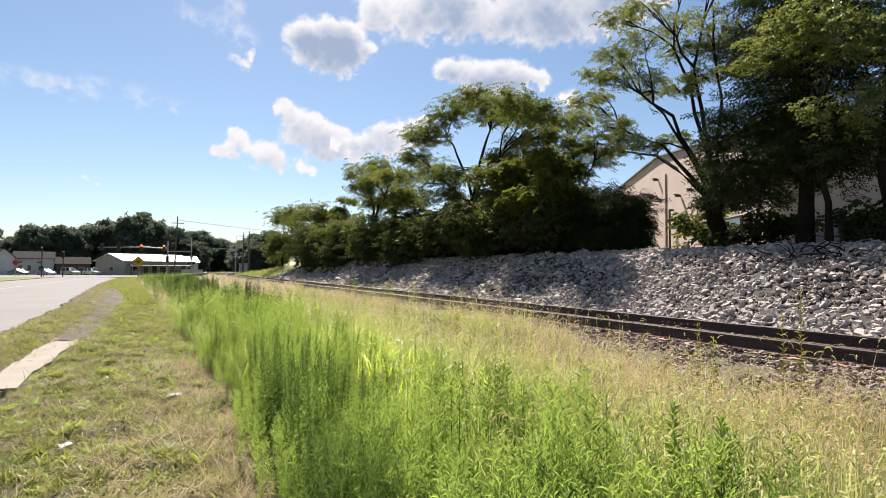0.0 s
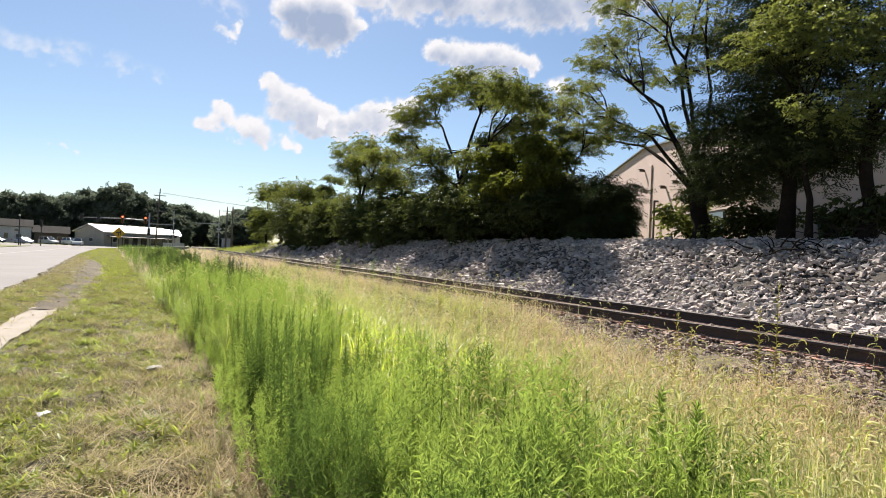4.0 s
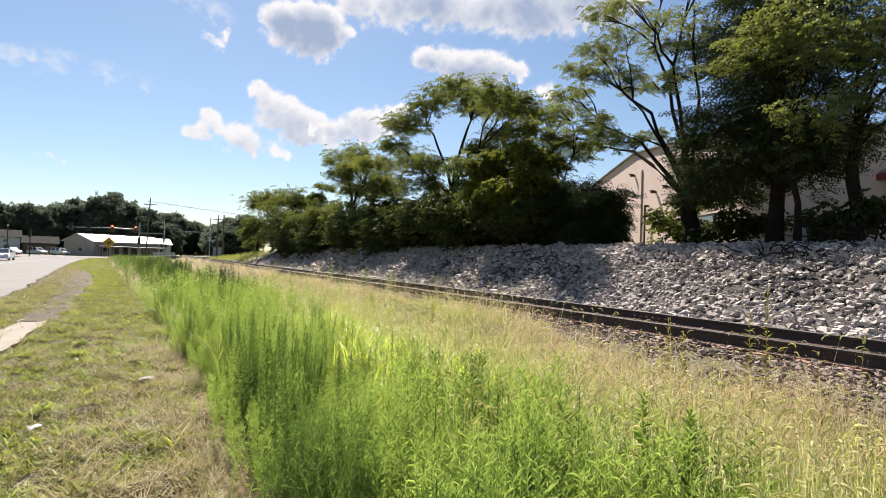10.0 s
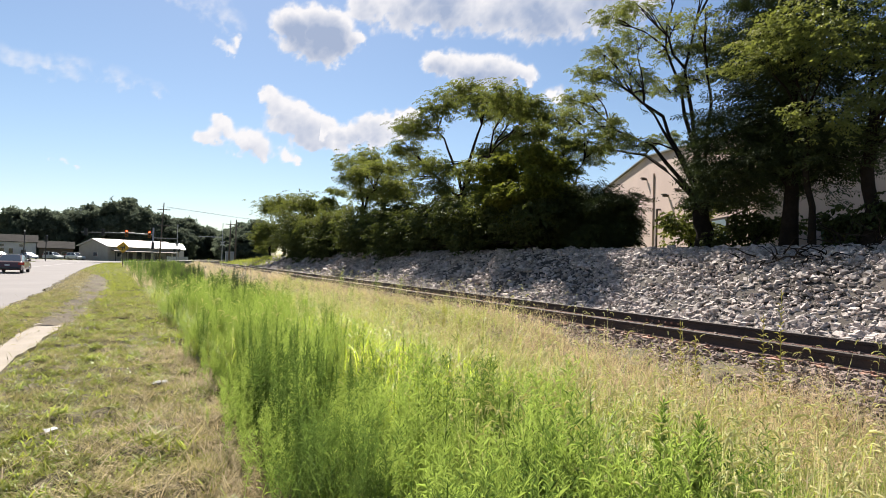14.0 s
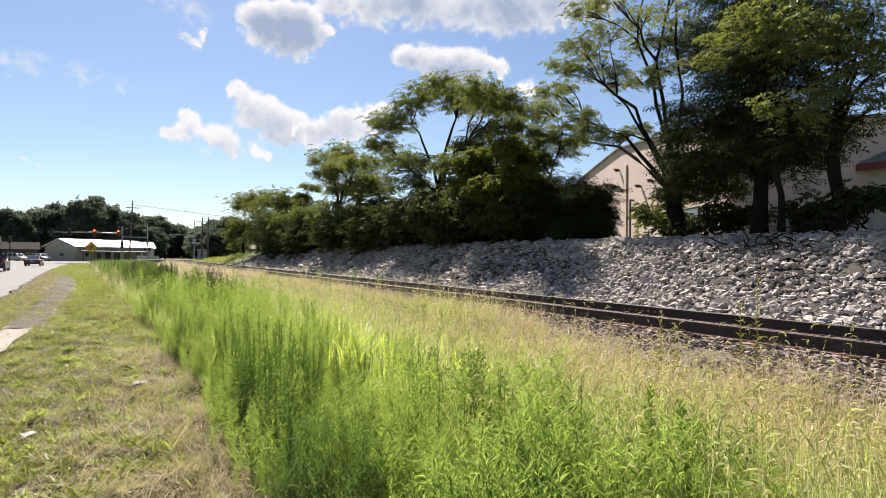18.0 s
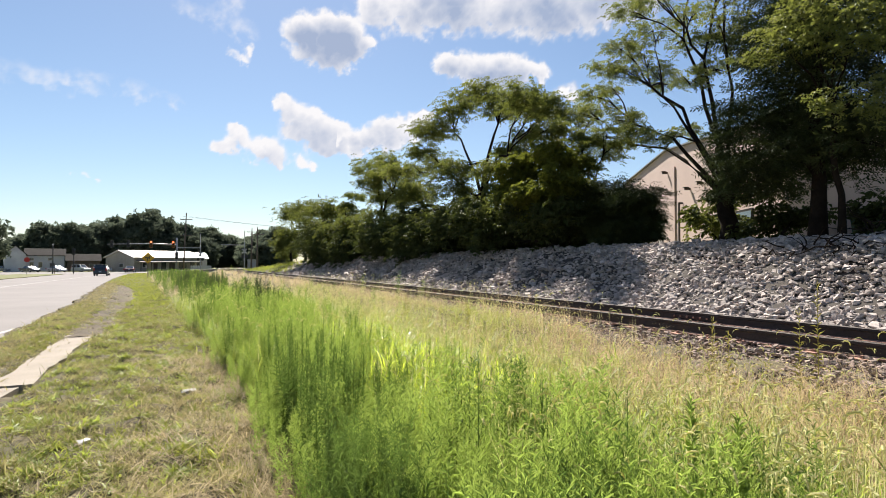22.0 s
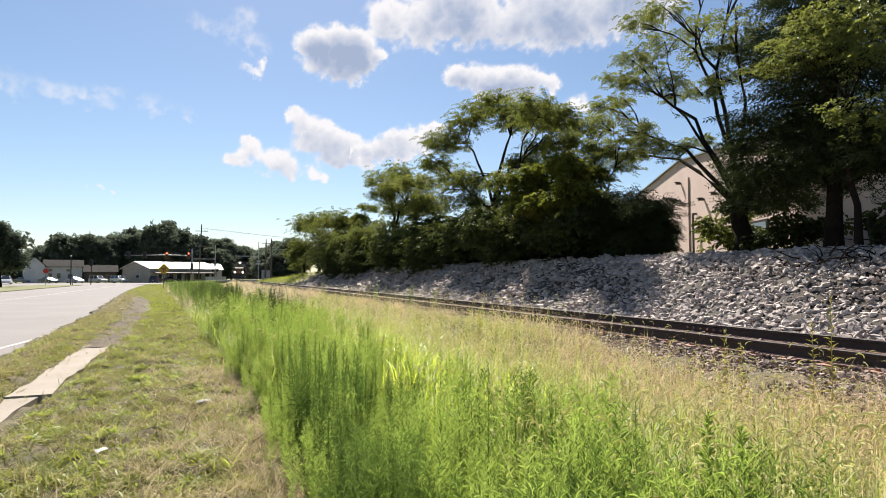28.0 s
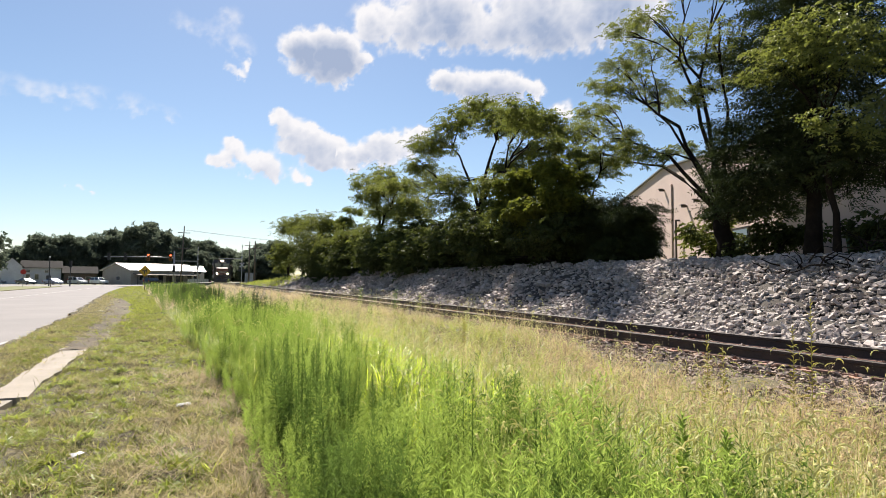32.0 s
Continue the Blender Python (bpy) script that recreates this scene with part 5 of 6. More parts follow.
plant("distant_mown_grass", "short mown grass further along the verge", LAWNFAR, x, y, rng.uniform(1.1, 1.9, n) * (0.6 + 0.4 * smooth(12, 32, y)), 0.3, "lawn", "grass")

# ---- buildings and street things ----
M["stucco"] = mat("pink_stucco", (0.58, 0.435, 0.385), (0.52, 0.39, 0.345), 0.5, 25, 0.9, bump=0.15, c3=(0.47, 0.35, 0.31))
M["cream"] = mat("cream_wall", (0.62, 0.56, 0.50), (0.55, 0.50, 0.45), 0.4, 20, 0.85, bump=0.1)
M["white"] = mat("white_siding", (0.56, 0.55, 0.55), (0.48, 0.47, 0.47), 0.6, 12, 0.8, bump=0.1)
M["tan"] = mat("tan_siding", (0.37, 0.33, 0.28), (0.32, 0.285, 0.24), 0.6, 12, 0.8, bump=0.1)
M["brownwall"] = mat("brown_siding", (0.12, 0.09, 0.065), (0.09, 0.065, 0.05), 0.8, 12, 0.85, bump=0.1)
M["whiteroof"] = mat("white_metal_roof", (0.60, 0.56, 0.56), (0.54, 0.51, 0.51), 0.5, 15, 0.4, bump=0.03, metal=0.1)
M["greyroof"] = mat("grey_roof", (0.05, 0.045, 0.043), (0.035, 0.032, 0.03), 0.6, 20, 0.95, bump=0.2, spec=0.08)
M["metalroof"] = mat("weathered_metal_roof", (0.26, 0.26, 0.25), (0.20, 0.20, 0.19), 0.8, 15, 0.5, bump=0.05, metal=0.3)
M["redtrim"] = mat("red_trim", (0.28, 0.045, 0.035), (0.22, 0.035, 0.03), 2, 20, 0.6, bump=0.05)
M["darkwin"] = glassmat("window_glass")
M["darkwood"] = mat("dark_panel", (0.06, 0.05, 0.045), (0.08, 0.06, 0.055), 2, 20, 0.7, bump=0.05)
M["steel"] = mat("galvanised_steel", (0.36, 0.36, 0.37), (0.28, 0.28, 0.29), 3, 30, 0.5, metal=0.6, bump=0.05)
M["pole"] = mat("weathered_pole", (0.14, 0.11, 0.085), (0.10, 0.08, 0.065), 2, 25, 0.95, bump=0.4)
M["black"] = mat("black_paint", (0.025, 0.025, 0.026), (0.035, 0.035, 0.035), 3, 30, 0.5, bump=0.05)
M["yellow"] = mat("sign_yellow", (0.62, 0.36, 0.02), (0.55, 0.31, 0.02), 2, 20, 0.5, bump=0.02)
M["signred"] = mat("sign_red", (0.50, 0.03, 0.03), (0.44, 0.03, 0.03), 2, 20, 0.5, bump=0.02)
M["redlamp"] = glow("red_signal_light", (1.0, 0.10, 0.04), 2.5)
M["lamp"] = glow("headlight", (1.0, 0.82, 0.60), 18.0)
M["rubber"] = mat("tyre_rubber", (0.02, 0.02, 0.02), (0.03, 0.03, 0.03), 5, 40, 0.85, bump=0.1)
M["rim"] = mat("alloy_rim", (0.45, 0.45, 0.46), (0.38, 0.38, 0.4), 4, 30, 0.35, metal=0.8, bump=0.02)
M["carglass"] = glassmat("car_glass", (0.02, 0.025, 0.03))
M["tail"] = mat("tail_lamp", (0.40, 0.02, 0.015), (0.35, 0.02, 0.015), 4, 30, 0.2, bump=0.0)
M["headlamp"] = mat("head_lamp", (0.75, 0.76, 0.78), (0.7, 0.7, 0.72), 4, 30, 0.12, bump=0.0)
for nm, c in (("maroon", (0.065, 0.012, 0.015)), ("navy", (0.010, 0.011, 0.016)), ("silver", (0.42, 0.43, 0.45)), ("carwhite", (0.68, 0.69, 0.70)), ("greycar", (0.16, 0.165, 0.175)), ("darkcar", (0.03, 0.03, 0.034))):
    M[nm] = mat("car_paint_" + nm, c, tuple(v * 0.93 for v in c), 1, 60, 0.35, metal=0.1, bump=0.0, coat=0.45)


def gable_house(name, label, cat, at, rz, w, d, eave, ridge, wall, roof, over=0.35, windows=(), doors=(), base=0.0):
    """A house with its long side along x, the front at y = 0, and a gabled roof along x."""
    t = thing(name, label, cat, at, rz)
    part("wall", Geo().prism([(0, -0.4), (0, eave), (d / 2, ridge), (d, eave), (d, -0.4)], "x", 0, w), wall, t)
    k = (ridge - eave) / (d / 2)
    for side in (0, 1):
        y0, y1 = -over, d / 2
        prof = [(y0, eave - over * k + 0.03), (y1, ridge + 0.03), (y1, ridge + 0.16), (y0, eave - over * k + 0.16)]
        if side:
            prof = [(d - a, b) for a, b in prof]
        r = part("roof_slope", Geo().prism(prof, "x", -over, w + over), roof, t)
        n = int(w / 0.6)
        ribs = Geo()
        for i in range(n + 1):
            x = -over + (w + 2 * over) * i / n
            q = [(a, b + 0.13) for a, b in prof[:2]] + [(a, b + 0.17) for a, b in prof[1::-1]]
            ribs.prism(q, "x", x - 0.02, x + 0.02)
        part("roof_seams", ribs, roof, r)
    for x, z, a, h in windows:
        wi = part("window", Geo().box(x, x + a, -0.05, 0.02, z, z + h, 0.01), "cream", t, "pale window frame")
        part("pane", Geo().box(x + 0.07, x + a - 0.07, -0.058, -0.045, z + 0.07, z + h - 0.07), "darkwin", wi)
    for x, a, h in doors:
        do = part("door", Geo().box(x, x + a, -0.06, 0.02, 0, h, 0.015), "darkwood", t)
        part("handle", Geo().box(x + a - 0.16, x + a - 0.1, -0.11, -0.05, 1.0, 1.08, 0.01), "steel", do)
    return t


# warehouse with a rounded gable towards the track
wh = thing("warehouse", "pinkish stucco warehouse with a low gabled roof behind the trees", "warehouse", (25, 24, 2.3), -28)
prof = [(-10.8, -0.5), (-10.8, 4.75), (3.1, 6.1), (13.9, 5.5), (13.9, -0.5)]
part("wall", Geo().prism(prof, "x", 0, 9), "stucco", wh)
rp = [(-11.0, 4.735), (3.1, 6.105), (14.1, 5.5), (14.1, 5.57), (3.1, 6.18), (-11.0, 4.81)]
part("roof", Geo().prism(rp, "x", -0.15, 9.2), "metalroof", wh)
for y0 in (1.56, -6.4):
    part("pilaster", Geo().box(-0.08, 0, y0, y0 + 0.4, -0.4, 4.9, 0.02), "stucco", wh)
ds = part("downspout", Geo().box(-0.26, -0.16, 0.33, 0.43, -0.2, 2.7, 0.01), "darkwood", wh)
part("elbow", Geo().box(-0.24, 0.0, 0.33, 0.43, 2.62, 2.72, 0.01), "darkwood", ds)
for y0, z0 in ((3.02, 4.7), (-0.88, 3.25), (-2.75, 3.3)):
    fx = part("wall_lamp", Geo().box(-0.3, 0.0, y0, y0 + 0.14, z0, z0 + 0.12, 0.02), "darkwood", wh)
    part("lamp_hood", Geo().box(-0.36, -0.1, y0 - 0.06, y0 + 0.2, z0 + 0.12, z0 + 0.15, 0.005), "darkwood", fx)
for y0 in (-8.2, -5.6):
    wi = part("window", Geo().box(-0.06, 0.02, y0, y0 + 1.6, 0.5, 1.6, 0.01), "greyroof", wh)
    part("pane", Geo().box(-0.075, -0.05, y0 + 0.1, y0 + 1.5, 0.6, 1.5), "darkwin", wi)
part("door", Geo().box(-0.05, 0.02, 4.0, 4.9, -0.2, 1.95, 0.02), "cream", wh)

gable_house("shed_building", "cream building with red fascia and ribbed grey metal roof", "building", (24.5, 12.4, 2.3), -90, 30, 12, 3.05, 6.2, "cream", "metalroof",
            windows=((1.5, 0.4, 1.2, 1.2), (9.5, 0.4, 1.2, 1.2)))
tb = [o for o in scene.objects if o.name == "shed_building"][0]
part("fascia", Geo().box(-0.4, 30.4, -0.42, -0.34, 2.74, 2.98, 0.01), "redtrim", tb, "dark red fascia board")
for i in range(3):
    part("downpipe", Geo().box(2.0 + 4 * i, 2.1 + 4 * i, -0.12, -0.02, -0.2, 3.1, 0.01), "white", tb)
for (bx_, by_) in ((21.0, 12.2), (21.8, 15.2)):
    bn = thing("dumpster", "dark green metal waste container on the bank top", "waste container", (bx_, by_, float(land(bx_, by_))), 20)
    part("tub", Geo().prism([(-0.4, 0.05), (0.4, 0.05), (0.5, 0.85), (-0.5, 0.95)], "x", -0.7, 0.7), mat("green_paint", (0.03, 0.06, 0.045)), bn)
    part("lid", Geo().prism([(-0.53, 0.95), (0.53, 0.85), (0.53, 0.90), (-0.53, 1.01)], "x", -0.75, 0.75), "black", bn)

gable_house("shop_building", "long pale building with a white metal roof and dark porch", "building", (-10.9, 164.9, -0.17), 34.8, 19.6, 12.5, 3.55, 5.3, "tan", "whiteroof", 0.5,
            windows=((2.2, 1.0, 1.2, 1.2), (7.2, 0.4, 1.6, 2.0), (12.3, 0.6, 2.4, 1.8), (15.8, 0.4, 1.4, 2.1), (17.6, 0.6, 1.5, 1.7)), doors=((5.2, 1.1, 2.1), (9.6, 1.6, 2.2)))
sb = [o for o in scene.objects if o.name == "shop_building"][0]
po = part("porch_roof", Geo().prism([(-1.8, 2.3), (0, 2.65), (0, 2.8), (-1.8, 2.45)], "x", 0.6, 18.0), "darkwood", sb)
for i in range(7):
    part("post", Geo().box(0.8 + 2.75 * i, 0.95 + 2.75 * i, -1.7, -1.55, 0, 2.5, 0.01), "darkwood", po)
gw = part("window", Geo().box(-0.06, 0.02, 4.5, 6.2, 1.0, 2.1, 0.01), "cream", sb)
part("pane", Geo().box(-0.075, -0.05, 4.6, 6.1, 1.1, 2.0), "darkwin", gw)
gable_house("annex_building", "low white building with a pale shallow roof", "building", (-0.55, 179.85, -0.17), 10, 7.2, 8, 3.5, 5.0, "white", "whiteroof", 0.4,
            windows=((0.8, 0.9, 1.1, 1.2), (4.6, 0.9, 1.1, 1.2)), doors=((2.9, 1.0, 2.1),))
gable_house("white_house", "white two-storey wooden house with grey roof", "house", (-35.3, 174.90, -0.17), 10, 8.1, 8, 4.05, 5.7, "white", "greyroof", 0.4,
            windows=((0.8, 1.0, 0.9, 1.4), (2.6, 1.0, 0.9, 1.4), (0.8, 2.75, 0.9, 0.7), (4.6, 2.75, 0.9, 0.7)), doors=((5.0, 1.0, 2.1),))
gable_house("gable_house", "pale house with a steep gable and upstairs window", "house", (-39.6, 173.80, -0.17), -75, 8, 4.0, 4.2, 6.1, "white", "greyroof", 0.3, windows=((1.0, 1.0, 0.9, 1.4), (4.0, 1.0, 0.9, 1.4)))
gable_house("brown_shed", "low dark brown building with a shallow roof", "building", (-26.7, 176.00, -0.17), 8, 7.2, 8, 2.75, 4.4, "brownwall", "greyroof", 0.4, windows=((1.0, 0.9, 1.2, 1.0), (4.8, 0.9, 1.2, 1.0)))

# warning sign
ws = thing("warning_sign", "yellow diamond road warning sign on a steel post", "road sign", (-3.75, 79.8, 0.0))
part("post", Geo().box(-0.04, 0.04, -0.03, 0.03, -0.3, 2.9, 0.008), "pole", ws)
D = 0.70
plate = part("plate", Geo().prism([(0, 2.37 - D), (D, 2.37), (0, 2.37 + D), (-D, 2.37)], "y", -0.045, -0.033), "yellow", ws)
part("border", Geo().prism([(0, 2.37 - D + 0.06), (D - 0.06, 2.37), (0, 2.37 + D - 0.06), (-D + 0.06, 2.37), (-D + 0.03, 2.37), (0, 2.37 + D - 0.03), (D - 0.03, 2.37), (0, 2.37 - D + 0.03), (-D + 0.03, 2.37)][:4], "y", -0.0475, -0.0455), "yellow", plate)
part("symbol", Geo().prism([(-0.10, 2.05), (0.0, 2.05), (0.0, 2.35), (0.12, 2.35), (0.12, 2.2), (0.2, 2.2), (0.2, 2.62), (0.12, 2.62), (0.12, 2.47), (-0.30, 2.47), (-0.30, 2.35), (-0.10, 2.35)], "y", -0.052, -0.048), "black", plate, "black road symbol")
rm = thing("route_marker", "small pole with a dark cap beside the road", "marker post", (-19.7, 118, -0.06))
part("post", Geo().box(-0.05, 0.05, -0.05, 0.05, -0.2, 1.0, 0.01), "pole", rm)
ss_ = thing("stop_sign", "red octagonal stop sign on a post", "road sign", (-23.6, 118, -0.12))
part("post", Geo().box(-0.04, 0.04, -0.03, 0.03, -0.3, 3.1, 0.008), "steel", ss_)
part("plate", Geo().prism([(0.44 * math.cos(math.pi / 8 + k * math.pi / 4), 2.5 + 0.44 * math.sin(math.pi / 8 + k * math.pi / 4)) for k in range(8)], "y", -0.045, -0.033), "signred", ss_)


def signal_head(parent, x, z, y=-0.2, lit=True):
    h = part("signal_head", Geo().box(x - 0.24, x + 0.24, y - 0.16, y + 0.16, z - 0.62, z + 0.62, 0.03), "black" if not lit else mat("signal_yellow", (0.35, 0.14, 0.02)), parent)
    for k in range(3):
        part("lens", Geo().lathe([(0.15, 0), (0.15, 0.03), (0.05, 0.05)], "y", (x, y - 0.2, z + 0.38 - 0.38 * k), 10), "redlamp" if lit and k == 0 else "black", h)
        part("visor", Geo().tube([(x, y - 0.16, z + 0.40 - 0.38 * k), (x, y - 0.36, z + 0.40 - 0.38 * k)], [0.18, 0.17], 8, False), "black", h)


tsig = thing("traffic_signal", "traffic lights hanging from a long steel mast arm", "traffic light", (-0.9, 119.5, 0.15))
part("pole", Geo().tube([(0, 0, -0.4), (0, 0, 3), (0, 0, 6.4)], [0.17, 0.15, 0.13], 10), "steel", tsig, smooth=True)
part("mast_arm", Geo().tube([(0, 0, 5.1), (-4, 0, 5.25), (-11.2, 0, 5.05)], [0.12, 0.09, 0.05], 8), "steel", tsig, smooth=True)
for x, lit in ((-0.6, True), (-4.25, True), (-7.9, False), (-10.5, False)):
    signal_head(tsig, x, 5.15, -0.2, lit)
signal_head(tsig, 0.0, 3.1, -0.3, False)
ts2 = thing("traffic_signal", "traffic light on a short dark pole", "traffic light", (-18.8, 131, -0.17))
part("pole", Geo().tube([(0, 0, -0.3), (0, 0, 4.6)], [0.1, 0.08], 8), "black", ts2)
signal_head(ts2, 0, 4.2, -0.2, False)
sl_ = thing("street_lamp", "dark street lamp pole with a small head", "street lamp", (-22.0, 130, -0.17))
part("pole", Geo().tube([(0, 0, -0.3), (0, 0, 5.4)], [0.12, 0.09], 8), "black", sl_)
part("head", Geo().lathe([(0.08, 5.3), (0.17, 5.4), (0.15, 5.55), (0.04, 5.62)], "z", (0, 0, 0), 10), "white", sl_)


def utility_pole(x, y, h, arms, lean=0.0):
    u = thing("utility_pole", "weathered wooden utility pole with cross-arms", "utility pole", (x, y, float(land(x, y))))
    part("pole", Geo().tube([(0, 0, -0.5), (lean * 0.5, 0, h / 2), (lean, 0, h)], [0.17, 0.15, 0.11], 8), "pole", u, smooth=True)
    for z in arms:
        a = part("cross_arm", Geo().box(lean - 1.25, lean + 1.25, -0.08, 0.06, z - 0.07, z + 0.07, 0.01), "pole", u)
        for k in (-1.15, -0.55, 0.55, 1.15):
            part("insulator", Geo().lathe([(0.05, z + 0.07), (0.07, z + 0.14), (0.03, z + 0.22)], "z", (lean + k, 0, 0), 8), "steel", a)
    return u


utility_pole(0.3, 142, 13.0, (11.5, 8.0), 0.5)
utility_pole(11.5, 112, 7.0, (), 0.1)
utility_pole(13.2, 118, 8.0, (6.6,), 0.0)
utility_pole(17.4, 170, 11.0, (9.8,), 0.2)


def crossing_signal(x, y, flip=1):
    c = thing("crossing_signal", "railway crossing signal with crossed boards and lamps", "crossing signal", (x, y, float(land(x, y))))
    part("mast", Geo().tube([(0, 0, -0.3), (0, 0, 5.0)], [0.10, 0.09], 8), "steel", c)
    part("cantilever", Geo().box(-0.05, 4.2 * flip, -0.06, 0.06, 4.7, 4.85, 0.01) if flip > 0 else Geo().box(4.2 * flip, 0.05, -0.06, 0.06, 4.7, 4.85, 0.01), "steel", c)
    for s in (-1, 1):
        part("crossed_board", Geo().box(-0.6, 0.6, -0.12, -0.09, -0.1, 0.1, 0.008, pose(0, 0, 3.6, 0, 45 * s, 0)), "white", c)
        l_ = part("lamp", Geo().lathe([(0.16, 0), (0.16, 0.12), (0.1, 0.16)], "y", (0.38 * s, -0.2, 2.6), 10), "black", c)
        part("lamp_board", Geo().lathe([(0.28, 0), (0.28, 0.02)], "y", (0.38 * s, -0.04, 2.6), 12), "black", l_)
        part("lamp", Geo().lathe([(0.16, 0), (0.16, 0.12), (0.1, 0.16)], "y", (3.4 * flip + 0.38 * s, -0.2, 4.5), 10), "black", c)
    part("bell", Geo().lathe([(0.14, 5.0), (0.12, 5.1), (0.03, 5.16)], "z", (0, 0, 0), 10), "steel", c)
    part("gate_arm", Geo().box(-0.06, 0.06, 0.12, 0.18, 0.9, 7.5, 0.01), "white", c)
    return c


crossing_signal(3.2, 121.5, -1)
crossing_signal(10.9, 118.5, -1)
cb = thing("relay_cabinet", "silver metal relay cabinet by the crossing", "cabinet", (11.8, 114, float(land(11.8, 114))))
part("body", Geo().box(-0.7, 0.7, -0.5, 0.5, -0.05, 1.9, 0.03), "steel", cb)
part("roof_cap", Geo().box(-0.78, 0.78, -0.58, 0.58, 1.9, 1.98, 0.02), "steel", cb)
wires = thing("overhead_wires", "thin black overhead wires sagging between poles", "wires")
for dx in (-0.6, 0.6):
    part("wire", Geo().tube([(0.8 + dx + (70 * i / 14), 142 + 26 * i / 14, 12.2 - 1.6 * math.sin(math.pi * i / 14)) for i in range(15)], [0.02] * 15, 4), "black", wires)
fen = thing("fence", "low white board fence by the annex building", "fence", (2.0, 162, -0.17))
for i in range(9):
    part("board", Geo().box(i * 0.55, i * 0.55 + 0.5, 0, 0.04, 0.0, 1.5, 0.01), "white", fen)


# ---- cars ----
def car(label, paint, suv=False, glint=False):
    """A car facing +y, its wheels on z = 0."""
    t = thing("car", label, "car")
    L, W, H = (4.6, 1.86, 1.72) if suv else (4.75, 1.82, 1.43)
    hy, wz = L / 2, 0.34
    belt = 1.0 if suv else 0.92
    if suv:
        low = [(-hy, 0.42), (-hy + 0.05, 0.92), (-hy + 0.12, belt), (0.95, belt), (1.0, belt), (hy - 0.3, 0.90), (hy - 0.04, 0.68), (hy, 0.38), (hy - 0.1, 0.26), (-hy + 0.1, 0.28)]
        cab = ((-hy + 0.10, 1.25), (-hy + 0.42, 0.30), H)
    else:
        low = [(-hy, 0.45), (-hy + 0.06, 0.86), (-hy + 0.2, 0.95), (-1.2, belt + 0.03), (0.9, belt), (hy - 0.35, 0.80), (hy - 0.05, 0.62), (hy, 0.38), (hy - 0.1, 0.24), (-hy + 0.1, 0.26)]
        cab = ((-1.62, 1.25), (-0.62, 0.30), H)
    me = Geo().prism(low, "x", -W / 2, W / 2).mesh("body")
    bm = bmesh.new()
    bm.from_mesh(me)
    bmesh.ops.bevel(bm, geom=[e for e in bm.edges if abs(e.verts[0].co.x - e.verts[1].co.x) < 1e-4], offset=0.07, segments=2, affect="EDGES", profile=0.6)
    bm.to_mesh(me)
    bm.free()
    body = part("body", me, paint, t, smooth=False)
    (b0, b1), (t0, t1), top = cab
    wi, wo = W / 2 - 0.28, W / 2 - 0.08
    v = [(-wo, b0, belt), (wo, b0, belt), (wo, b1, belt), (-wo, b1, belt), (-wi, t0, top), (wi, t0, top), (wi, t1, top), (-wi, t1, top)]
    part("cabin", Geo().add(v, [(0, 1, 5, 4), (1, 2, 6, 5), (2, 3, 7, 6), (3, 0, 4, 7), (4, 5, 6, 7)]), paint, t)
    V = [Vector(p) for p in v]

    def pane(name, a, b, c, d, n, f=0.1):
        m = (a + b + c + d) / 4
        q = [m + (p - m) * (1 - f) + Vector(n) * 0.012 for p in (a, b, c, d)]
        part(name, Geo().add(q + [p - Vector(n) * 0.02 for p in q], [(0, 1, 2, 3), (7, 6, 5, 4), (0, 4, 5, 1), (1, 5, 6, 2), (2, 6, 7, 3), (3, 7, 4, 0)]), "carglass", t)
    pane("rear_window", V[0], V[1], V[5], V[4], (0, -0.6, 0.6))
    pane("windscreen", V[2], V[3], V[7], V[6], (0, 0.6, 0.6))
    for s, (a, b, c, d) in ((1, (1, 2, 6, 5)), (-1, (3, 0, 4, 7))):
        mb, mt = (V[a] + V[b]) / 2, (V[c] + V[d]) / 2
        pane("side_window", V[a], mb, mt, V[d], (s, 0, 0.2), 0.14)
        pane("side_window", mb, V[b], V[c], mt, (s, 0, 0.2), 0.14)
        part("mirror", Geo().box(s * (W / 2 - 0.05), s * (W / 2 + 0.16), b1 - 0.45, b1 - 0.3, belt, belt + 0.15, 0.02) if s > 0 else Geo().box(-W / 2 - 0.16, -W / 2 + 0.05, b1 - 0.45, b1 - 0.3, belt, belt + 0.15, 0.02), paint, t)
        for y in (-1.4, 1.42):
            w = part("wheel", Geo().lathe([(0.2, -0.09), (wz - 0.03, -0.1), (wz, -0.07), (wz, 0.07), (wz - 0.03, 0.1), (0.2, 0.09)], "x", (s * (W / 2 - 0.09), y, wz), 18), "rubber", t)
            part("rim", Geo().lathe([(0.21, 0), (0.2, 0.03 * s), (0.06, 0.02 * s)], "x", (s * (W / 2 + 0.005), y, wz), 12), "rim", w)
        part("tail_lamp", Geo().box(s * W / 2 - s * 0.02 - 0.2, s * W / 2 - s * 0.02 + 0.2, -hy - 0.015, -hy + 0.1, 0.66, 0.86, 0.02) if not suv else Geo().box(s * (W / 2 - 0.12) - 0.09, s * (W / 2 - 0.12) + 0.09, -hy - 0.012, -hy + 0.12, 0.8, 1.2, 0.02), "tail", t)
        part("head_lamp", Geo().box(s * (W / 2 - 0.26) - 0.2, s * (W / 2 - 0.26) + 0.2, hy - 0.14, hy - 0.015, 0.6, 0.76, 0.03), "headlamp", t)
    part("number_plate", Geo().box(-0.16, 0.16, -hy - 0.02, -hy + 0.05, 0.58, 0.72, 0.005), "white", t)
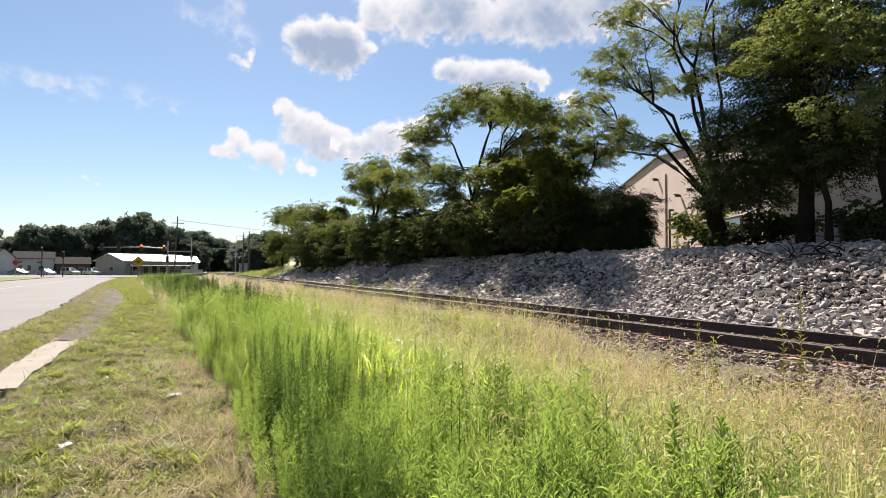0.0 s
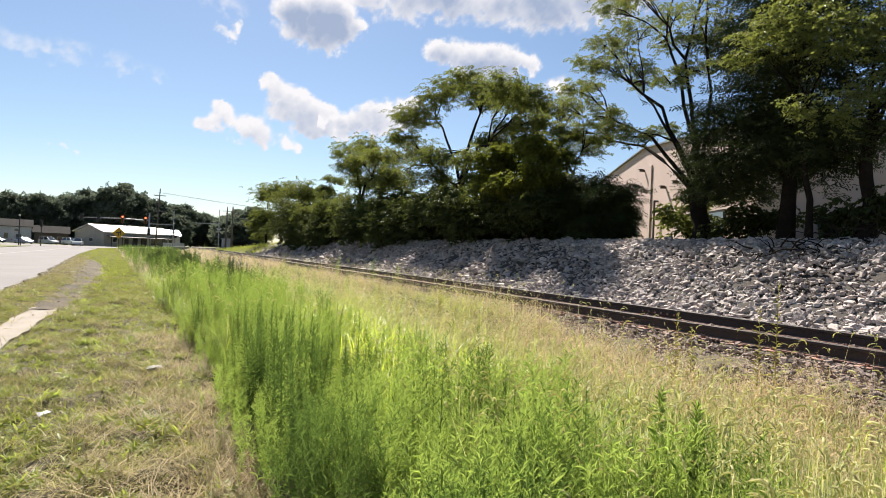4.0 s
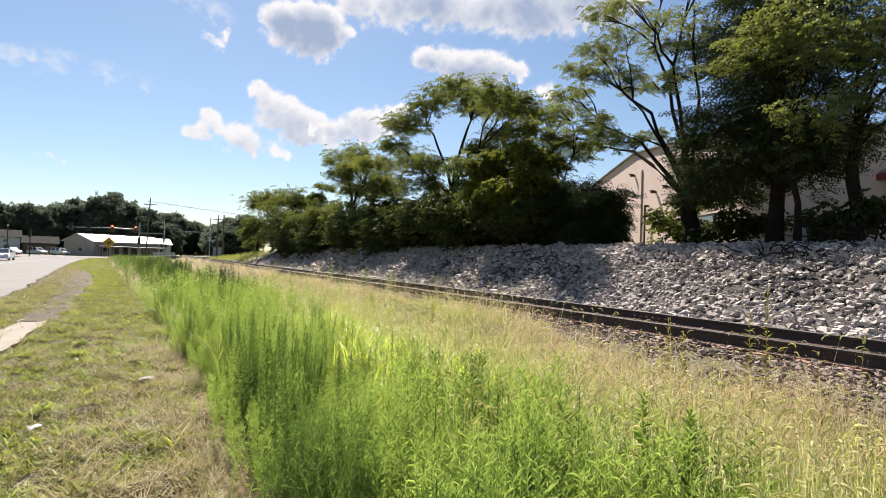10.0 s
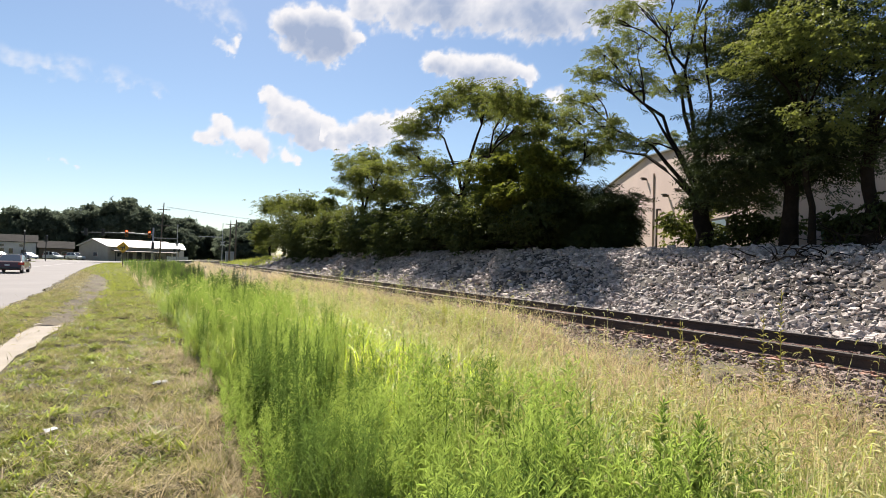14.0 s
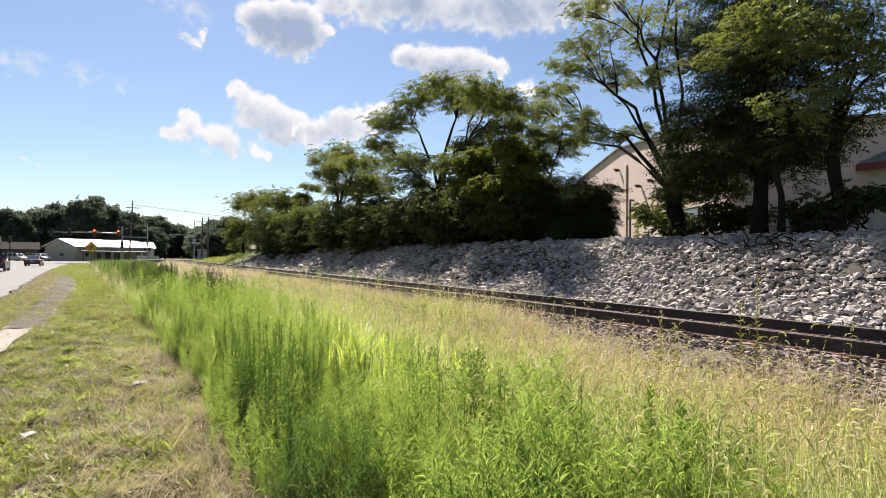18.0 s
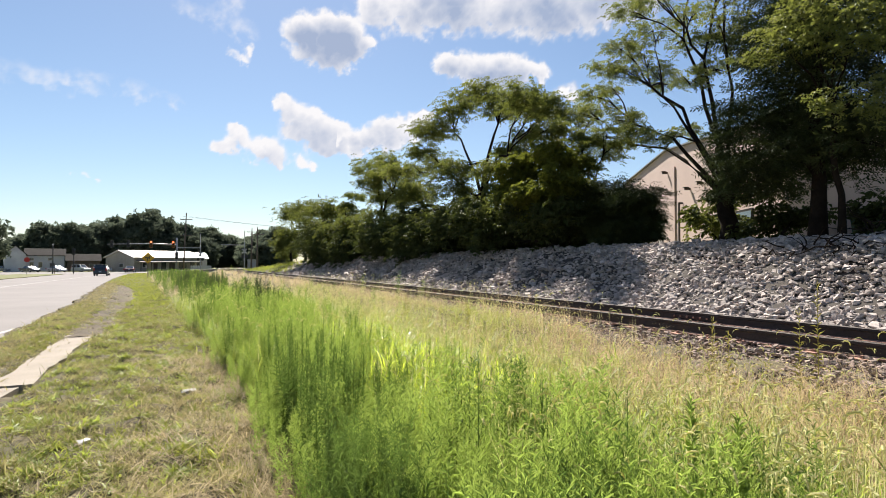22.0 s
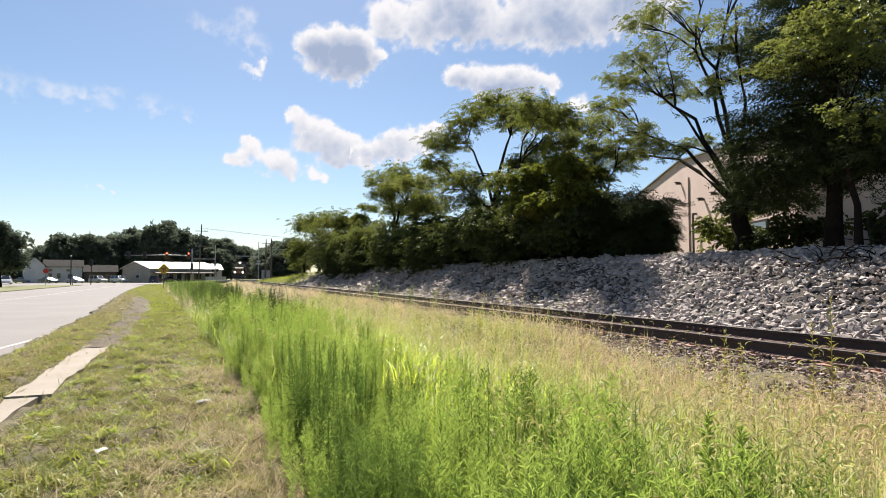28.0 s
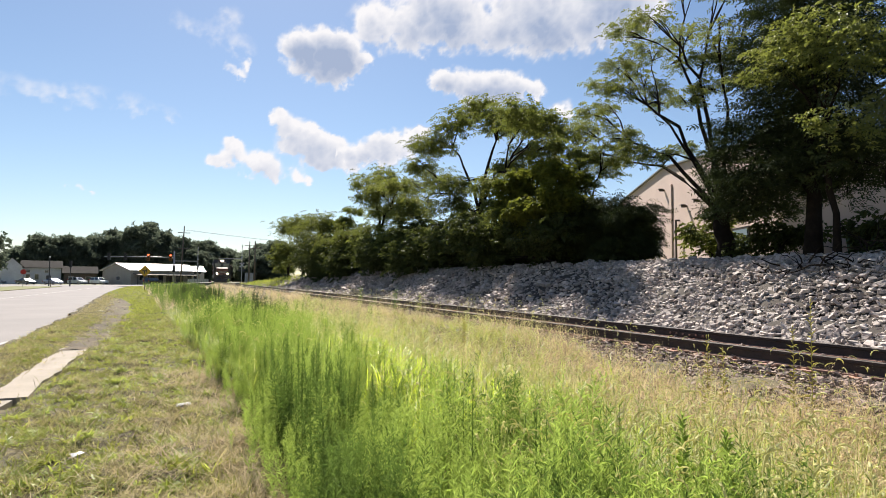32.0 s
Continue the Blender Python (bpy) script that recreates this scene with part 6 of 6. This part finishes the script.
    part("bumper", Geo().box(-W / 2 + 0.05, W / 2 - 0.05, -hy - 0.06, -hy + 0.2, 0.32, 0.5, 0.05), "black", t)
    return t


car_away = car("dark maroon sedan driving away along the road", "maroon")
suv_away = car("dark blue-black sport utility car driving away", "navy", True)
car_near = car("silver sport utility car coming along the road", "silver", True)
car_near2 = car("white sedan coming along the road", "carwhite")
PARKED = (("white sport utility car parked by the far street", "carwhite", True, -35.3, 142.8, 190), ("grey sedan parked by the far street", "greycar", False, -38.1, 168.0, 225), ("dark blue car parked by the far street", "darkcar", False, -31.2, 159.0, 222),
          ("silver sedan waiting near the traffic lights", "silver", False, -26.0, 158.5, 222), ("pale silver wagon waiting near the traffic lights", "silver", True, -22.1, 164.6, 226), ("white wagon waiting near the traffic lights", "carwhite", True, -18.1, 169.1, 224))
for label, paint, suv, x, y, a in PARKED:
    c = car(label, paint, suv)
    c.matrix_basis = pose(x, y, ROAD_Z + 0.01, 0, 0, a)
    tagged(c, group="waiting cars")

# ---- the train ----
M["loco"] = mat("locomotive_orange", (0.075, 0.03, 0.016), (0.05, 0.022, 0.013), 1, 20, 0.55, bump=0.05)
M["locodark"] = mat("locomotive_black", (0.03, 0.028, 0.026), (0.05, 0.045, 0.04), 1, 20, 0.6, bump=0.05)


def bogie(parent, y):
    f = part("bogie", Geo().box(-1.15, 1.15, y - 2.0, y + 2.0, 0.45, 0.95, 0.06), "locodark", parent)
    for dy in (-1.6, 0, 1.6):
        for s in (-1, 1):
            part("wheel", Geo().lathe([(0.5, -0.06), (0.53, -0.02), (0.5, 0.06)], "x", (s * 0.76, y + dy, 0.5), 18), "rust", f)


loco = thing("locomotive", "orange and black diesel freight locomotive with lit headlights", "locomotive")
part("frame", Geo().box(-1.5, 1.5, -10.6, 10.6, 1.0, 1.55, 0.05), "locodark", loco)
part("hood", Geo().box(-0.95, 0.95, -10.2, 5.2, 1.55, 4.4, 0.12), "loco", loco)
part("cab", Geo().prism([(5.2, 1.55), (8.0, 1.55), (8.0, 2.9), (7.85, 3.9), (7.4, 4.55), (5.2, 4.6)], "x", -1.5, 1.5), "locodark", loco)
nose = part("nose", Geo().prism([(8.0, 1.55), (9.6, 1.55), (9.5, 2.75), (9.2, 2.95), (8.0, 3.05)], "x", -1.0, 1.0), "loco", loco)
part("nose_stripe", Geo().box(-1.01, 1.01, 9.0, 9.62, 1.9, 2.25, 0.01), "locodark", nose)
for s in (-1, 1):
    part("cab_window", Geo().box(s * 0.75 - 0.55, s * 0.75 + 0.55, 7.84, 7.99, 3.1, 3.8, 0.02), "darkwin", loco)
    part("handrail", Geo().tube([(s * 1.42, -10, 2.6), (s * 1.42, 5, 2.6), (s * 1.42, 5.1, 1.6)], [0.03] * 3, 6), "steel", loco)
    part("ditch_light", Geo().lathe([(0.13, 0), (0.13, 0.08), (0.1, 0.1)], "y", (s * 0.95, 10.62, 1.75), 12), "lamp", loco)
    part("headlight", Geo().lathe([(0.13, 0), (0.13, 0.06), (0.1, 0.08)], "y", (s * 0.15, 7.72, 4.35), 12), "lamp", loco)
    part("step", Geo().box(s * 1.4 - 0.2, s * 1.4 + 0.2, 9.9, 10.5, 0.3, 1.0, 0.02), "locodark", loco)
part("plough", Geo().prism([(10.4, 0.15), (10.95, 0.2), (10.65, 0.95), (10.4, 0.95)], "x", -1.4, 1.4), "locodark", loco)
part("coupler", Geo().box(-0.15, 0.15, 10.6, 11.2, 0.8, 1.1, 0.04), "rust", loco)
part("fuel_tank", Geo().box(-1.3, 1.3, -3.2, 3.2, 0.35, 1.0, 0.1), "locodark", loco)
part("radiator_wing", Geo().box(-1.45, 1.45, -10.0, -6.0, 3.6, 4.5, 0.1), "locodark", loco)
part("exhaust", Geo().box(-0.3, 0.3, -1.0, 0.2, 4.4, 4.65, 0.03), "locodark", loco)
bogie(loco, 6.6), bogie(loco, -6.6)


def wagon(label):
    w = thing("freight_wagon", label, "freight wagon", group="wagons of the train")
    part("underframe", Geo().box(-1.4, 1.4, -8, 8, 0.95, 1.2, 0.04), "locodark", w)
    b = part("box_body", Geo().box(-1.5, 1.5, -7.9, 7.9, 1.2, 4.3, 0.06), mat("wagon_brown", (0.10, 0.05, 0.035)), w)
    for i in range(13):
        for s in (-1, 1):
            part("rib", Geo().box(s * 1.54 - 0.04, s * 1.54 + 0.04, -7.6 + 1.26 * i, -7.48 + 1.26 * i, 1.25, 4.2), "locodark", b)
    bogie(w, 5.6), bogie(w, -5.6)
    return w


wagons = [wagon("brown steel box wagon behind the locomotive") for _ in range(2)]

# ---- far trees ----
kinds = []
for s, (n, spread) in enumerate(((13, 4.6), (11, 4.0), (14, 5.2))):
    lobes = []
    for i in range(n):
        a, e = i * 2.4 + s, i / n
        lobes.append((math.cos(a) * spread * (0.35 + 0.5 * math.sin(math.pi * e)), math.sin(a) * spread * (0.35 + 0.5 * math.sin(math.pi * e)), 3.0 + 11.0 * e, 2.9 - 1.0 * e + 0.3 * math.sin(i * 2.2)))
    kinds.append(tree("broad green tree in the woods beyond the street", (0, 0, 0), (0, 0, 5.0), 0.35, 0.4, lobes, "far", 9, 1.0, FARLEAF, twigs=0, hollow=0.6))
    tagged(kinds[-1], group="woods beyond the street")
tops = [max(w.co.z for ch in kd.children if ch.name.startswith("crown") for w in ch.data.vertices) for kd in kinds]
FAR = [(-13.3, 205, 9.5), (-12.3, 215, 10.5), (-11.2, 210, 12.5), (-10.0, 200, 15.5), (-8.9, 210, 15.5), (-7.9, 200, 15.5), (-6.7, 205, 16.5), (-5.6, 215, 17), (-4.5, 205, 18.5), (-3.3, 200, 20.5), (-2.2, 205, 20.5), (-1.2, 212, 18), (-0.2, 205, 16.5), (0.8, 210, 16), (1.9, 215, 16.5), (2.9, 222, 15.0), (4.0, 240, 14), (5.0, 250, 13.5),
       (-9.4, 206, 11.5), (-10.6, 204, 10.5), (-8.3, 205, 12), (-5.0, 203, 13), (-0.6, 200, 13), (1.6, 200, 12), (-16.5, 205, 9), (-18.6, 205, 11), (-14.8, 207, 8.5), (6.2, 176, 10.5), (7.2, 158, 11.5), (8.1, 148, 12.5), (6.7, 148, 9.0), (7.6, 132, 8.0), (3.5, 235, 14.5), (4.5, 225, 13.5), (5.6, 215, 12.5), (6.1, 190, 11.5), (6.9, 200, 13.0)]
for i, (az, d, h) in enumerate(FAR):
    x, y = d * math.sin(radians(az)), d * math.cos(radians(az))
    k = (h * 0.93) / tops[i % 3]
    m = Matrix.LocRotScale((x, y, 0), Euler((0, 0, i * 1.7)), Vector((max(0.75, k * 0.95),) * 2 + (k,)))
    if i < 3:
        kinds[i].matrix_basis = m
    else:
        copy_thing(kinds[i % 3], m @ Matrix.Diagonal((*(1 / v for v in kinds[i % 3].scale), 1)))
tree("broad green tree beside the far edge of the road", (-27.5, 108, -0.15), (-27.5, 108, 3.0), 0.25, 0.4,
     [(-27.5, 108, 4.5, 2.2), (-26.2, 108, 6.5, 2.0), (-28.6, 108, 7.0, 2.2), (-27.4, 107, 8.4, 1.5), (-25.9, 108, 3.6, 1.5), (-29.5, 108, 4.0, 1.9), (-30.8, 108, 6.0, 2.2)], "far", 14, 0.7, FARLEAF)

# ---- litter ----
lit = [(0.10, 8.02, 0.09), (-0.77, 6.12, 0.06), (-0.9, 4.7, 0.05), (-1.3, 10.4, 0.05), (-2.9, 22, 0.12), (-3.2, 31, 0.15)]
for i, (x, y, s) in enumerate(lit):
    p = thing("paper_litter", "crumpled white paper scrap lying in the grass", "litter", (x, y, float(land(x, y)) + 0.035), 40 * i)
    part("sheet", Geo().add([(-s, -s * 0.6, 0), (0, -s * 0.7, s * 0.2), (s, -s * 0.4, 0.01), (s * 0.9, s * 0.5, s * 0.3), (0, s * 0.6, s * 0.15), (-s * 0.8, s * 0.5, 0.02), (-s * 0.2, 0, s * 0.35), (0, 0, -0.03)],
                          [(0, 1, 6), (1, 2, 6), (2, 3, 6), (3, 4, 6), (4, 5, 6), (5, 0, 6), (1, 0, 7), (2, 1, 7), (3, 2, 7), (4, 3, 7), (5, 4, 7), (0, 5, 7)]), "white", p)


# ---- roots and fallen branches on the bank ----
def tangle(name, label, at, n, spread, rise, rad):
    t = thing(name, label, name.replace("_", " "), at)
    for i in range(n):
        p = Vector((random.uniform(-spread, spread) * 0.4, random.uniform(-spread, spread), random.uniform(-0.1, 0.15)))
        q = p + Vector((random.uniform(-0.6, 0.2), random.uniform(-0.7, 0.7), random.uniform(-0.35, rise)))
        part("branch", Geo().tube(bend(p, q, 0.1, 4, 0.6), [rad, rad * 0.8, rad * 0.6, rad * 0.4, rad * 0.2], 5), "bark", t)
    return t


tangle("root_tangle", "tangle of dark exposed roots and dead brush on the slope", (12.3, 8.4, float(land(12.3, 8.4)) + 0.1), 34, 0.9, 0.5, 0.022)
tangle("dead_brush", "pile of dead brush at the top of the slope", (13.0, 7.2, float(land(13.0, 7.2)) + 0.1), 22, 0.6, 0.7, 0.018)
for x, y0, y1 in ((13.2, 19.0, 23.5), (13.3, 28, 31), (12.9, 24.5, 26.4)):
    fb = thing("fallen_branch", "bare fallen branch lying along the top of the bank", "branch", (x, y0, float(land(x, y0)) + 0.14))
    part("limb", Geo().tube(bend((0, 0, 0), (0.3, y1 - y0, float(land(x, y1) - land(x, y0)) + 0.2), 0.05, 6, 0.3), [0.06, 0.055, 0.05, 0.045, 0.035, 0.025, 0.012], 6), "bark", fb, smooth=True)
    part("twig", Geo().tube(bend((0.1, 1.2, 0.1), (-0.7, 2.2, 0.25), 0.1, 3), [0.025, 0.02, 0.014, 0.006], 5), "bark", fb)

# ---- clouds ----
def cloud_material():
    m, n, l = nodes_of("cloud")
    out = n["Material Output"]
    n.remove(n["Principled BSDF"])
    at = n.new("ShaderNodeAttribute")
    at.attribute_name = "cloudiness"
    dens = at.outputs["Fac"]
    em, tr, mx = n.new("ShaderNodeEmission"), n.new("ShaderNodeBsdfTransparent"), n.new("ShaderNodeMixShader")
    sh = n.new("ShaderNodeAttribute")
    sh.attribute_name = "self_shade"
    shade_fac = ramp(n, l, sh.outputs["Fac"], 0.0, 1.0)
    # the glow's colour holds the clouds' light: white lit rims, blue-grey shaded parts
    l.new(mixc(n, l, shade_fac, (0.98, 0.96, 0.98), (0.40, 0.48, 0.66)), em.inputs["Color"])
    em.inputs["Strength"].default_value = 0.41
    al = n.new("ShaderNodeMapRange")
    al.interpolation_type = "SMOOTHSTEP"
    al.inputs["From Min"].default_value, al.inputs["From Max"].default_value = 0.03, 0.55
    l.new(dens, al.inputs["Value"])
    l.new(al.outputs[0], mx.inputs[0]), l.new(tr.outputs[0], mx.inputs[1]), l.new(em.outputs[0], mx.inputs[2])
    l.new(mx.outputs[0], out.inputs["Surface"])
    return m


M["cloud"] = cloud_material()
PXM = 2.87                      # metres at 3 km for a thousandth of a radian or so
CLOUDS = [
    (29.1, 23.9, 0.9, [(-200, 10, 60), (-130, -5, 60), (-60, -5, 55), (20, -10, 65), (100, -12, 65), (170, -5, 60), (230, 15, 60), (-90, 45, 80), (80, 45, 90), (200, 60, 80)]),
    (12.84, 20.4, 1.0, [(-50, 20, 35), (-10, 25, 38), (30, 25, 30), (-30, -10, 38), (15, -20, 38), (40, -5, 25), (65, 5, 16), (0, 5, 48)]),
    (27.9, 18.4, 0.95, [(-75, 12, 26), (-45, 8, 36), (-5, 0, 38), (30, 5, 36), (65, 0, 30), (90, -8, 24), (0, -18, 30), (45, -18, 28)]),
    (35.5, 16.2, 0.55, [(-10, 0, 22), (5, 8, 20), (15, -6, 16)]),
    (4.6, 18.8, 0.5, [(-15, 0, 14), (5, -5, 16), (15, 12, 12)]),
    (-7.5, 7.3, 0.45, [(-20, 2, 9), (0, 0, 11), (20, -3, 9)]),

    (9.34, 13.13, 0.85, [(-110, -42, 20), (-90, -28, 27), (-85, -10, 16), (-60, -48, 29), (-25, -58, 27), (10, -62, 20), (-40, -38, 25), (30, -68, 13), (-25, 30, 16), (-15, 40, 16), (0, 22, 29), (20, 5, 31), (40, 10, 27), (60, -5, 29), (85, -8, 25), (30, -25, 29), (60, -35, 25), (95, -35, 25), (0, -15, 23)]),
    (17.98, 12.37, 0.75, [(-60, 0, 25), (-30, -5, 31), (-50, -25, 27), (0, 10, 31), (25, 20, 31), (55, 28, 27), (10, -15, 29), (45, 0, 29), (-90, -10, 20), (75, 35, 20)]),
    (-12.5, 14.9, 0.30, [(-110, 12, 45), (-60, 6, 45), (-10, 0, 45), (40, -4, 42), (90, -10, 38)]),
    (-5.2, 15.0, 0.28, [(-70, 8, 35), (-20, 2, 40), (30, -6, 38), (75, -10, 30)]),
    (3.0, 21.5, 0.26, [(-60, 10, 40), (-10, 0, 45), (40, -15, 40), (20, 30, 35)]),
]
clouds = []
for az, el, strength, blobs in CLOUDS:
    us = [u + s * r * 1.7 for u, v, r in blobs for s in (-1, 1)]
    vs_ = [v + s * r * 1.7 for u, v, r in blobs for s in (-1, 1)]
    step = 2.0 if max(us) - min(us) < 260 else 3.0
    U, Vv = np.meshgrid(np.arange(min(us), max(us), step), np.arange(min(vs_), max(vs_), step))
    wx = np.array([noise.fractal(Vector((a * 0.02, b * 0.02, az)), 0.8, 2.0, 5) for a, b in zip(U.ravel(), Vv.ravel())]).reshape(U.shape)
    wy = np.array([noise.fractal(Vector((a * 0.05, b * 0.05, az + 40)), 0.7, 2.1, 4) for a, b in zip(U.ravel(), Vv.ravel())]).reshape(U.shape)
    bil = np.array([abs(noise.noise(Vector((a * 0.045, b * 0.045, az + 9)))) + 0.5 * abs(noise.noise(Vector((a * 0.1, b * 0.1, az + 5)))) + 0.25 * abs(noise.noise(Vector((a * 0.21, b * 0.21, az)))) for a, b in zip(U.ravel(), Vv.ravel())]).reshape(U.shape)
    den = sum(np.exp(-(((U + 9 * wx - u) / r) ** 2 + ((Vv + 9 * wy - v) / (r * 0.85)) ** 2) * 2.0) for u, v, r in blobs)
    den = strength * den * 1.05 + (0.30 * wx + 0.18 * wy + (0.15 + 0.3 * (strength > 0.4)) * (0.34 - bil)) * np.clip(den * 1.5, 0, 1) * (0.4 + 0.6 * strength) - 0.13
    edge = np.minimum(np.minimum(U - U.min(), U.max() - U), np.minimum(Vv - Vv.min(), Vv.max() - Vv)) / 14
    den = np.clip(den, 0, 2.5) * np.clip(edge, 0, 1)
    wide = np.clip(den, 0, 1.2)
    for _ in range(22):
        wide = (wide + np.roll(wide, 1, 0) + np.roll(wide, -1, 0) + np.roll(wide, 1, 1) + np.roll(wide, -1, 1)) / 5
    # painted shade: greyer where more cloud lies above a place
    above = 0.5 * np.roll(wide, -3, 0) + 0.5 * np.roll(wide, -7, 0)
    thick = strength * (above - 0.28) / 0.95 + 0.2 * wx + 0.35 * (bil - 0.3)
    ny, nx = U.shape
    i = (np.arange(ny - 1)[:, None] * nx + np.arange(nx - 1)[None]).ravel()
    f = np.concatenate([np.stack([i, i + 1, i + nx + 1], -1), np.stack([i, i + nx + 1, i + nx], -1)])
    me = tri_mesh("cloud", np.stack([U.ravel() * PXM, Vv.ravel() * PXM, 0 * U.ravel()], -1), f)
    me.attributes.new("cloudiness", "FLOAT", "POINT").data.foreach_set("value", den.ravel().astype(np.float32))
    me.attributes.new("self_shade", "FLOAT", "POINT").data.foreach_set("value", thick.ravel().astype(np.float32))
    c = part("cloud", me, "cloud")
    c.visible_shadow = False
    d = Vector((math.sin(radians(az)) * math.cos(radians(el)), math.cos(radians(az)) * math.cos(radians(el)), math.sin(radians(el)))) * 3000
    c.matrix_basis = Matrix.Translation(d) @ look((0, 0, 0), d)
    tagged(c, "white fair-weather cloud drifting in the blue sky", "cloud", "clouds", "backdrop")
    clouds.append(c)


# ---- what moves ----
def train_pose(y):
    s = float(track_shift(y))
    a = math.degrees(math.atan(2 * max(0, y - 124) / 600))
    return pose(7.835 + s, y, RAIL_Z, 0, 0, 180 - a)


def motions():
    # the camera sees the train come round the bend at a steady pace
    for back, ob in ((11.0, loco), (30.5, wagons[0]), (47.5, wagons[1])):
        walk(ob, [(t, train_pose(121.5 + 9.7 * (32 - t) + back)) for t in range(0, 33, 2)])
    def away(rows):
        """Cars that drive off, turned along their way."""
        out = []
        for i, (t, x, y) in enumerate(rows):
            (_, x0, y0), (_, x1, y1) = rows[max(i - 1, 0)], rows[min(i + 1, len(rows) - 1)]
            out.append((t, pose(x, y, ROAD_Z + 0.01, 0, 0, -math.degrees(math.atan2(x1 - x0, y1 - y0)))))
        return out

    walk(car_away, away([(0, -10.4, -67.2), (8, -10.4, -22.4), (11, -10.4, 22.4), (13, -10.4, 49.3), (14, -10.4, 57.5), (17, -11.4, 89.6), (18, -11.4, 99.1), (19, -11.4, 112.0), (20, -11.4, 125.4), (21, -11.2, 136.6), (22, -10.3, 146.7), (23, -10.1, 153.4), (24, -10.1, 157.9), (26, -10.0, 160.2), (27.5, -8.5, 166.9), (29, -2.2, 169.1), (32, 6.7, 170.2)]))
    walk(suv_away, away([(0, -10.4, -100.8), (12, -10.4, -33.6), (15, -10.4, 26.9), (16.5, -10.4, 52.4), (17, -10.5, 57.7), (18, -11.2, 70.6), (19, -11.7, 81.5), (20, -11.8, 91.0), (21, -11.5, 98.0), (22, -11.4, 106.0), (23, -11.4, 114.5), (24, -11.4, 124.3), (25, -11.4, 135.5), (28, -9.2, 156.8), (30, -7.8, 161.3), (32, -5.8, 163.5)]))
    come = lambda x, rows: [(t, pose(x, y, ROAD_Z + 0.01, 0, 0, 180)) for t, y in rows]
    walk(car_near, come(-15.5, [(0, 212.8), (4, 156.8), (6, 119.8), (7, 105.3), (7.5, 98.6), (9, 73.9), (12, 22.4), (18, -67.2), (32, -100.8)]))
    walk(car_near2, come(-15.5, [(0, 240.8), (5, 162.4), (7, 131.0), (8, 115.9), (9, 101.9), (10, 89.6), (12, 58.2), (15, 0.0), (20, -78.4), (32, -123.2)]))
    # the nearest weeds sway in the wind
    for i, w in enumerate(lone_weeds):
        m = w.matrix_basis.copy()
        walk(w, [(t, m @ pose(0, 0, 0, 2.2 * math.sin(1.9 * t + i), 2.2 * math.sin(1.3 * t + 2 * i), 0)) for t in np.arange(0, 32.1, 0.8)])
    for c in clouds:
        m = c.matrix_basis.copy()
        side = m.to_3x3() @ Vector((1, 0, 0))
        walk(c, [(0, Matrix.Translation(side * 43) @ m), (32, Matrix.Translation(side * -6) @ m)])


motions()
